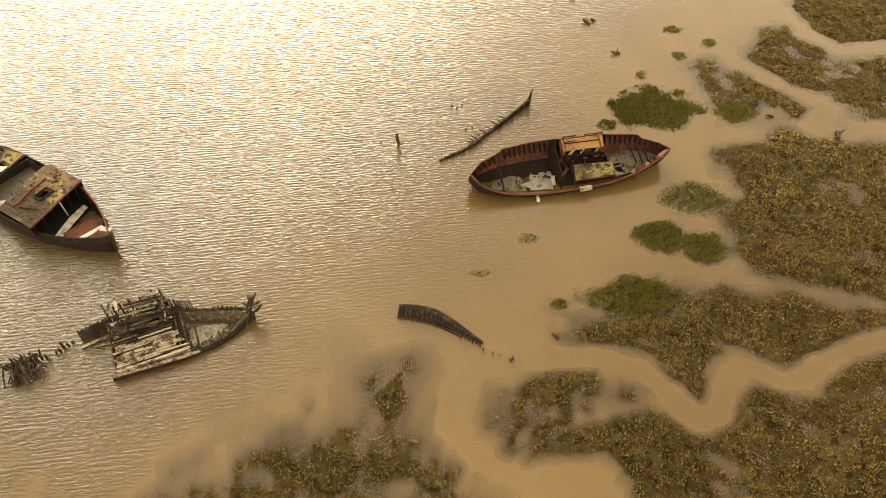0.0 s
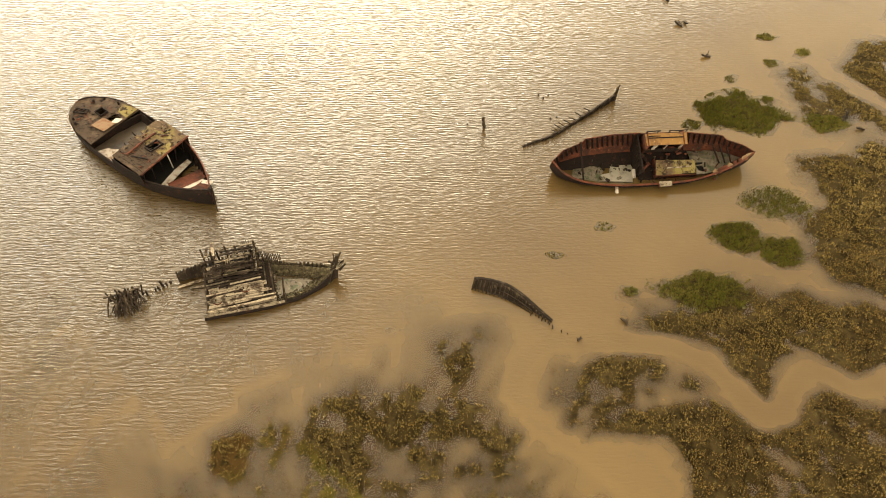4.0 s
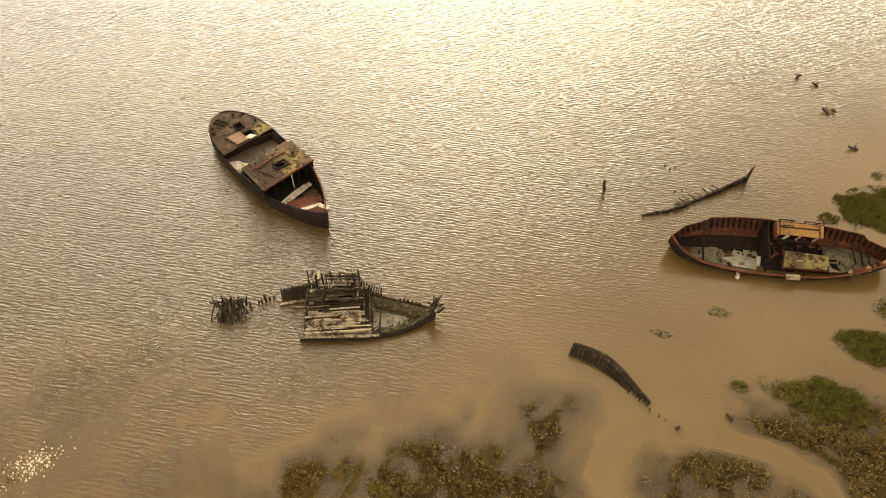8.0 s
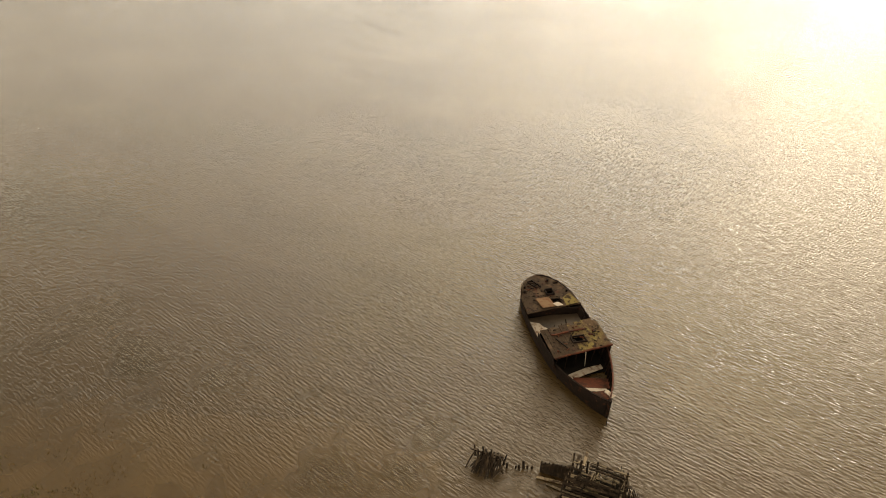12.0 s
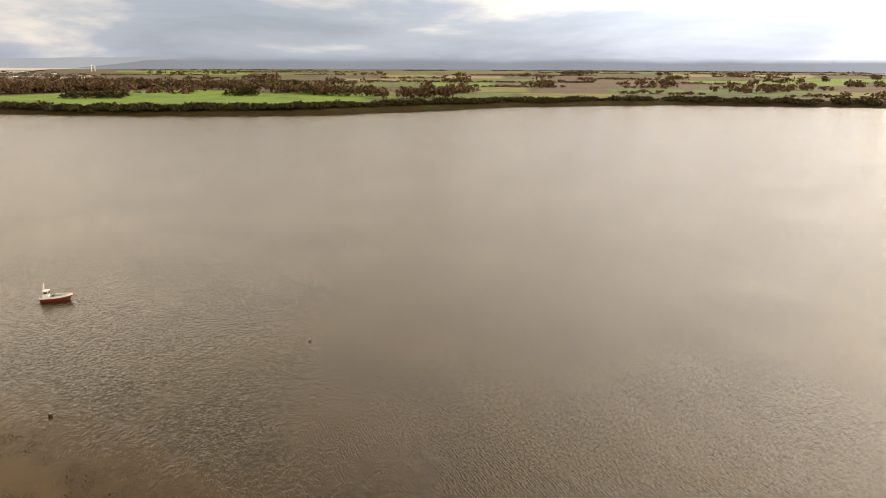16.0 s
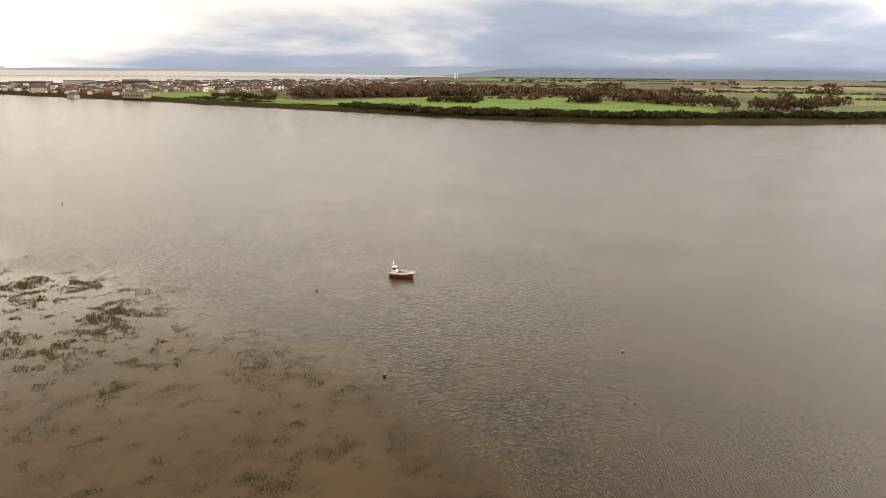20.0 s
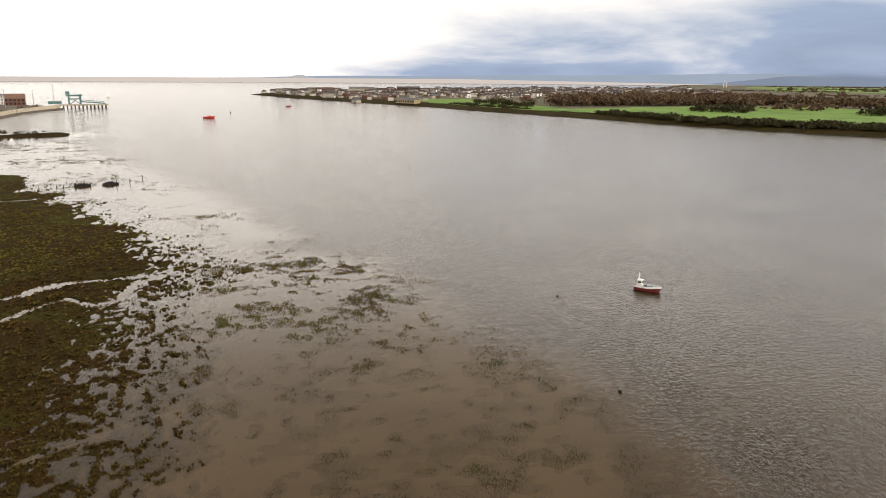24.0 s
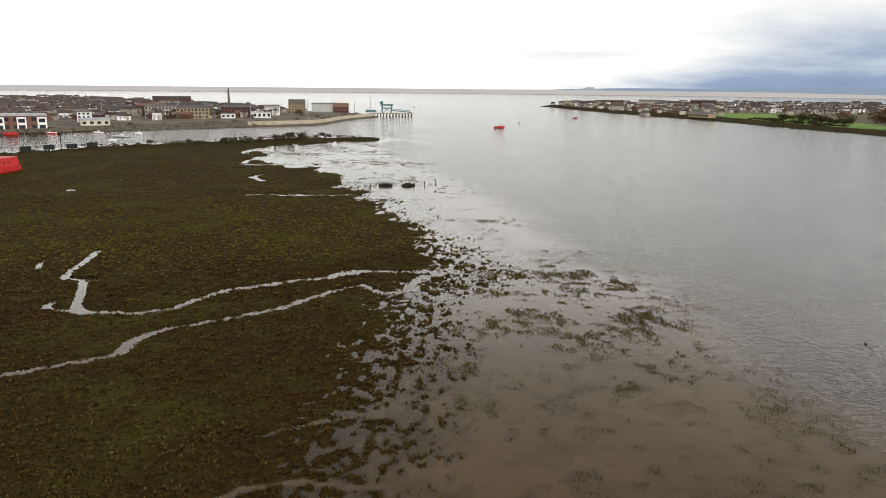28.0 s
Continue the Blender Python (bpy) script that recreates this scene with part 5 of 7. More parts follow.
    for i in range(60):
        x, y = rnd.uniform(8.7, 16.5), rnd.uniform(-2.2, 1.6)
        part("hold_litter", box((x, y, -0.55 - 0.5 * rnd.random()), (rnd.uniform(0.1, 0.6), rnd.uniform(0.06, 0.2), rnd.uniform(0.05, 0.2)), Euler((rnd.gauss(0, .5), rnd.gauss(0, .5), rnd.uniform(0, 3))).to_matrix()), (M["rust_dark"], M["timber"], M["rust"], M["weed"])[i % 4], w)
    # casing with a mossy top, its open hatch at the after end
    part("casing", plate([(10.1, -1.55), (14.0, -1.45), (14.0, -0.15), (10.2, -0.05)], -0.45, 0.1, (), 0.4, 0.03, 0.05), M["deck_moss"], w, "mossy yellow casing top")
    part("casing_side", box((12.05, -1.58, -0.85), (3.95, 0.08, 0.8)), M["rust"], w)
    part("casing_side", box((10.1, -0.8, -0.85), (0.08, 1.9, 0.8)), M["rust"], w)
    part("casing_board", box((12.2, -0.85, -0.36), (2.6, 0.12, 0.08), Euler((0, 0.02, 0.03)).to_matrix()), M["plank"], w)
    part("after_deck", plate([(14.0, -2.6), (15.8, -2.1), (17.9, -1.0), (18.9, -0.6), (18.3, 0.0), (16.4, 0.8), (14.0, 1.1)], 0.72, 0.1, [(14.3, -2.1, 15.0, -1.2)], 0.4, 0.0, 0.3), M["mudhold"], w, "buckled after deck grown with weed").matrix_local = level
    part("hatch_well", box((14.65, -0.8, -1.3), (0.9, 1.2, 0.05)), M["dark"], w)
    for i in range(7):
        u = 15.6 + i * 0.5
        q = on_line(near, u)
        part("broken_plate", box((u, q.y + 0.15, q.z - 0.02), (0.42, 0.5, 0.05), Euler((rnd.gauss(0.2, .2), rnd.gauss(0, .2), rnd.uniform(0, 1))).to_matrix()), M["tan"] if i % 3 == 0 else M["rust"], w)
    for i in range(3):
        part("after_frame", beam((15.8 + i * 0.7, 1.3 - i * 0.2, -0.2), (16.4 + i * 0.6, -0.6, -0.6), 0.1, 0.14, 1, 0.02, 2), M["rust_dark"], w)
    part("fender_box", box((10.6, -2.6, 0.05), (1.1, 0.45, 0.5), Euler((0.1, 0, 0.02)).to_matrix(), 0.04), M["rust"], w)
    part("fender_top", box((10.6, -2.62, 0.34), (1.2, 0.5, 0.05), Euler((0.1, 0, 0.02)).to_matrix()), M["plank"], w)
    for i in range(26):
        u = rnd.uniform(3.0, 8.2)
        part("mud_clump", box((u, rnd.uniform(-2.2, 1.0), 0.14), (rnd.uniform(0.1, 0.5), rnd.uniform(0.08, 0.3), rnd.uniform(0.06, 0.2)), Euler((rnd.gauss(0, .3), rnd.gauss(0, .3), rnd.uniform(0, 3))).to_matrix()), (M["weed"], M["mudhold"], M["timber"])[i % 3], w).matrix_local = level
    part("outfall_pipe", tube((6.05, -2.55, -0.2), (6.15, -3.3, -0.75), 0.16, 0.2, 10), M["pale"], w, "white discharge pipe over the side")
    # wheelhouse
    h = part("wheelhouse", box((10.7, 1.55, 0.2), (3.4, 0.1, 2.6)), M["rust_dark"], w, "wheelhouse back wall")
    part("end_wall", box((9.0, 1.5, 0.3), (0.1, 1.5, 2.4)), M["rust"], w)
    part("end_wall", box((12.4, 1.5, 0.3), (0.1, 1.5, 2.4)), M["rust"], w)
    part("front_wall", box((10.7, 0.85, -0.15), (3.4, 0.08, 0.9)), M["rust_dark"], w)
    for x, wd in ((9.05, 0.16), (9.75, 0.3), (10.8, 0.14), (12.3, 0.2)):
        part("window_post", box((x, 0.85, 0.8), (wd, 0.09, 1.1), Euler((0, rnd.gauss(0, 0.06), 0)).to_matrix()), M["pale"] if x > 9.3 else M["rust"], w)
    part("roof", plate([(8.85, 0.85), (12.7, 0.85), (12.75, 2.0), (8.8, 2.0)], 1.45, 0.09, (), 0.5, 0.0, 0.05), M["orange"], w, "ochre painted wheelhouse roof, flaking")
    for x in (8.9, 9.9, 11.0, 12.0, 12.6):
        part("roof_stay", beam((x, 2.0, 1.5), (x, 2.02, 1.95), 0.06), M["rust_dark"], w)
    part("roof_rail", beam((8.85, 2.05, 1.95), (10.1, 2.05, 1.97), 0.09, 0.09, 1, 0.02, 3), M["rust_dark"], w)
    part("roof_rail", beam((10.9, 2.05, 1.93), (12.7, 2.05, 1.97), 0.07, 0.07, 1, 0.03, 4), M["rust_dark"], w)
    part("roof_rail", beam((8.85, 1.6, 1.8), (10.1, 1.6, 1.8), 0.07, 0.07, 1, 0.02, 3), M["rust_dark"], w)


steel_wreck()


# ---- the row of frames, the side piece, stakes ----
def rib_line():
    w = thing("rib_wreck", pose(0, 0, 0), "line of rotted boat frames and a stem standing from the water", "shipwreck", "wrecks")
    line = [(24.7, -49.6, 0.1), (23.8, -51.6, 0.2), (23.25, -53.4, 0.2), (23.05, -54.9, 0.18), (22.6, -57.6, 0.35), (22.3, -59.9, 0.45), (22.0, -62.0, 0.6)]
    part("side_planking", shell(line, [(x, y, -0.6) for x, y, z in line], 0.16, 60, 3, 0.08), M["timber"], w)
    pts = resample(line, 44)
    for i, p in enumerate(pts):
        hgt = p.z + rnd.uniform(0.05, 0.3)
        d = -0.12 - 0.15 * rnd.random()
        part("frame", beam((p.x + 0.02, p.y, -0.4), (p.x + d, p.y + rnd.uniform(-.12, .12), hgt), 0.13, 0.13, 0.75), M["timber"], w)
    for i in range(9):
        p = pts[16 + i * 2]
        part("loose_rib", beam((p.x + 0.1, p.y, p.z - 0.2), (p.x + 0.9 + rnd.uniform(-.2, .2), p.y + 0.25, p.z - 0.15 + rnd.random() * 0.3), 0.1, 0.08, 0.7), M["plank"] if i % 2 else M["timber"], w)
    part("stem_post", beam((22.0, -62.05, -0.5), (21.85, -62.2, 1.7), 0.24, 0.3, 0.7, 0.03, 3), M["timber"], w)
    part("stem_post", beam((21.95, -61.8, 0.8), (21.75, -62.3, 2.0), 0.12, 0.12, 0.7, 0.02, 2), M["timber"], w)


def side_piece():
    w = thing("side_wreck", pose(0, 0, 0), "curved side of a timber boat half sunk in the creek mouth", "shipwreck", "wrecks")
    top = [(17.05, -33.05, 0.95), (16.0, -33.75, 0.95), (14.5, -34.35, 0.95), (12.9, -34.5, 0.75), (11.2, -34.45, 0.45), (9.9, -34.45, 0.15)]
    bot = [(17.0, -32.6, -0.5), (15.7, -33.0, -0.5), (14.2, -33.55, -0.5), (12.6, -33.9, -0.5), (11.0, -34.2, -0.5), (9.8, -34.4, -0.4)]
    part("planking", shell(top, bot, 0.12, 50, 5, 0.03), M["timber"], w, "", True)
    part("top_strake", shell([(x, y, z + 0.05) for x, y, z in top], [(x, y, z - 0.1) for x, y, z in top], 0.2, 50, 2, 0.02), M["timber"], w, "dark weathered top strake")
    a, b = resample(top, 24), resample(bot, 24)
    for i in range(1, 23):
        n = Vector((0.02, 0.16, 0))
        part("rib", beam(a[i] + n, a[i].lerp(b[i], 0.75) + n * 1.3, 0.1, 0.12, 0.9, 0.02, 2), M["timber"], w)
    for k in (0.3, 0.55):
        part("stringer", shell([p.lerp(q, k) + Vector((0, 0.24, 0.05)) for p, q in zip(a[6:18], b[6:18])], [p.lerp(q, k) + Vector((0, 0.24, -0.04)) for p, q in zip(a[6:18], b[6:18])], 0.06, 14, 2), M["timber"], w)
    for x, y, h, lean in ((11.6, -34.0, 0.3, 0.2), (10.6, -34.2, 0.35, 0.2), (9.9, -34.2, 0.5, 0.1), (9.5, -34.15, 0.75, 0.3), (8.75, -34.3, 0.5, 0.15), (8.3, -34.5, 0.2, 0.1)):
        part("stake", beam((x, y, -0.4), (x - 0.05, y + lean, h), 0.09, 0.09, 0.7), M["timber"], w)


rib_line()
side_piece()


def stake(x, y, h, wd, lean=(0, 0), name="mooring_post", label="weathered timber post standing in the water"):
    t = thing(name, pose(x, y, 0), label, "post", "stakes")
    part("shaft", beam((0, 0, -0.8), (lean[0], lean[1], h), wd, wd, 0.8, 0.02, 3), M["timber"], t)
    part("cap", beam((lean[0] * 0.93, lean[1] * 0.93, h * 0.93), (lean[0] * 1.02, lean[1] * 1.02, h * 1.03), wd * 0.95, wd * 0.6, 0.6), M["timber"], t)


stake(29.6, -49.6, 1.5, 0.28, (-0.2, 0.65), label="tall timber post leaning in open water")
for x, y, h in ((31.0, -48.5, 0.15), (28.4, -57.3, 0.2), (27.7, -57.2, 0.25), (27.6, -58.0, 0.15), (25.1, -55.0, 0.2), (24.8, -55.7, 0.15)):
    stake(x, y, h, 0.13, (0.05, 0.08), "stake_stump", "short rotted stake just above the water")


def stump(x, y, s, label="dark driftwood stump lying in shallow water"):
    t = thing("driftwood", pose(x, y, 0, 0, 0, rnd.uniform(0, 360)), label, "driftwood", "driftwood")
    part("trunk", beam((-0.5 * s, 0, 0.05), (0.5 * s, 0.1 * s, 0.3 * s), 0.28 * s, 0.26 * s, 0.7, 0.05, 3), M["timber"], t)
    for i in range(3):
        part("branch", beam((0.2 * s * i - 0.2 * s, 0, 0.15 * s), (0.25 * s * i - 0.3 * s, rnd.uniform(-.6, .6) * s, 0.5 * s), 0.1 * s, 0.1 * s, 0.5), M["timber"], t)


for x, y, s in ((30.2, -83.1, 0.9), (28.0, -83.2, 0.8), (24.1, -79.4, 1.0), (23.6, -80.2, 0.7), (18.5, -75.8, 1.0), (2.2, -75.8, 1.6), (0.4, -75.2, 0.8), (-6.3, -76.1, 1.5), (5.5, -38.5, 0.7), (7.3, -34.6, 0.5)):
    stump(x, y, s)

# ---- marsh vegetation ----
def grass_material(name, cols, rough=0.85):
    m = bpy.data.materials.new(name)
    m.use_nodes = True
    nt = m.node_tree
    b = nt.nodes["Principled BSDF"]
    b.inputs["Roughness"].default_value = rough
    b.inputs["Specular IOR Level"].default_value = 0.06
    geo = nt.nodes.new("ShaderNodeNewGeometry")
    r = nt.nodes.new("ShaderNodeValToRGB")
    e = r.color_ramp.elements
    e[0].color, e[1].color = (*cols[0], 1), (*cols[-1], 1)
    for i, c in enumerate(cols[1:-1], 1):
        e.new(i / (len(cols) - 1)).color = (*c, 1)
    big = node(nt, "ShaderNodeTexNoise", Scale=0.045, Detail=7.0, Roughness=0.68)
    nt.links.new(geo.outputs["Position"], big.inputs["Vector"])
    mx = nt.nodes.new("ShaderNodeMath")
    mx.operation = 'MULTIPLY_ADD'
    nt.links.new(geo.outputs["Random Per Island"], mx.inputs[0])
    mx.inputs[1].default_value = 0.6
    sub = nt.nodes.new("ShaderNodeMapRange")
    sub.inputs["From Min"].default_value, sub.inputs["From Max"].default_value = 0.38, 0.62
    sub.inputs["To Max"].default_value = 0.5
    nt.links.new(big.outputs["Fac"], sub.inputs["Value"])
    nt.links.new(sub.outputs[0], mx.inputs[2])
    nt.links.new(mx.outputs[0], r.inputs[0])
    nt.links.new(r.outputs[0], b.inputs["Base Color"])
    return m


M["tuft"] = grass_material("marsh_grass_brown", [(0.012, 0.0075, 0.002), (0.055, 0.029, 0.007), (0.022, 0.015, 0.004), (0.075, 0.045, 0.011), (0.038, 0.029, 0.006), (0.090, 0.064, 0.018)])
M["drowned"] = grass_material("drowned_plants", [(0.020, 0.013, 0.006), (0.070, 0.046, 0.020), (0.036, 0.025, 0.010), (0.12, 0.085, 0.040)])
M["olive"] = grass_material("marsh_grass_olive", [(0.030, 0.023, 0.004), (0.092, 0.070, 0.012), (0.052, 0.045, 0.007), (0.115, 0.086, 0.016), (0.076, 0.052, 0.009), (0.13, 0.104, 0.022)])
M["gold"] = grass_material("marsh_grass_gold", [(0.026, 0.015, 0.005), (0.125, 0.075, 0.024), (0.050, 0.033, 0.011), (0.20, 0.140, 0.050), (0.085, 0.062, 0.018), (0.30, 0.225, 0.10)])
M["green"] = grass_material("cordgrass_green", [(0.016, 0.017, 0.004), (0.085, 0.080, 0.013), (0.036, 0.042, 0.007), (0.15, 0.13, 0.030)])
M["reed"] = grass_material("cordgrass_yellowing", [(0.030, 0.026, 0.006), (0.13, 0.105, 0.022), (0.06, 0.055, 0.012), (0.22, 0.17, 0.05)])
M["straw_stem"] = grass_material("brown_stems", [(0.024, 0.015, 0.005), (0.105, 0.066, 0.020), (0.050, 0.036, 0.010), (0.15, 0.105, 0.034)])


def tufts(name, x, y, z, size, height, blades, mat, label, category, seed, wide=1.0):
    """Blades of many tufts in one mesh, each a bent pair of triangles."""
    g = np.random.default_rng(seed)
    n = len(x)
    N = n * blades
    a = g.random(N) * 2 * np.pi
    s, h = np.repeat(size, blades), np.repeat(height, blades)
    cx, cy, cz = (np.repeat(v, blades) for v in (x, y, z))
    rr = s * (0.15 + 0.5 * g.random(N))
    bx, by = cx + np.cos(a) * rr * 0.5, cy + np.sin(a) * rr * 0.5
    tx, ty = bx + np.cos(a) * s * (0.2 + 0.5 * g.random(N)), by + np.sin(a) * s * (0.2 + 0.5 * g.random(N))
    w = s * (0.20 + 0.22 * g.random(N)) * wide
    px, py = -np.sin(a) * w, np.cos(a) * w
    hh = h * (0.5 + 0.6 * g.random(N))
    v = np.empty((N, 4, 3))
    v[:, 0] = np.stack([bx - px, by - py, cz - 0.05], 1)
    v[:, 1] = np.stack([bx + px, by + py, cz - 0.05], 1)
    v[:, 2] = np.stack([tx + px * 0.7, ty + py * 0.7, cz + hh * 0.85], 1)
    v[:, 3] = np.stack([tx - px * 0.5, ty - py * 0.5, cz + hh], 1)
    v = v.reshape(-1, 3)
    f = np.arange(N * 4).reshape(N, 4)
    me = sheet(name, v[:, 0], v[:, 1], v[:, 2], f, [mat], None, False)
    return tagged(new(name, me), label, category, kind="stuff")


def grow():
    g = np.random.default_rng(3)
    # the northern marsh: low tufts, larger and fewer with distance
    n = 280000
    r = 32 * (620 / 32) ** g.random(n)
    az = np.radians(g.uniform(-50, 24, n))
    x, y = r * np.sin(az), r * np.cos(az) - 5
    k = signed(x, y, MARSH) > -24
    x, y, r = x[k], y[k], r[k]
    h = ground_height(x, y)
    clump = fbm(x, y, 1.15, 3)
    keep = (h > -0.04 - 0.12 * g.random(len(x)) ** 2) & (g.random(len(x)) < np.clip(0.30 + h * 1.0 + clump * 2.6, 0.06, 0.95)) & (h < 2.8)
    x, y, h, r = x[keep], y[keep], h[keep], r[keep]
    size = (0.14 + 0.20 * g.random(len(x))) * np.clip(r / 65, 0.8, 2.6)
    tall = size * np.clip(55 / r, 0.4, 1.0) * (0.7 + np.clip(clump[keep], -0.4, 0.6))
    h = np.maximum(h, -0.03)
    olive = y + 90 * fbm(x, y, 60, 3) + 22 * g.normal(0, 1, len(x)) > 172
    for sel, nm, mat, label, sd in ((~olive, "marsh_grass", M["tuft"], "dark brown salt marsh grass in low tufts", 4), (olive, "olive_marsh_grass", M["olive"], "olive green salt marsh grass in low tufts", 7)):
        tufts(nm, x[sel], y[sel], h[sel], size[sel], tall[sel], 3, mat, label, "grass", sd)
    # the banks round the wrecks: golden brown leaves, thinning out into the water
    n = 520000
    x, y = g.uniform(-30, 24, n), g.uniform(-104, 0, n)
    k = (np.hypot(x + 2, y + 5) > 16) & (y < -6)
    x, y = x[k], y[k]
    h = ground_height(x, y)
    isle = islands(x, y)
    p = np.where(h > 0.0, 0.55 + 1.1 * fbm(x, y, 0.9, 2), np.clip((h + 0.20) * 3.2, 0.0, 0.6) ** 1.5)
    keep = (g.random(len(x)) < p) & (isle < 0.15)
    for sel, nm, mat, label, sd in ((keep & (h > -0.02), "salt_marsh_plants", M["gold"], "golden brown salt marsh plants in a low thick growth", 14), (keep & (h <= -0.02), "drowned_plants", M["drowned"], "brown drowned marsh plants just breaking the tide", 15)):
        gx, gy, gh = x[sel], y[sel], h[sel]
        size = 0.065 + 0.085 * g.random(len(gx))
        tufts(nm, gx, gy, np.maximum(gh, -0.03), size, size * np.where(gh > 0, 1.1, 0.7), 3, mat, label, "marsh plants", sd, 0.75)
    keep = (isle > 0.06) & (g.random(len(x)) < isle ** 1.4 * 0.8)
    for rep in range(2):
        gx, gy, gi = x[keep] + 0.09 * rep, y[keep] + 0.11 * rep, isle[keep]
        size = 0.09 + 0.10 * g.random(len(gx))
        tufts("cordgrass_island", gx, gy, np.full(len(gx), -0.02), size, size * (0.6 + 1.0 * gi) * (0.75 + 1.2 * np.clip(0.5 + fbm(gx, gy, 0.7, 2), 0.1, 1)), 4, (M["green"], M["reed"])[rep], "tall yellow-green cordgrass in dense islands", "grass", 24 + rep, 0.42)
    # what stands in the northern shallows: fine stems, thick where the cover is thick
    xs, ys = [], []
    for (poly, size, thick), dens in zip(SHALLOWS, (28, 4.0)):
        px, py = [p[0] for p in poly], [p[1] for p in poly]
        x0, x1, y0, y1 = min(px) - 8, max(px) + 8, min(py) - 8, max(py) + 8
        m = int((x1 - x0) * (y1 - y0) * dens)
        xs.append(g.uniform(x0, x1, m))
        ys.append(g.uniform(y0, y1, m))
    for cx, cy, rx, ry, up in PATCHES:
        m = int(rx * ry * 12 * 9)
        xs.append(cx + g.uniform(-1.8, 1.8, m) * rx)
        ys.append(cy + g.uniform(-1.8, 1.8, m) * ry)
    x, y = np.concatenate(xs), np.concatenate(ys)
    c = cover(x, y)
    k = (c > 0.06) & (g.random(len(x)) < c ** 1.2 * 0.75)
    x, y, c = x[k], y[k], c[k]
    h = ground_height(x, y)
    k = h < 0.12
    x, y, c = x[k], y[k], c[k]
    r = np.hypot(x, y + 5)
    green = fbm(x, y, 4.0, 2) + 0.55 * (c - 0.62) - 0.10 + 0.12 * g.normal(0, 1, len(x)) > 0.14
    for sel, nm, mat, tall, label, sd in ((green, "cordgrass", M["green"], 1.9, "yellow-green cordgrass standing in the shallows in ragged patches", 6), (~green, "drowned_stems", M["straw_stem"], 1.3, "brown drowned marsh stems breaking the shallow water", 5)):
        size = (0.07 + 0.08 * g.random(sel.sum())) * np.clip(r[sel] / 95, 0.95, 1.7)
        tufts(nm, x[sel], y[sel], np.full(sel.sum(), -0.02), size, size * tall * (0.4 + 0.6 * np.minimum(c[sel], 1)), 3, mat, label, "grass", sd, 0.5)


grow()
# ---- boats and marks on the water ----
def flat_mat(name, c, rough=0.6, metal=0.0):
    d = tuple(v * 0.6 for v in c)
    return material(name, c, rough, metal, spots=[(d, 1.7, 0.5, 0.72, 5)])


M["white"] = flat_mat("white_paint", (0.72, 0.70, 0.66), 0.5)
M["red"] = flat_mat("red_paint", (0.42, 0.025, 0.022), 0.5)
M["maroon"] = flat_mat("maroon_paint", (0.13, 0.018, 0.02), 0.5)
M["teal"] = flat_mat("teal_paint", (0.075, 0.16, 0.155), 0.6)
M["black"] = flat_mat("black_tar", (0.012, 0.011, 0.011), 0.7)
M["steel"] = flat_mat("grey_steel", (0.25, 0.26, 0.27), 0.5, 0.3)
M["sail"] = flat_mat("sailcloth", (0.75, 0.74, 0.70), 0.8)
M["yellow"] = flat_mat("yellow_paint", (0.50, 0.36, 0.05), 0.6)
M["glass"] = material("window_glass", (0.02, 0.025, 0.03), 0.08)


def hull_lines(L, B, free, n=9):
    pts = []
    for i in range(n):
        f = i / (n - 1)
        b = B / 2 * (min(1, (f / 0.42)) ** 0.6 if f < 0.42 else 1 - 0.28 * ((f - 0.42) / 0.58) ** 2)
        pts.append((L * f, b if i else 0.02, free * (1.0 + 0.45 * (1 - f) ** 2)))
    return pts


def hull(bmname, L, B, free, mat, parent, draught=0.3, label=""):
    """A closed boat hull, bow at x = 0, with a transom."""
    pts = hull_lines(L, B, free)
    bm = bmesh.new()
    rings = []
    for x, b, z in pts:
        cx = x + (0.12 * L * (1 - x / L) ** 4)
        rings.append([bm.verts.new(p) for p in ((x, b, z), (x + (cx - x) * 0.6, b * 0.93, z * 0.35), (cx, b * 0.6, -draught), (cx, -b * 0.6, -draught), (x + (cx - x) * 0.6, -b * 0.93, z * 0.35), (x, -b, z))])
    for p, q in zip(rings, rings[1:]):
        for k in range(5):
            bm.faces.new((p[k], q[k], q[k + 1], p[k + 1]))
    bm.faces.new(rings[-1])
    bm.faces.new(rings[0][::-1])
    return part(bmname, bm, mat, parent, label, False), pts


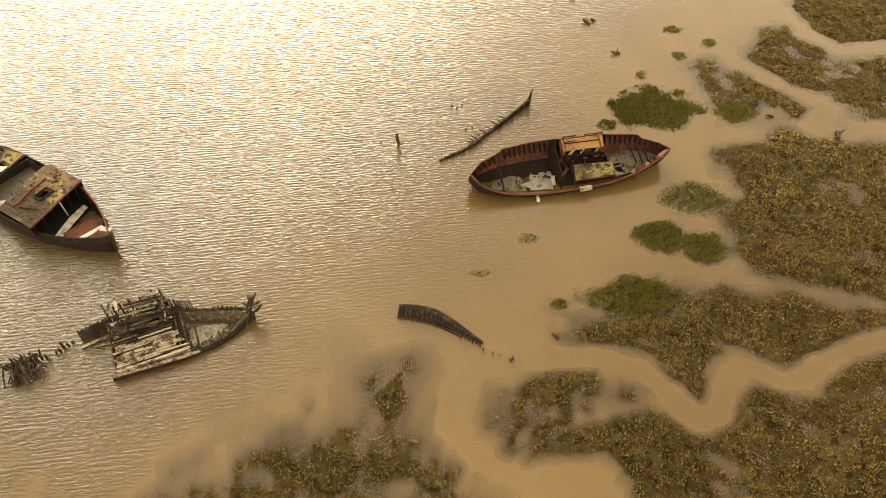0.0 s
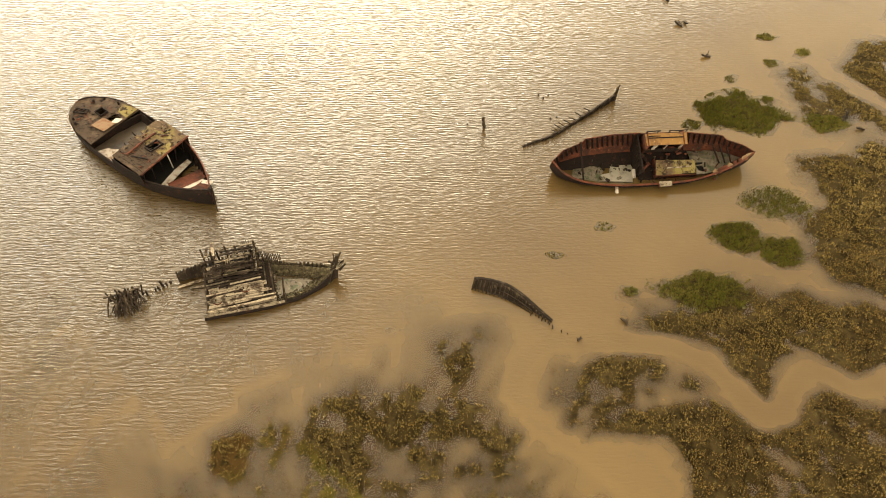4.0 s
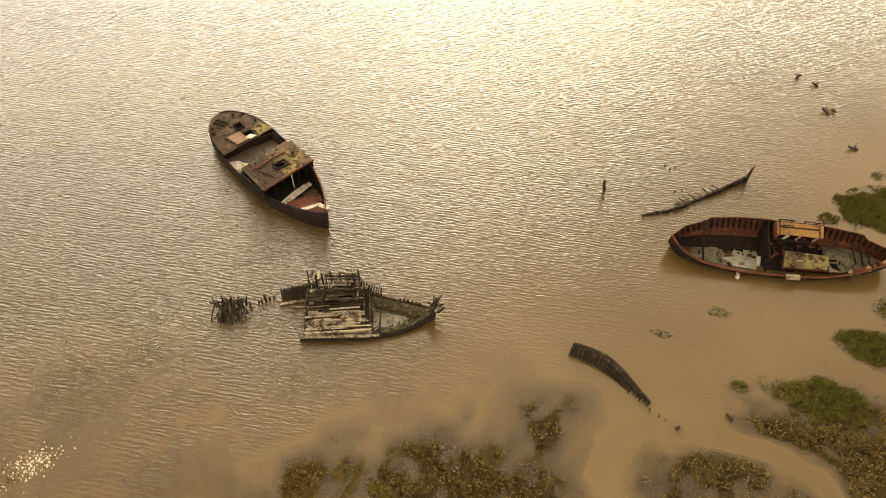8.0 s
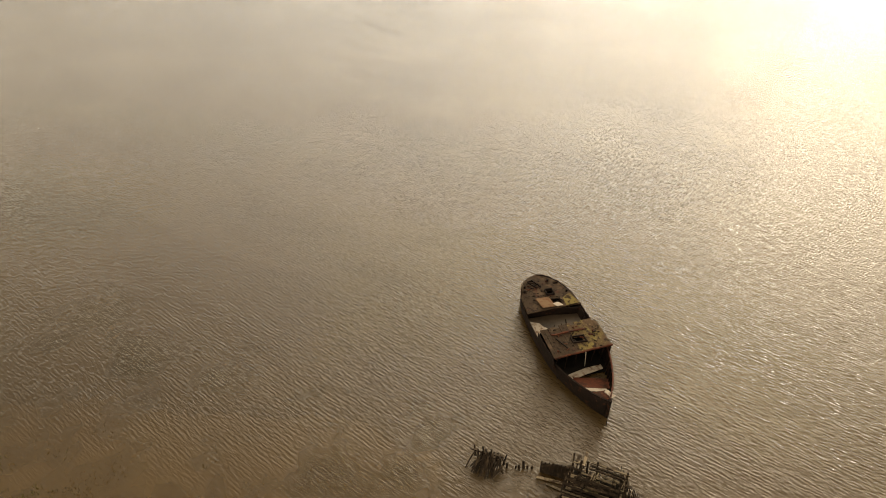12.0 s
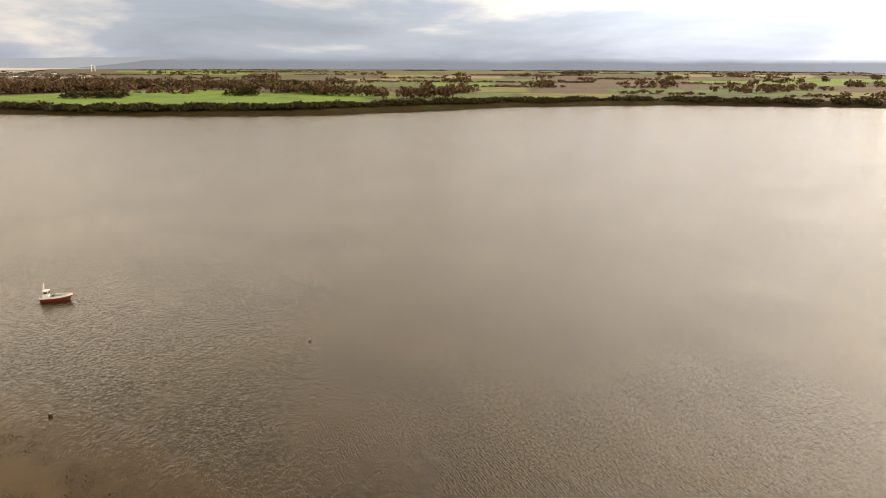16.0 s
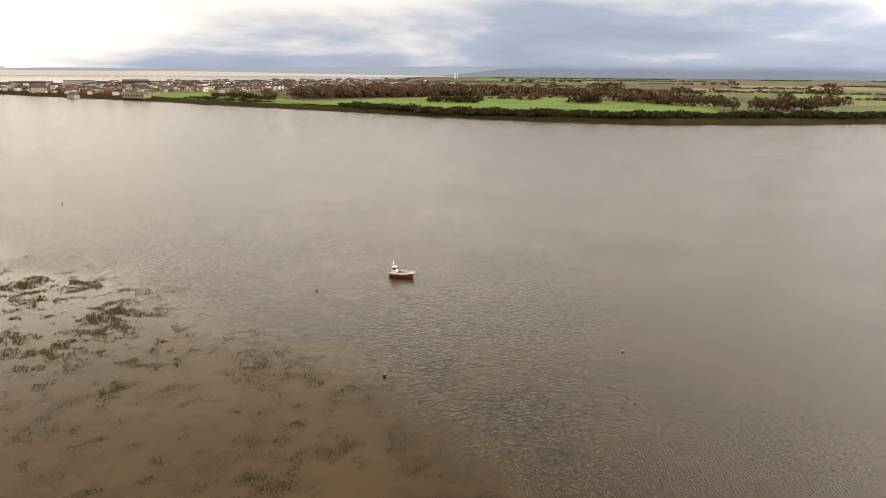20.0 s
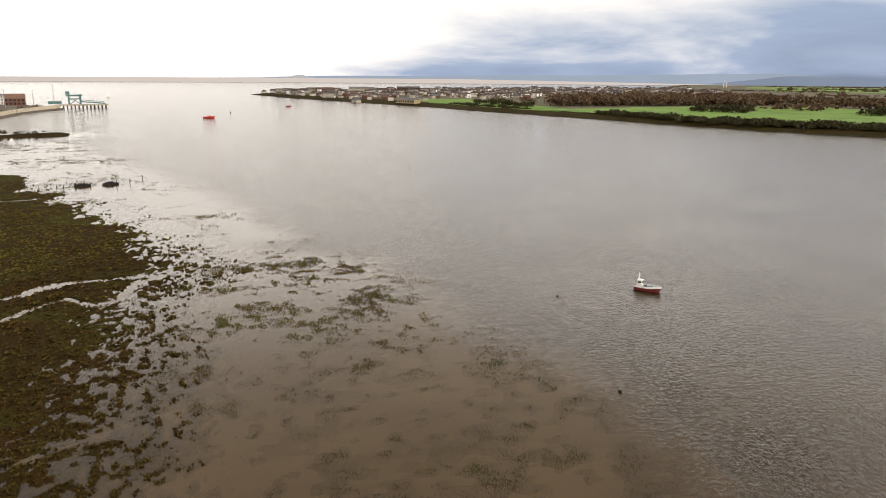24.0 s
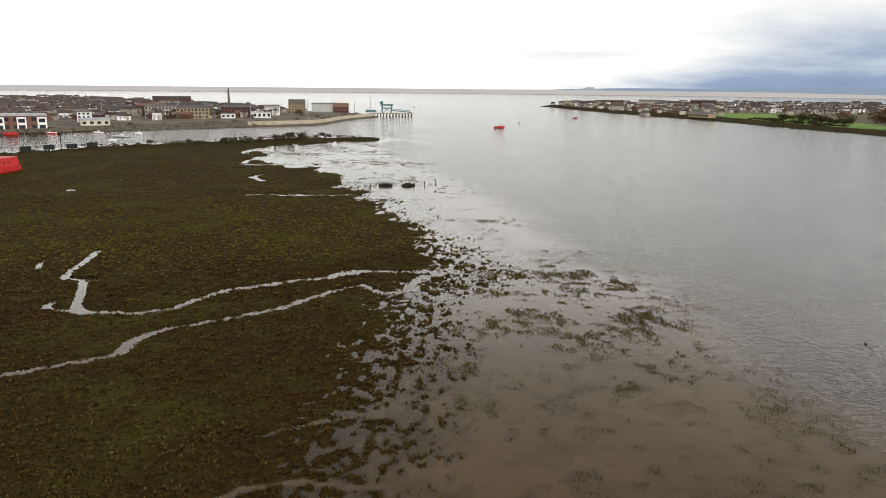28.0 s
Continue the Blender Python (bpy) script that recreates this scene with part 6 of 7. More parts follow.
def fishing_boat(name, m, L, B, free, hull_m, top_m, deck_m, label, group, wheel_at=0.75, gantry=True):
    t = thing(name, m, label, "boat", group)
    _, pts = hull("hull", L, B, free, hull_m, t, 0.35)
    out = [(x, b * 0.96) for x, b, z in pts] + [(x, -b * 0.96) for x, b, z in reversed(pts[1:])]
    part("deck", plate(out, free * 0.9, 0.05, (), 1.0), deck_m, t)
    for s in (1, -1):
        part("bulwark", shell([(x, s * b, z + 0.28) for x, b, z in pts], [(x, s * b, z - 0.12) for x, b, z in pts], 0.06, 20, 2, 0, 0, -s), top_m, t, "white bulwark")
    wx = L * wheel_at
    part("wheelhouse", box((wx, 0, free + 0.7), (L * 0.17, B * 0.55, 1.4), None, 0.06), top_m, t)
    part("wheelhouse_roof", box((wx, 0, free + 1.45), (L * 0.2, B * 0.62, 0.1), None, 0.03), top_m, t)
    part("window", box((wx - L * 0.087, 0, free + 1.05), (0.03, B * 0.46, 0.45)), M["glass"], t)
    for s in (1, -1):
        part("window", box((wx, s * B * 0.278, free + 1.05), (L * 0.12, 0.03, 0.42)), M["glass"], t)
    if gantry:
        for s in (1, -1):
            part("gantry_leg", tube((wx + L * 0.09, s * B * 0.3, free), (wx + L * 0.05, s * B * 0.1, free + 2.6), 0.05, 0.05, 6), top_m, t)
        part("gantry_top", tube((wx + L * 0.05, B * 0.16, free + 2.5), (wx + L * 0.05, -B * 0.16, free + 2.5), 0.05, 0.05, 6), top_m, t)
        part("mast", tube((wx + L * 0.05, 0, free + 1.6), (wx + L * 0.05, 0, free + 3.0), 0.05, 0.03, 6), top_m, t)
    part("hatch", box((L * 0.45, 0, free + 0.12), (L * 0.25, B * 0.42, 0.25), None, 0.04), M["teal"], t)
    part("winch", tube((L * 0.6, -0.35, free + 0.25), (L * 0.6, 0.35, free + 0.25), 0.2, 0.2, 10), M["black"], t)
    return t


d = Vector((98.5 - 95.3, 113.2 - 117.9))
mb = fishing_boat("moored_boat", pose(98.6, 113.1, 0, 0, 0, math.degrees(math.atan2(-d.y, -d.x))), 5.9, 2.1, 0.75, M["maroon"], M["white"], M["teal"], "small moored fishing boat with maroon hull and white wheelhouse", "boats", 0.8)
part("mooring_line", tube((5.8, 0, 0.7), (7.6, 0.6, -0.05), 0.02, 0.02, 5), M["black"], mb)

fishing_boat("red_ferry", pose(67.5, 788, 0, 0, 0, 175), 12.5, 4.2, 1.5, M["red"], M["red"], M["steel"], "bright red harbour launch with dark cabin under way", "boats", 0.45, True)
fishing_boat("red_ferry", pose(189, 1050, 0, 0, 0, 15), 8.0, 2.8, 0.9, M["maroon"], M["red"], M["steel"], "small red workboat far off by the headland", "boats", 0.7, False)
fishing_boat("quay_boat", pose(-378, 604, 0, 0, 0, 30), 12, 4, 1.6, M["red"], M["red"], M["steel"], "red trawler lying at the quay", "boats", 0.7)
fishing_boat("quay_boat", pose(-352, 624, 0, 0, 0, 35), 9, 3, 1.1, M["red"], M["white"], M["steel"], "red and white fishing boat by the quay", "boats", 0.3)
fishing_boat("quay_boat", pose(-318, 640, 0, 0, 0, 20), 9, 3, 1.0, M["white"], M["white"], M["steel"], "white motor boat lying at the quay", "boats", 0.5)
for x, y, L, a in ((-280, 597, 12, 10), (-260, 561, 7, 200), (-281, 640, 7, 20)):
    fishing_boat("channel_boat", pose(x, y, 0, 0, 0, a), L, L * 0.3, 0.7, M["white"] if L < 10 else M["teal"], M["white"], M["steel"], "small boat moored in the side channel", "boats", 0.6, False)


def yacht(x, y, s, a, sails):
    t = thing("yacht", pose(x, y, 0, 0, 0, a), "white sailing yacht on the estuary", "sailing boat", "yachts")
    hull("hull", 9 * s, 2.8 * s, 0.9 * s, M["white"], t)
    part("mast", tube((3.8 * s, 0, 0.8 * s), (3.8 * s, 0, 12.5 * s), 0.12 * s, 0.08 * s, 6), M["white"], t)
    part("cabin", box((4.6 * s, 0, 1.15 * s), (3 * s, 1.6 * s, 0.5 * s), None, 0.08), M["white"], t)
    if sails:
        bm = bmesh.new()
        vs = [bm.verts.new(p) for p in ((4 * s, 0.05, 2 * s), (8.2 * s, 0.7 * s, 2.1 * s), (3.9 * s, 0.05, 12 * s))]
        ws = [bm.verts.new(v.co + Vector((0, -0.06, 0))) for v in vs]
        bm.faces.new(vs)
        bm.faces.new(ws[::-1])
        for i in range(3):
            bm.faces.new((vs[i], vs[(i + 1) % 3], ws[(i + 1) % 3], ws[i]))
        part("mainsail", bm, M["sail"], t)


yacht(-70, 1560, 1.0, 40, True)
yacht(-88, 1450, 1.0, 70, False)


def buoy(x, y, r, mat, label):
    t = thing("mooring_buoy", pose(x, y, 0), label, "buoy", "buoys")
    bm = bmesh.new()
    bmesh.ops.create_uvsphere(bm, u_segments=14, v_segments=10, radius=r, matrix=Matrix.Translation((0, 0, r * 0.45)) @ Matrix.Diagonal((1, 1, 0.85, 1)))
    part("float", bm, mat, t, "", True)
    part("ring", tube((0, 0, r * 1.2), (0, 0, r * 1.55), 0.06, 0.06, 8), M["steel"], t)
    part("band", tube((0, 0, r * 0.3), (0, 0, r * 0.5), r * 1.01, r * 1.01, 14), M["black"], t)


buoy(60.5, 76.1, 0.30, M["black"], "black round mooring buoy in open water")
buoy(96.3, 57.2, 0.26, M["steel"], "weathered grey mooring buoy in open water")
buoy(76.5, 119.3, 0.24, M["black"], "dark mooring buoy near the moored boat")
buoy(95, 900, 0.9, M["black"], "small dark channel buoy far up the estuary")
buoy(120, 330, 0.35, M["steel"], "pale float drifting in midstream")
buoy(66, 262, 0.3, M["steel"], "pale float drifting in midstream")


# far blackened wreck on the flats
def far_wreck():
    w = thing("mud_wreck", pose(0, 0, 0), "black skeleton of a wreck on the wet flats", "shipwreck", "wrecks")
    g = random.Random(5)
    for x0, x1, y0, hgt, n in ((-29.5, -23.5, 317, 1.7, 16), (-19, -13.2, 318, 1.2, 10)):
        line = [(x0, y0, 0.9), ((x0 + x1) / 2, y0 + 0.8, 1.4), (x1, y0 + 1.2, 0.4)]
        part("side_planking", shell(line, [(x, y, -0.4) for x, y, z in line], 0.3, 14, 2, 0.25), M["black"], w)
        for i in range(n):
            p = resample(line, n)[i]
            part("frame", beam((p.x, p.y, -0.3), (p.x + g.uniform(-.3, .3), p.y + g.uniform(-.5, .5), hgt * g.uniform(0.4, 1.1)), 0.28, 0.28, 0.7), M["black"], w)
    for x, y, h in ((-33.1, 313, 1.6), (-14, 317, 2.4), (-9.0, 322, 2.0), (-4, 330, 1.6), (-36, 316, 0.9)):
        part("stake", beam((x, y, -0.3), (x + 0.2, y, h), 0.25), M["black"], w)


far_wreck()

# foam gathered in the slack water
M["foam"] = material("foam", (0.30, 0.25, 0.18), 0.9)


def foam():
    g = np.random.default_rng(9)
    n = 330
    k = np.abs(g.normal(0, 1, n))
    x = 33.0 + g.normal(0, 0.55, n) - 0.4 * k
    y = 5.2 + g.normal(0, 1.1, n)
    r = 0.015 + 0.05 * g.random(n) ** 2
    a = np.linspace(0, 2 * np.pi, 7)[:-1]
    vx = (x[:, None] + r[:, None] * np.cos(a) * 1.3).ravel()
    vy = (y[:, None] + r[:, None] * np.sin(a)).ravel()
    me = sheet("foam", vx, vy, np.full(len(vx), 0.012), np.arange(n * 6).reshape(n, 6), [M["foam"]], None, False)
    tagged(new("foam", me), "scattered cream foam flecks on slack brown water", "foam", kind="stuff")


foam()

# ---- the far shores ----
FIELD_COLS = {"bright": (0.100, 0.185, 0.018), "green": (0.072, 0.115, 0.022), "yellowgreen": (0.145, 0.145, 0.038), "straw": (0.20, 0.165, 0.080), "plough": (0.10, 0.065, 0.045), "brown": (0.075, 0.055, 0.03)}
for k, c in FIELD_COLS.items():
    M["f_" + k] = material("field_" + k, c, 0.95, spots=[(tuple(v * 0.7 for v in c), 0.02, 0.45, 0.62, 5), (tuple(v * 1.25 for v in c), 0.07, 0.55, 0.7, 3)])


def field(poly, mat, label, cell=9.0, lift=0.22):
    xs, ys = [p[0] for p in poly], [p[1] for p in poly]
    cell = max(cell, (max(xs) - min(xs)) / 90, (max(ys) - min(ys)) / 90)
    gx, gy = np.arange(min(xs), max(xs) + cell, cell), np.arange(min(ys), max(ys) + cell, cell)
    X, Y = np.meshgrid(gx, gy, indexing="ij")
    Z = ground_height(X.ravel(), Y.ravel()) + lift
    ny = len(gy)
    i, j = np.meshgrid(np.arange(len(gx) - 1), np.arange(ny - 1), indexing="ij")
    i, j = i.ravel(), j.ravel()
    ins = inside(gx[i] + cell / 2, gy[j] + cell / 2, poly)
    i, j = i[ins], j[ins]
    if len(i) == 0:
        return
    q = np.stack([i * ny + j, (i + 1) * ny + j, (i + 1) * ny + j + 1, i * ny + j + 1], 1)
    used, inv = np.unique(q, return_inverse=True)
    me = sheet("field", X.ravel()[used], Y.ravel()[used], Z[used], inv.reshape(q.shape), [mat])
    tagged(new("field", me), label, "field", kind="structure")


field([(436, 1240), (550, 1226), (545, 1038), (530, 892), (525, 800), (470, 760), (452, 830), (440, 930), (425, 1080)], M["f_bright"], "bright green grass running along the far shore")
field([(470, 800), (520, 800), (590, 815), (746, 828), (841, 797), (922, 746), (901, 652), (820, 529), (795, 456), (770, 372), (724, 345), (640, 392), (570, 455), (548, 520), (520, 600), (490, 690)], M["f_bright"], "bright green links grass along the far shore", 9.0, 0.8)


def patchwork():
    g = random.Random(21)
    rings = [880, 1080, 1330, 1650, 2050, 2600, 3300, 4100, 4850]
    names = ["green", "yellowgreen", "straw", "plough", "brown", "brown", "green", "plough", "bright", "bright"]
    for a, b in zip(rings, rings[1:]):
        az = 33.0 + g.uniform(0, 4)
        while az < 112:
            w = g.uniform(4, 13) * (1 if a > 1300 else 1.1)
            lo, hi = az + 0.25, az + w - 0.25
            az += w
            poly = []
            for t in (0, 0.5, 1):
                s = radians(lo + (hi - lo) * t)
                poly.append((b * 0.985 * math.sin(s), b * 0.985 * math.cos(s)))
            for t in (1, 0.5, 0):
                s = radians(lo + (hi - lo) * t)
                poly.append((a * 1.012 * math.sin(s), a * 1.012 * math.cos(s)))
            c = (sum(p[0] for p in poly) / 6, sum(p[1] for p in poly) / 6)
            if min(signed(np.array([p[0] for p in poly]), np.array([p[1] for p in poly]), EAST)) < 30 or g.random() < 0.1:
                continue
            if a < 1300 and az < 52:
                continue
            k = g.choice(names)
            field(poly, M["f_" + k], {"bright": "bright green winter pasture beyond the shore", "green": "dull green pasture beyond the shore", "yellowgreen": "pale yellow-green grass field inland", "straw": "straw-coloured stubble field inland", "plough": "brown ploughed field inland", "brown": "dark rough ground inland"}[k], 16.0)


patchwork()

M["wood_bare"] = grass_material("bare_winter_twigs", [(0.075, 0.046, 0.032), (0.115, 0.070, 0.043), (0.090, 0.062, 0.038), (0.125, 0.085, 0.050)])
M["evergreen"] = grass_material("dark_evergreen", [(0.028, 0.025, 0.012), (0.050, 0.043, 0.020), (0.034, 0.033, 0.015), (0.060, 0.050, 0.024)])


def grove(name, spots, mat, label, leaves=46, seed=1):
    """Trees as crowns of many small leaf pieces on stems: spots of (x, y, radius, height)."""
    g = np.random.default_rng(seed)
    V, F = [], []
    base = 0
    x, y = np.array([s[0] for s in spots]), np.array([s[1] for s in spots])
    zg = ground_height(x, y)
    for (cx, cy, r, h), z0 in zip(spots, zg):
        lobes = g.normal(0, 0.45, (5, 3)) * (r, r, h * 0.22) + (0, 0, h * 0.58)
        c = lobes[g.integers(0, 5, leaves)] + g.normal(0, 1, (leaves, 3)) * (r * 0.38, r * 0.38, h * 0.17)
        c[:, 2] = np.clip(c[:, 2], 0.08 * h, h)
        s = r * (0.16 + 0.2 * g.random(leaves)) * min(1.0, math.sqrt(60 / leaves) * 1.05)
        d1, d2 = g.normal(0, 1, (leaves, 3)), g.normal(0, 1, (leaves, 3))
        d1 /= np.linalg.norm(d1, axis=1)[:, None]
        d2 /= np.linalg.norm(d2, axis=1)[:, None]
        o = np.array([cx, cy, z0])
        p = np.stack([c + d1 * s[:, None], c + d2 * s[:, None], c - d1 * s[:, None], c - d2 * s[:, None]], 1) + o
        t = 0.05 * r
        stem = np.array([[-t, 0, -0.3], [t, 0, -0.3], [t * 0.4, 0, h * 0.7], [-t * 0.4, 0, h * 0.7], [0, -t, -0.3], [0, t, -0.3], [0, t * 0.4, h * 0.7], [0, -t * 0.4, h * 0.7]]) + o
        V.append(p.reshape(-1, 3))
        V.append(stem)
        k = leaves * 4 + 8
        F.append(np.arange(base, base + k).reshape(-1, 4))
        base += k
    v = np.concatenate(V)
    me = sheet(name, v[:, 0], v[:, 1], v[:, 2], np.concatenate(F), [mat], None, False)
    return tagged(new(name, me), label, "trees", kind="stuff")


def scatter_line(pts, n, jitter, rmin, rmax, hk, seed):
    g = random.Random(seed)
    out = []
    line = resample([(p[0], p[1], 0) for p in pts], n)
    for p in line:
        r = g.uniform(rmin, rmax)
        out.append((p.x + g.gauss(0, jitter), p.y + g.gauss(0, jitter), r, r * hk * g.uniform(0.8, 1.2)))
    return out


def plant_far():
    g = random.Random(77)
    # dark scrub along the shore
    sc = scatter_line([(500, 700), (505, 600), (515, 520), (540, 470)], 130, 6, 3, 6.5, 0.8, 1)
    sc += scatter_line([(545, 455), (575, 395), (620, 350), (700, 285), (770, 240)], 170, 6, 3, 7, 0.85, 2)
    sc += scatter_line([(770, 240), (850, 140), (915, 30), (925, -90), (945, -190)], 150, 10, 3, 7, 0.8, 3)
    sc += scatter_line([(440, 1000), (448, 900), (462, 830)], 34, 5, 2.5, 5, 0.8, 4)
    grove("shore_scrub", sc, M["evergreen"], "dark evergreen scrub along the far bank", 95, 2)
    # brown wood behind the links
    wd = []
    for i in range(480):
        t = g.random()
        p = Vector((545, 900, 0)).lerp(Vector((930, 830, 0)), t)
        k = g.random() ** 1.3 * 260
        r = g.uniform(6, 10)
        wd.append((p.x + k * 0.62 + g.gauss(0, 6), p.y + k * 0.78 + g.gauss(0, 6), r, r * g.uniform(1.3, 1.9)))
    for pts, n in (([(940, 740), (960, 660)], 22), ([(900, 560), (870, 480), (830, 400)], 30)):
        wd += scatter_line(pts, n, 12, 6, 10, 1.5, n)
    wd += scatter_line([(800, 340), (840, 330), (850, 300)], 16, 8, 7, 11, 1.5, 8)
    grove("bare_woodland", wd, M["wood_bare"], "brown leafless woodland behind the links", 90, 3)
    # single evergreens and hedgerow trees
    ev = scatter_line([(640, 700), (655, 672), (668, 645)], 16, 5, 5, 8, 1.3, 9)
    ev += scatter_line([(770, 565), (792, 548)], 5, 3, 7, 9, 1.2, 10)
    ev += scatter_line([(960, 840), (1080, 780), (1180, 720)], 50, 8, 5, 8, 1.4, 11)
    ev += scatter_line([(480, 1010), (490, 930), (500, 880)], 26, 5, 4, 7, 1.4, 12)
    grove("evergreen_trees", ev, M["evergreen"], "dark evergreen trees in the far fields", 140, 4)
    hd = []
    for ring in (1080, 1330, 1650, 2050, 2600, 3300, 4100):
        a = 36.0
        while a < 112:
            w = g.uniform(3, 9)
            if g.random() < 0.5:
                n = int(w * ring * 0.0175 / 13)
                for i in range(max(n, 2)):
                    s = radians(a + w * i / max(n, 2))
                    rr = ring * (1 + g.gauss(0, 0.006))
                    r = g.uniform(3, 6.5) * (1 + ring / 6000)
                    hd.append((rr * math.sin(s), rr * math.cos(s), r, r * g.uniform(0.45, 0.9)))
            a += w
    hd = [h for h in hd if signed(np.array([h[0]]), np.array([h[1]]), EAST)[0] > 40]
    for i in range(50):
        s, rr = radians(g.uniform(38, 110)), g.uniform(1000, 3000)
        x, y = rr * math.sin(s), rr * math.cos(s)
        if signed(np.array([x]), np.array([y]), EAST)[0] > 60:
            n = g.randint(3, 9)
            for j in range(n):
                r = g.uniform(6, 12)
                hd.append((x + g.gauss(0, 25), y + g.gauss(0, 25), r, r * g.uniform(0.9, 1.6)))
    grove("hedgerows", hd, M["wood_bare"], "brown winter hedgerows and copses between the fields", 44, 5)
    tn = []
    for i in range(330):
        s, rr = radians(g.uniform(9, 44)), g.uniform(1150, 2500)
        x, y = rr * math.sin(s), rr * math.cos(s)
        if signed(np.array([x]), np.array([y]), EAST)[0] > 15 and not (x < 560 and y < 1230):
            r = g.uniform(4, 8)
            tn.append((x, y, r, r * g.uniform(0.9, 1.3)))
    grove("village_trees", tn, M["wood_bare"], "bare garden trees among the village houses", 24, 6)
    # bushes on the spit and at the town
    sp = [(x, y, r, r * 1.1) for x, y, r in ((-186, 515, 4), (-182, 521, 3.5), (-167, 534, 4.5), (-161, 540, 4), (-152, 547, 5), (-145, 554, 3), (-134, 567, 5), (-126, 575, 6), (-116, 586, 5), (-101, 596, 4))]
    sp += scatter_line([(-240, 484), (-205, 520), (-154, 562), (-109, 594), (-70, 598)], 60, 4, 1.2, 2.6, 0.7, 30)
    grove("spit_bushes", sp, M["evergreen"], "low dark bushes along the grassy spit", 40, 7)
    tb = scatter_line([(-330, 690), (-236, 770), (-160, 840), (-150, 930), (-125, 1040)], 40, 8, 1.5, 4, 0.9, 31)
    for i in range(120):
        s, rr = radians(g.uniform(-34, -8)), g.uniform(850, 1700)
        x, y = rr * math.sin(s), rr * math.cos(s)
        if signed(np.array([x]), np.array([y]), TOWN)[0] > 60:
            r = g.uniform(4, 8)
            tb.append((x, y, r, r * 1.2))
    grove("town_trees", tb, M["wood_bare"], "bare trees between the town roofs", 30, 8)


plant_far()

# hills, and the sea's last miles, on upright glowing sheets
def backdrop(name, ridge, z0, r, mat, label):
    bm = bmesh.new()
    prev = None
    n = 160
    a0, a1 = ridge[0][0], ridge[-1][0]
    for i in range(n + 1):
        a = a0 + (a1 - a0) * i / n
        for p, q in zip(ridge, ridge[1:]):
            if p[0] <= a <= q[0]:
                e = p[1] + (q[1] - p[1]) * (a - p[0]) / (q[0] - p[0])
        e += 0.05 * noise.noise(Vector((a * 0.6, r * 0.01, 0))) * (e > 0.05)
        s = radians(a)
        v = (bm.verts.new((r * math.sin(s), r * math.cos(s), z0)), bm.verts.new((r * math.sin(s), r * math.cos(s), 46 + r * math.tan(radians(e)))))
        if prev:
            bm.faces.new((prev[0], v[0], v[1], prev[1]))
        prev = v
    ob = part(name, bm, mat, None)
    tagged(ob, label, "backdrop", kind="structure")


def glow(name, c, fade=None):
    """A far surface that emits its own light, haze put into its colour; fade: the heights between which it is lost in
    cloud.
    """
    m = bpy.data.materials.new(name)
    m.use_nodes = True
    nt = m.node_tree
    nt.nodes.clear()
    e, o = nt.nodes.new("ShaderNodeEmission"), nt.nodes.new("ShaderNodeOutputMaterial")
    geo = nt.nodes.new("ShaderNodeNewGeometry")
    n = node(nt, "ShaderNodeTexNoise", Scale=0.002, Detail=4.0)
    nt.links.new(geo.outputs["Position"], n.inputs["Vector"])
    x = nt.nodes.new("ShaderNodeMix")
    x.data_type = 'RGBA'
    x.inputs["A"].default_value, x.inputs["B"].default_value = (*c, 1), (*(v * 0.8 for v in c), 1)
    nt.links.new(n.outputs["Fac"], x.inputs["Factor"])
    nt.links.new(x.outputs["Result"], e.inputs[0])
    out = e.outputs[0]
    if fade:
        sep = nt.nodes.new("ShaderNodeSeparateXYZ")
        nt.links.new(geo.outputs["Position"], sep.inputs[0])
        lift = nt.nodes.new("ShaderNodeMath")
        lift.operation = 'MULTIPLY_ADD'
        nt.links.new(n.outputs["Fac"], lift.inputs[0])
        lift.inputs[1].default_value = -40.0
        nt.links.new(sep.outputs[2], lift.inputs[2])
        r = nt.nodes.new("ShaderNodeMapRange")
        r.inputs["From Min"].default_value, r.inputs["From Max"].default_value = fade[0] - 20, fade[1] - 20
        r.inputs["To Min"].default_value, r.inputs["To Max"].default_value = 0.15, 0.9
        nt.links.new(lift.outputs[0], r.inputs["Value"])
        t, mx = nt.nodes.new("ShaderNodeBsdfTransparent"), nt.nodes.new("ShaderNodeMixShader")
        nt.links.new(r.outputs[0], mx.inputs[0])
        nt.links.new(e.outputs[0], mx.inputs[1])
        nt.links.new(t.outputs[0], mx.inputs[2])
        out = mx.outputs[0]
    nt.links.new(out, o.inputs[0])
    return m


# distance haze is painted into the colours of these self-lit sheets
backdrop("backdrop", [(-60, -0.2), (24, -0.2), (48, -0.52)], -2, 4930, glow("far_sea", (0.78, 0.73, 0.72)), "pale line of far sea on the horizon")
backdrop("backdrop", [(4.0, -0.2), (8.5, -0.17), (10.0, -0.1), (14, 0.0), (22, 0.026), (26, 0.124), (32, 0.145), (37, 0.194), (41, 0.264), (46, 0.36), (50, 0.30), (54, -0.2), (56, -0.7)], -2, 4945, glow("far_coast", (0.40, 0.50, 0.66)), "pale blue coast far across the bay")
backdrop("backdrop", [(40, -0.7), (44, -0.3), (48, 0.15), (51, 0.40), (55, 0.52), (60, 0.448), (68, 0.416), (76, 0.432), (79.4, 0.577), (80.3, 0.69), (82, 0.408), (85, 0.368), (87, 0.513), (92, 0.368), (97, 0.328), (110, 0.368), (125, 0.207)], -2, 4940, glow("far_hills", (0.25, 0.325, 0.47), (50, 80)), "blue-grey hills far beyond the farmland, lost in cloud")
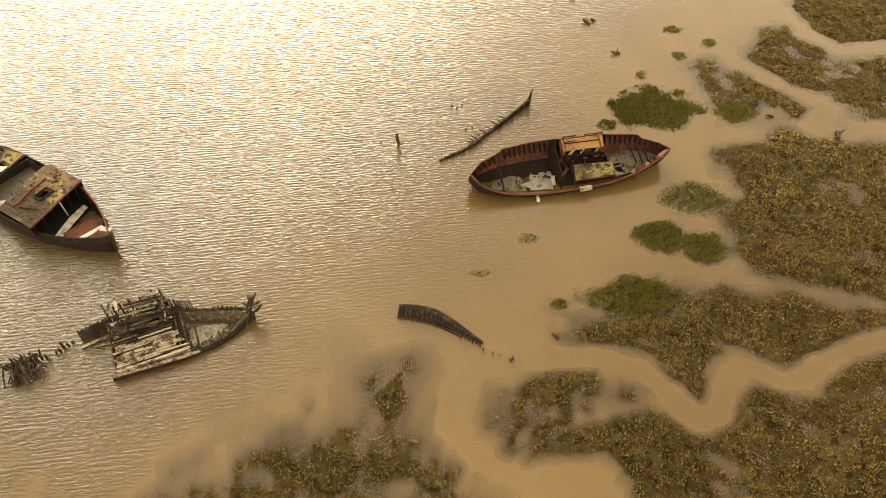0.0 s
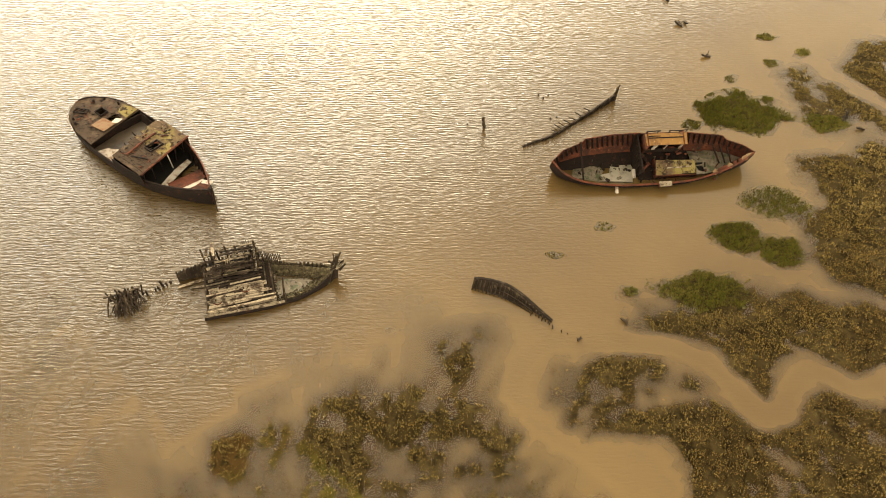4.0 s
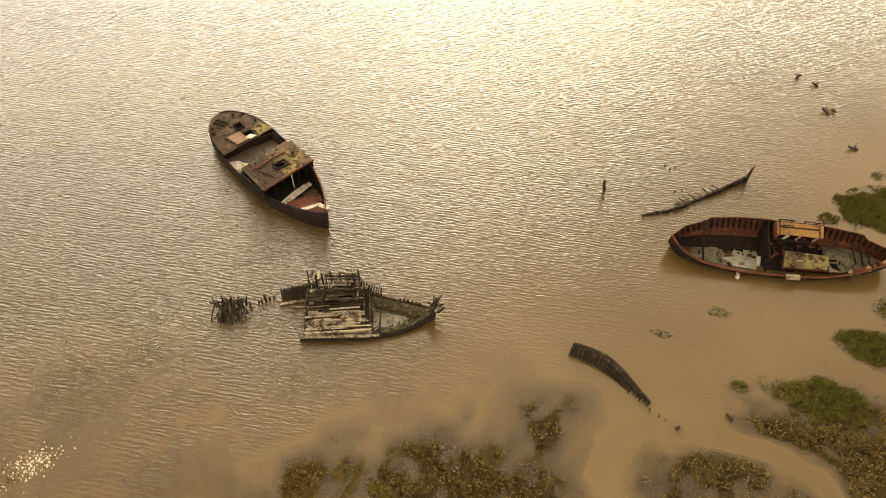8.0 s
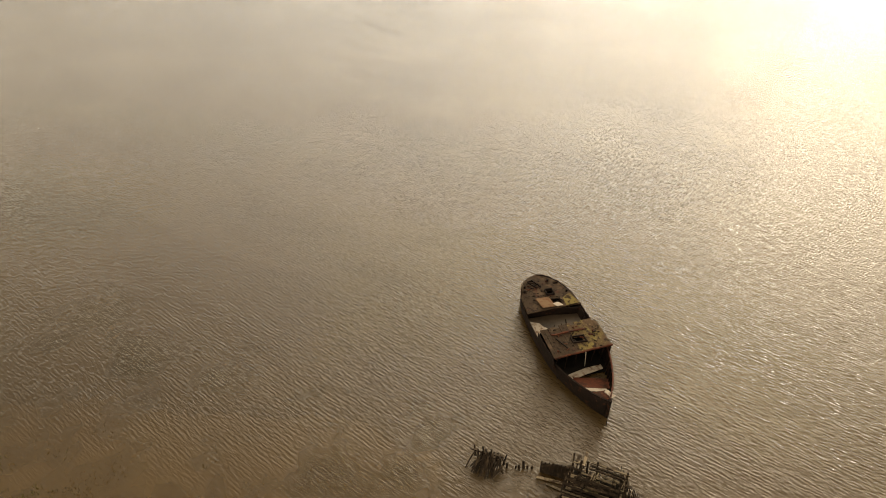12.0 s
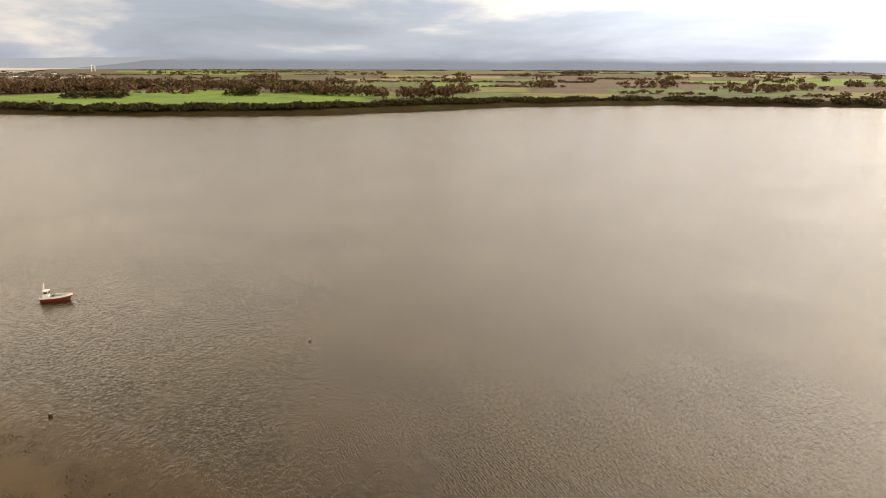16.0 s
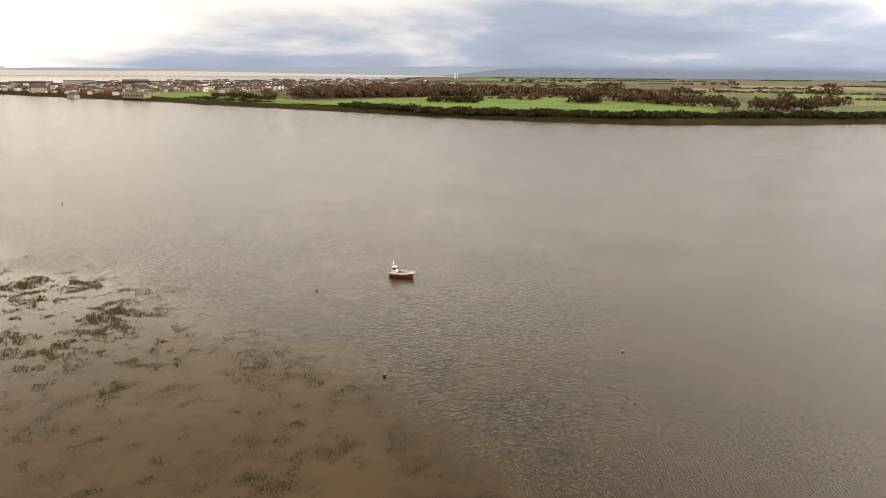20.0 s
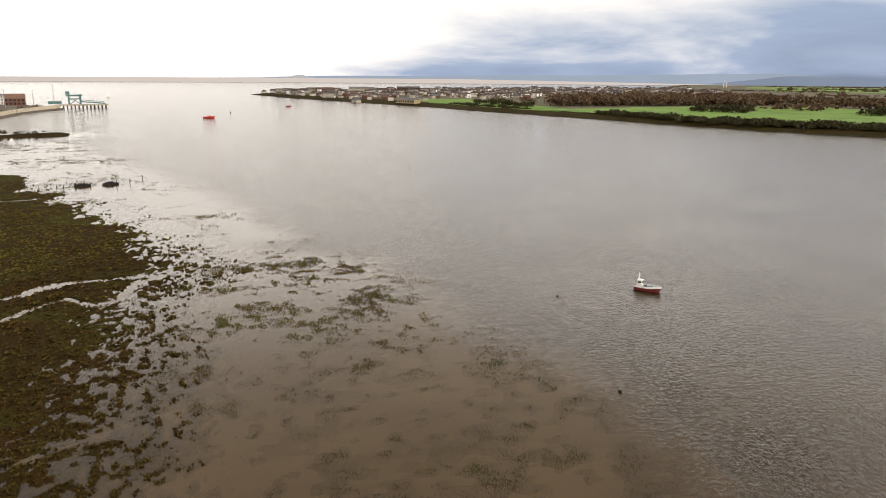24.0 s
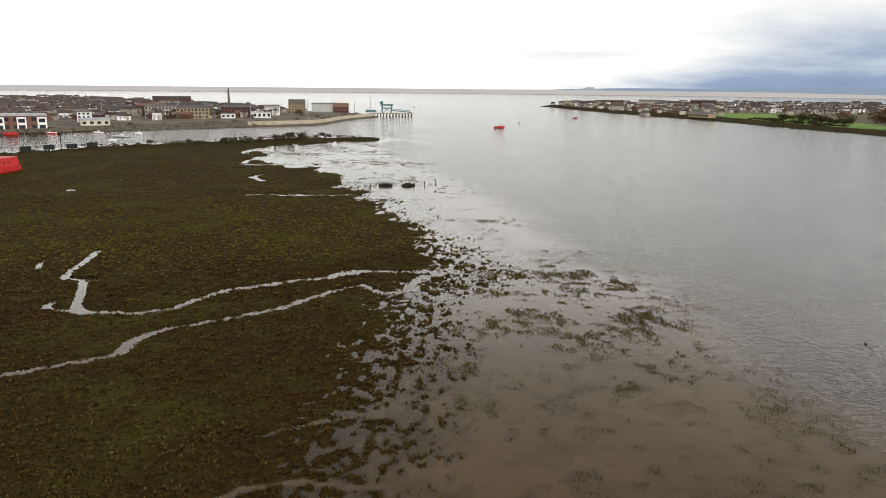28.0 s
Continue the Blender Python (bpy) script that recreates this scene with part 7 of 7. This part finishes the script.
backdrop("backdrop", [(10.15, -0.25), (10.25, -0.10), (10.55, -0.08), (10.6, -0.17), (10.85, -0.17), (10.9, -0.02), (11.1, 0.0), (11.15, 0.05), (11.75, 0.05), (11.8, -0.1), (12.4, -0.12), (12.6, -0.25)], -2, 4938, glow("far_halls", (0.55, 0.60, 0.65)), "pale industrial blocks far across the bay")

# ---- buildings ----
M["brick"] = material("red_brick", (0.115, 0.052, 0.036), 0.85, spots=[((0.065, 0.035, 0.027), 0.6, 0.5, 0.65, 5)], obj=0.3)
M["render"] = material("cream_render", (0.46, 0.41, 0.33), 0.85, spots=[((0.38, 0.33, 0.27), 0.4, 0.52, 0.7, 5)], obj=0.28)
M["sandstone"] = material("buff_stone", (0.33, 0.25, 0.15), 0.85, spots=[((0.22, 0.16, 0.10), 0.5, 0.5, 0.68, 5)], obj=0.2)
M["slate"] = material("slate_roof", (0.085, 0.080, 0.082), 0.75, spots=[((0.13, 0.10, 0.09), 0.5, 0.52, 0.68, 4)], obj=0.35)
M["tile"] = material("brown_tile_roof", (0.135, 0.075, 0.052), 0.85, spots=[((0.09, 0.055, 0.042), 0.5, 0.52, 0.68, 4)], obj=0.35)
M["sheetroof"] = material("grey_sheet_roof", (0.30, 0.31, 0.32), 0.6, spots=[((0.22, 0.22, 0.22), 0.2, 0.5, 0.65, 4)])
M["concrete"] = material("sea_wall_concrete", (0.36, 0.31, 0.23), 0.9, spots=[((0.22, 0.18, 0.13), 0.15, 0.5, 0.66, 5)])
M["rubble"] = material("foreshore_stone", (0.105, 0.088, 0.066), 0.95, spots=[((0.05, 0.045, 0.035), 0.3, 0.5, 0.62, 5)])


def house(w, d, h, roof_h, wall, roof, windows=True, hip=0.0):
    """A house at the origin: walls, gabled or hipped roof, chimneys, windows."""
    t = thing("house", Matrix(), "rendered house with a pitched roof by the shore", "house", "houses")
    part("wall", box((0, 0, h / 2), (w, d, h)), wall, t)
    bm = bmesh.new()
    e = 0.4
    x, y = w / 2 + e, d / 2 + e
    vs = [bm.verts.new(p) for p in ((-x, -y, h), (x, -y, h), (x, y, h), (-x, y, h), (-x + hip, 0, h + roof_h), (x - hip, 0, h + roof_h))]
    for f in ((0, 1, 5, 4), (2, 3, 4, 5), (1, 2, 5), (3, 0, 4), (3, 2, 1, 0)):
        bm.faces.new([vs[i] for i in f])
    part("roof", bm, roof, t)
    part("chimney", box((w * 0.32, 0.3, h + roof_h), (0.9, 0.7, 1.8)), M["brick"], t)
    if windows:
        for i in range(max(2, int(w / 3.2))):
            xx = -w / 2 + (i + 0.5) * w / max(2, int(w / 3.2))
            for z in ([1.5, 4.2] if h > 4.4 else [1.5]):
                for s in (-1, 1):
                    part("window", box((xx, s * (d / 2 + 0.02), z), (1.3, 0.08, 1.3)), M["glass"], t)
    return t


def build_villages():
    g = random.Random(5)
    protos = [house(9, 7, 5.2, 2.6, M["render"], M["slate"], False), house(14, 8, 5.4, 2.8, M["brick"], M["tile"], False), house(8, 7, 3.0, 2.4, M["render"], M["tile"], False), house(18, 8, 5.6, 2.6, M["render"], M["slate"], False), house(10, 8, 5.2, 3.0, M["brick"], M["slate"], False, 2.5)]
    labels = ["cream rendered house with a slate roof", "red brick terrace with a brown tiled roof", "low cream bungalow with a brown tiled roof", "long pale terrace with a slate roof", "brick house with a hipped slate roof"]
    for p, s in zip(protos, labels):
        tagged(p, s)
    spots = []
    for i in range(900):
        s, rr = radians(g.uniform(7.5, 43)), g.uniform(1180, 2450)
        spots.append((rr * math.sin(s), rr * math.cos(s)))
    xs, ys = np.array([p[0] for p in spots]), np.array([p[1] for p in spots])
    sd = signed(xs, ys, EAST)
    ok = (sd > 16) & ~((xs < 575) & (ys < 1240)) & ~((xs > 540) & (ys < 1180))
    east = [(x, y, 0) for x, y, k in zip(xs, ys, ok) if k][:135]
    # the front row along the promenade
    for p in resample([(300, 1520, 0), (345, 1330, 0), (378, 1200, 0), (425, 1140, 0)], 12):
        east.append((p.x + g.uniform(8, 22), p.y, 1))
    spots = []
    for i in range(1100):
        s, rr = radians(g.uniform(-37, -7.5)), g.uniform(770, 1800)
        spots.append((rr * math.sin(s), rr * math.cos(s)))
    xs, ys = np.array([p[0] for p in spots]), np.array([p[1] for p in spots])
    sd = signed(xs, ys, TOWN)
    ok = (sd > 105)
    west = [(x, y, 0) for x, y, k in zip(xs, ys, ok) if k][:150]
    used = set()
    for x, y, front in east + west:
        i = g.choice([0, 0, 1, 2, 3, 4]) if x > 0 else g.choice([0, 1, 1, 3, 4, 4])
        z = float(ground_height(np.array([x]), np.array([y]))[0]) - 0.1
        m = pose(x, y, z, 0, 0, g.choice([0, 90]) + g.uniform(-25, 25))
        if i not in used:
            used.add(i)
            protos[i].matrix_world = m
        else:
            copy_thing(protos[i], m)


build_villages()


M["far_walls"] = grass_material("mixed_house_walls", [(0.05, 0.034, 0.028), (0.60, 0.56, 0.50), (0.10, 0.060, 0.045), (0.40, 0.35, 0.29), (0.06, 0.05, 0.045), (0.85, 0.82, 0.78), (0.20, 0.16, 0.13), (0.9, 0.88, 0.85)])
M["far_roofs"] = grass_material("mixed_house_roofs", [(0.035, 0.034, 0.037), (0.075, 0.050, 0.040), (0.07, 0.068, 0.072), (0.10, 0.066, 0.050), (0.045, 0.042, 0.042), (0.15, 0.145, 0.14)])


def far_streets(n, az0, az1, r0, r1, land, margin, label, seed, skip=None):
    """Rows of small far houses too many to count, walls and gabled roofs."""
    g = np.random.default_rng(seed)
    s, rr = np.radians(g.uniform(az0, az1, n)), np.sqrt(g.uniform(r0 * r0, r1 * r1, n))
    x, y = rr * np.sin(s), rr * np.cos(s)
    ok = signed(x, y, land) > margin
    if skip:
        ok &= ~skip(x, y)
    x, y = x[ok], y[ok]
    z = ground_height(x, y) - 0.2
    V, F, I = [], [], []
    for i in range(len(x)):
        w, d, h, t = g.uniform(5, 14), g.uniform(3.5, 5), g.uniform(4, 9.5), g.uniform(2.2, 3.8)
        a = g.choice([0.25, 0.25 + np.pi / 2]) + g.normal(0, 0.15)
        ca, sa = np.cos(a), np.sin(a)
        p = [(-w, -d, 0), (w, -d, 0), (w, d, 0), (-w, d, 0), (-w, -d, h), (w, -d, h), (w, d, h), (-w, d, h)]
        e = 0.4
        p += [(-w - e, -d - e, h + .02), (w + e, -d - e, h + .02), (w + e, d + e, h + .02), (-w - e, d + e, h + .02), (-w - e, -0.01, h + t), (w + e, -0.01, h + t), (w + e, 0.01, h + t), (-w - e, 0.01, h + t)]
        b = len(V)
        V += [(x[i] + u * ca - v * sa, y[i] + u * sa + v * ca, z[i] + k) for u, v, k in p]
        for f, m in (((0, 1, 5, 4), 0), ((1, 2, 6, 5), 0), ((2, 3, 7, 6), 0), ((3, 0, 4, 7), 0), ((8, 9, 13, 12), 1), ((10, 11, 15, 14), 1), ((9, 10, 14, 13), 1), ((11, 8, 12, 15), 1)):
            F.append([b + k for k in f])
            I.append(m)
    v = np.array(V)
    me = sheet("far_houses", v[:, 0], v[:, 1], v[:, 2], np.array(F), [M["far_walls"], M["far_roofs"]], np.array(I), False)
    tagged(new("far_houses", me), label, "houses", kind="stuff")


far_streets(1500, -40, -7, 860, 2000, TOWN, 95, "packed brick and rendered houses of the port town", 41)
far_streets(520, 6, 44, 1180, 2600, EAST, 30, "rows of village houses along the far point", 42, lambda x, y: ((x < 575) & (y < 1260)) | ((x > 540) & (y < 1250)))


def block(name, x, y, ang, w, d, h, wall, roof, label, storeys=3, bays=8, roof_h=0.8, gable=False, panels=None):
    z = float(ground_height(np.array([float(x)]), np.array([float(y)]))[0]) - 0.1
    t = thing(name, pose(x, y, z, 0, 0, ang), label, "building", "waterfront buildings")
    part("wall", box((0, 0, h / 2), (w, d, h)), wall, t)
    if gable:
        bm = bmesh.new()
        vs = [bm.verts.new(p) for p in ((-w / 2 - .4, -d / 2 - .4, h), (w / 2 + .4, -d / 2 - .4, h), (w / 2 + .4, d / 2 + .4, h), (-w / 2 - .4, d / 2 + .4, h), (-w / 2, 0, h + roof_h), (w / 2, 0, h + roof_h))]
        for f in ((0, 1, 5, 4), (2, 3, 4, 5), (1, 2, 5), (3, 0, 4), (3, 2, 1, 0)):
            bm.faces.new([vs[i] for i in f])
        part("roof", bm, roof, t)
    else:
        part("roof", box((0, 0, h + roof_h / 2), (w + 0.8, d + 0.8, roof_h), None, 0.1), roof, t)
    for s in range(storeys):
        zz = h * (s + 0.55) / storeys
        for i in range(bays):
            xx = -w / 2 + (i + 0.5) * w / bays
            part("window", box((xx, -d / 2 - 0.03, zz), (w / bays * 0.5, 0.1, h / storeys * 0.5)), M["glass"], t)
    if panels:
        for px in panels:
            pn = part("white_panel", box((px, -d / 2 - 0.25, h * 0.47), (7.5, 0.4, h * 0.9), None, 0.05), M["white"], t, "white framed window bay")
            for zz in (h * 0.25, h * 0.68):
                part("window", box((px, -d / 2 - 0.5, zz), (5, 0.12, h * 0.26)), M["glass"], pn)
    return t


block("office_building", -384, 640, 36, 42, 24, 13, M["brick"], M["sheetroof"], "red brick quayside offices with white window bays and a grey roof", 2, 6, 1.6, False, (-16, 1, 17))
block("warehouse", -430, 640, 36, 50, 40, 11, M["render"], M["sheetroof"], "large pale warehouse with a grey sheet roof", 1, 5, 3.5, True)
block("warehouse", -345, 700, 30, 26, 16, 5, M["render"], M["sheetroof"], "low pale shed with a shallow sheet roof", 1, 4, 2.5, True)
block("villa", -381, 752, 20, 13, 10, 10, M["white"], M["slate"], "white gabled house near the quay", 3, 3, 3.5, True)
block("hotel", -340, 868, 18, 46, 16, 13, M["render"], M["slate"], "pale three-storey terrace with a slate roof", 3, 12, 1.6)
block("hotel", -300, 850, 14, 36, 16, 12, M["sandstone"], M["slate"], "buff stone office block with a hipped roof", 3, 9, 3.5, True)
block("brick_terrace", -262, 905, 10, 40, 14, 12, M["brick"], M["slate"], "dark red brick terrace by the dock road", 3, 10, 3, True)
block("brick_terrace", -372, 905, 15, 34, 14, 13, M["brick"], M["tile"], "brick terrace behind the quay", 3, 9, 3, True)
block("white_shed", -226, 880, 15, 22, 10, 7, M["white"], M["sheetroof"], "white flat-roofed shed near the sea wall", 1, 4, 0.6)
block("white_shed", -262, 862, 14, 16, 9, 5, M["white"], M["sheetroof"], "white flat-roofed shed near the sea wall", 1, 3, 0.6)
block("stone_hall", -215, 1040, 10, 24, 16, 15, M["sandstone"], M["slate"], "tall buff stone building with a gabled slate roof", 4, 6, 5, True)
block("white_block", -238, 985, 10, 20, 12, 11, M["white"], M["slate"], "white rendered building beside the stone hall", 3, 6, 2.5, True)
block("white_block", -190, 1120, 6, 36, 12, 12, M["white"], M["slate"], "long white rendered terrace", 3, 9, 2, True)
block("brick_hall", -158, 1085, 6, 24, 16, 9, M["brick"], M["tile"], "brick hall with steep brown gables", 2, 5, 6, True)
block("big_hotel", -580, 1520, 20, 76, 24, 12, M["brick"], M["slate"], "large dark brick hotel above the town roofs", 5, 18, 3)
block("apartments", 300, 1660, -10, 42, 16, 11, M["render"], M["slate"], "pale modern apartment block on the point", 4, 12, 1.2)
block("apartments", 418, 1765, -14, 44, 16, 10, M["brick"], M["tile"], "brick apartment block on the point", 4, 12, 3, True)
block("apartments", 520, 1790, -16, 66, 16, 11, M["render"], M["slate"], "long white apartment block with a dark roof", 3, 16, 3, True)
block("apartments", 655, 1810, -18, 62, 16, 12, M["brick"], M["slate"], "brick apartment block with a dark roof", 3, 14, 3, True)
block("cafe_house", 335, 1190, -70, 16, 10, 5, M["render"], M["slate"], "cream gabled waterside house on the front", 2, 4, 5, True)
block("boat_house", 392, 1085, -68, 44, 14, 6, M["sandstone"], M["slate"], "low stone boathouses at the water's edge", 1, 8, 2.5, True)


def tower(name, x, y, z, h, r, mat, label, cap):
    t = thing(name, pose(x, y, z), label, "tower", "towers")
    part("shaft", tube((0, 0, -1), (0, 0, h), r, r * 0.7, 14), mat, t)
    part("gallery", tube((0, 0, h), (0, 0, h + 0.8), r * 1.15, r * 1.15, 14), mat, t)
    part("lantern", tube((0, 0, h + 0.8), (0, 0, h + cap), r * 0.55, r * 0.5, 10), M["glass"], t)
    part("cap", tube((0, 0, h + cap), (0, 0, h + cap * 1.5), r * 0.62, 0.1, 10), mat, t)


tower("lighthouse", -462, 1530, 5, 27, 2.5, M["rubble"], "tall dark stone lighthouse among the roofs", 3.5)
t = thing("twin_mast", pose(2614, 2698, 4), "white twin water tower on the skyline", "tower", "towers")
part("leg", tube((-9, 0, 0), (-9, 0, 26), 3, 2.4, 10), M["white"], t)
part("leg", tube((10, 0, 0), (10, 0, 28), 2.4, 2, 10), M["white"], t)
part("tank", tube((-9, 0, 24), (-9, 0, 29), 4.4, 4.4, 12), M["white"], t)


# sea wall and the foreshore below it
def sea_wall():
    t = thing("sea_wall", Matrix(), "long pale concrete sea wall along the town's river edge", "sea wall")
    line = [(-332, 672), (-300, 700), (-232, 757), (-160, 812), (-144, 850), (-136, 925), (-118, 1000), (-104, 1052)]
    pts = resample([(x, y, 0) for x, y in line], 26)
    for p, q in zip(pts, pts[1:]):
        if p.x < -225:
            part("bank_stone", beam((p.x, p.y, 2.3), (q.x, q.y, 2.3), 2.4, 4.0), M["rubble"], t)
        else:
            part("wall_panel", beam((p.x, p.y, 3.2), (q.x, q.y, 3.2), 1.4, 4.4), M["concrete"], t)
    for k, (p, q) in enumerate(zip(pts, pts[1:])):
        part("toe_stone", beam((p.x + 3.5, p.y - 3.5, 0.4), (q.x + 3.5, q.y - 3.5, 0.4), 7, 1.8), M["rubble"], t)
    s = [(-420, 600), (-389, 622), (-356, 645), (-332, 672)]
    for p, q in zip(s, s[1:]):
        part("quay_face", beam((*p, 1.8), (*q, 1.8), 3.0, 4.6), M["rubble"], t)
    return t


sea_wall()
for x, y, h in ((-300, 735, 17), (-268, 790, 9), (-218, 800, 22), (-165, 860, 24), (-150, 905, 8), (-158, 1010, 22), (-128, 1015, 20), (-110, 1060, 26), (-320, 855, 25), (-395, 820, 20)):
    t = thing("lamp_mast", pose(x, y, 4), "slender grey lighting mast on the waterfront", "lamp post", "masts")
    part("pole", tube((0, 0, -0.5), (0, 0, h), 0.35, 0.22, 6), M["steel"], t)
    part("lamp_head", box((0, 0, h), (1.6, 0.6, 0.4)), M["steel"], t)


def ferry_berth():
    t = thing("ferry_berth", pose(-92, 1076, 0, 0, 0, 8), "disused teal steel ferry berth on timber piles", "pier")
    part("deck", box((14, 0, 4.2), (62, 14, 1.4)), M["concrete"], t)
    for i in range(13):
        for s in (-1, 1):
            part("pile", tube((-14 + i * 4.7, s * 5.5, -2), (-14 + i * 4.7, s * 5.5, 3.6), 0.6, 0.6, 8), M["rubble"], t)
    for x in (-2, 12):
        for s in (-1, 1):
            part("tower_leg", box((x, s * 4, 11), (1.6, 1.6, 14)), M["teal"], t)
    part("cross_head", box((5, 0, 16.6), (19, 10, 2.2)), M["teal"], t)
    part("cross_head", box((5, 0, 12.0), (16, 9, 1.2)), M["teal"], t)
    part("control_cabin", box((-3, 0, 20), (5, 5, 4), None, 0.2), M["teal"], t)
    part("tower_brace", beam((-2, -4, 5), (12, -4, 15), 0.8), M["teal"], t)
    part("tower_brace", beam((12, -4, 5), (-2, -4, 15), 0.8), M["teal"], t)
    part("linkspan", box((27, 0, 7.2), (30, 8, 1.2), Euler((0, 0.09, 0)).to_matrix()), M["teal"], t)
    for i in range(7):
        part("linkspan_post", box((14 + i * 4.3, -4, 9.0 - i * 0.4), (0.5, 0.4, 3.2)), M["teal"], t)
    part("linkspan_rail", beam((13, -4, 10.8), (41, -4, 8.2), 0.6), M["teal"], t)
    part("lattice_ramp", box((-19, 0, 7.5), (16, 6, 3.5), None, 0.2), M["teal"], t)


ferry_berth()
for x, y in ((-271, 455), (-263, 468), (-253, 478), (-246, 492)):
    t = thing("berth_dolphin", pose(x, y, 0, 0, 0, 35), "dark piled mooring dolphin with a mast and walkway", "dolphin", "dolphins")
    part("cap", box((0, 0, 2.7), (6.5, 4.5, 2.8), None, 0.15), M["black"], t)
    for dx in (-2, 0, 2):
        for dy in (-1.4, 1.4):
            part("pile", tube((dx, dy, -2), (dx, dy, 3), 0.35, 0.35, 8), M["black"], t)
    part("mast", tube((0.6, 0, 3.8), (0.6, 0, 13), 0.14, 0.1, 6), M["steel"], t)
    part("walkway", box((-7, 0, 4.2), (10, 0.9, 0.3)), M["steel"], t)
t = thing("channel_beacon", pose(-283, 520, 0), "dark beacon post with a topmark in the channel", "beacon")
part("post", tube((0, 0, -2), (0, 0, 7), 0.4, 0.4, 8), M["black"], t)
part("topmark", box((0, 0, 7.5), (2.4, 2.4, 1.8), None, 0.1), M["black"], t)


def red_plant():
    t = thing("red_vessel", pose(-221, 329, 0.2, 0, 0, 84), "bright red steel vessel laid up on the marsh edge", "vessel")
    _, pts = hull("hull", 27, 10, 3.2, M["red"], t, 0.3)
    part("deckhouse", box((14, 0, 5.6), (20, 8.4, 4.8), None, 0.2), M["red"], t)
    part("aft_house", box((23, 0, 4.6), (5, 7.0, 2.6), None, 0.2), M["red"], t)
    part("upper_house", box((9, 0, 8.6), (5, 5, 1.4), None, 0.2), M["red"], t)
    part("deck", plate([(x, b * 0.95) for x, b, z in pts] + [(x, -b * 0.95) for x, b, z in reversed(pts[1:])], 3.5, 0.1, (), 2.0), M["maroon"], t)
    for i in range(4):
        part("window", box((8 + i * 3, 4.23, 5.6), (1.0, 0.1, 0.7)), M["glass"], t)
        part("window", box((8 + i * 3, -4.23, 5.6), (1.0, 0.1, 0.7)), M["glass"], t)
    bm = bmesh.new()
    bmesh.ops.create_uvsphere(bm, u_segments=12, v_segments=8, radius=0.7, matrix=Matrix.Translation((9, 0, 9.9)))
    part("radome", bm, M["white"], t, "white radar dome", True)
    part("mast", tube((14, 0, 7.5), (14, 0, 13), 0.2, 0.12, 6), M["steel"], t)


red_plant()
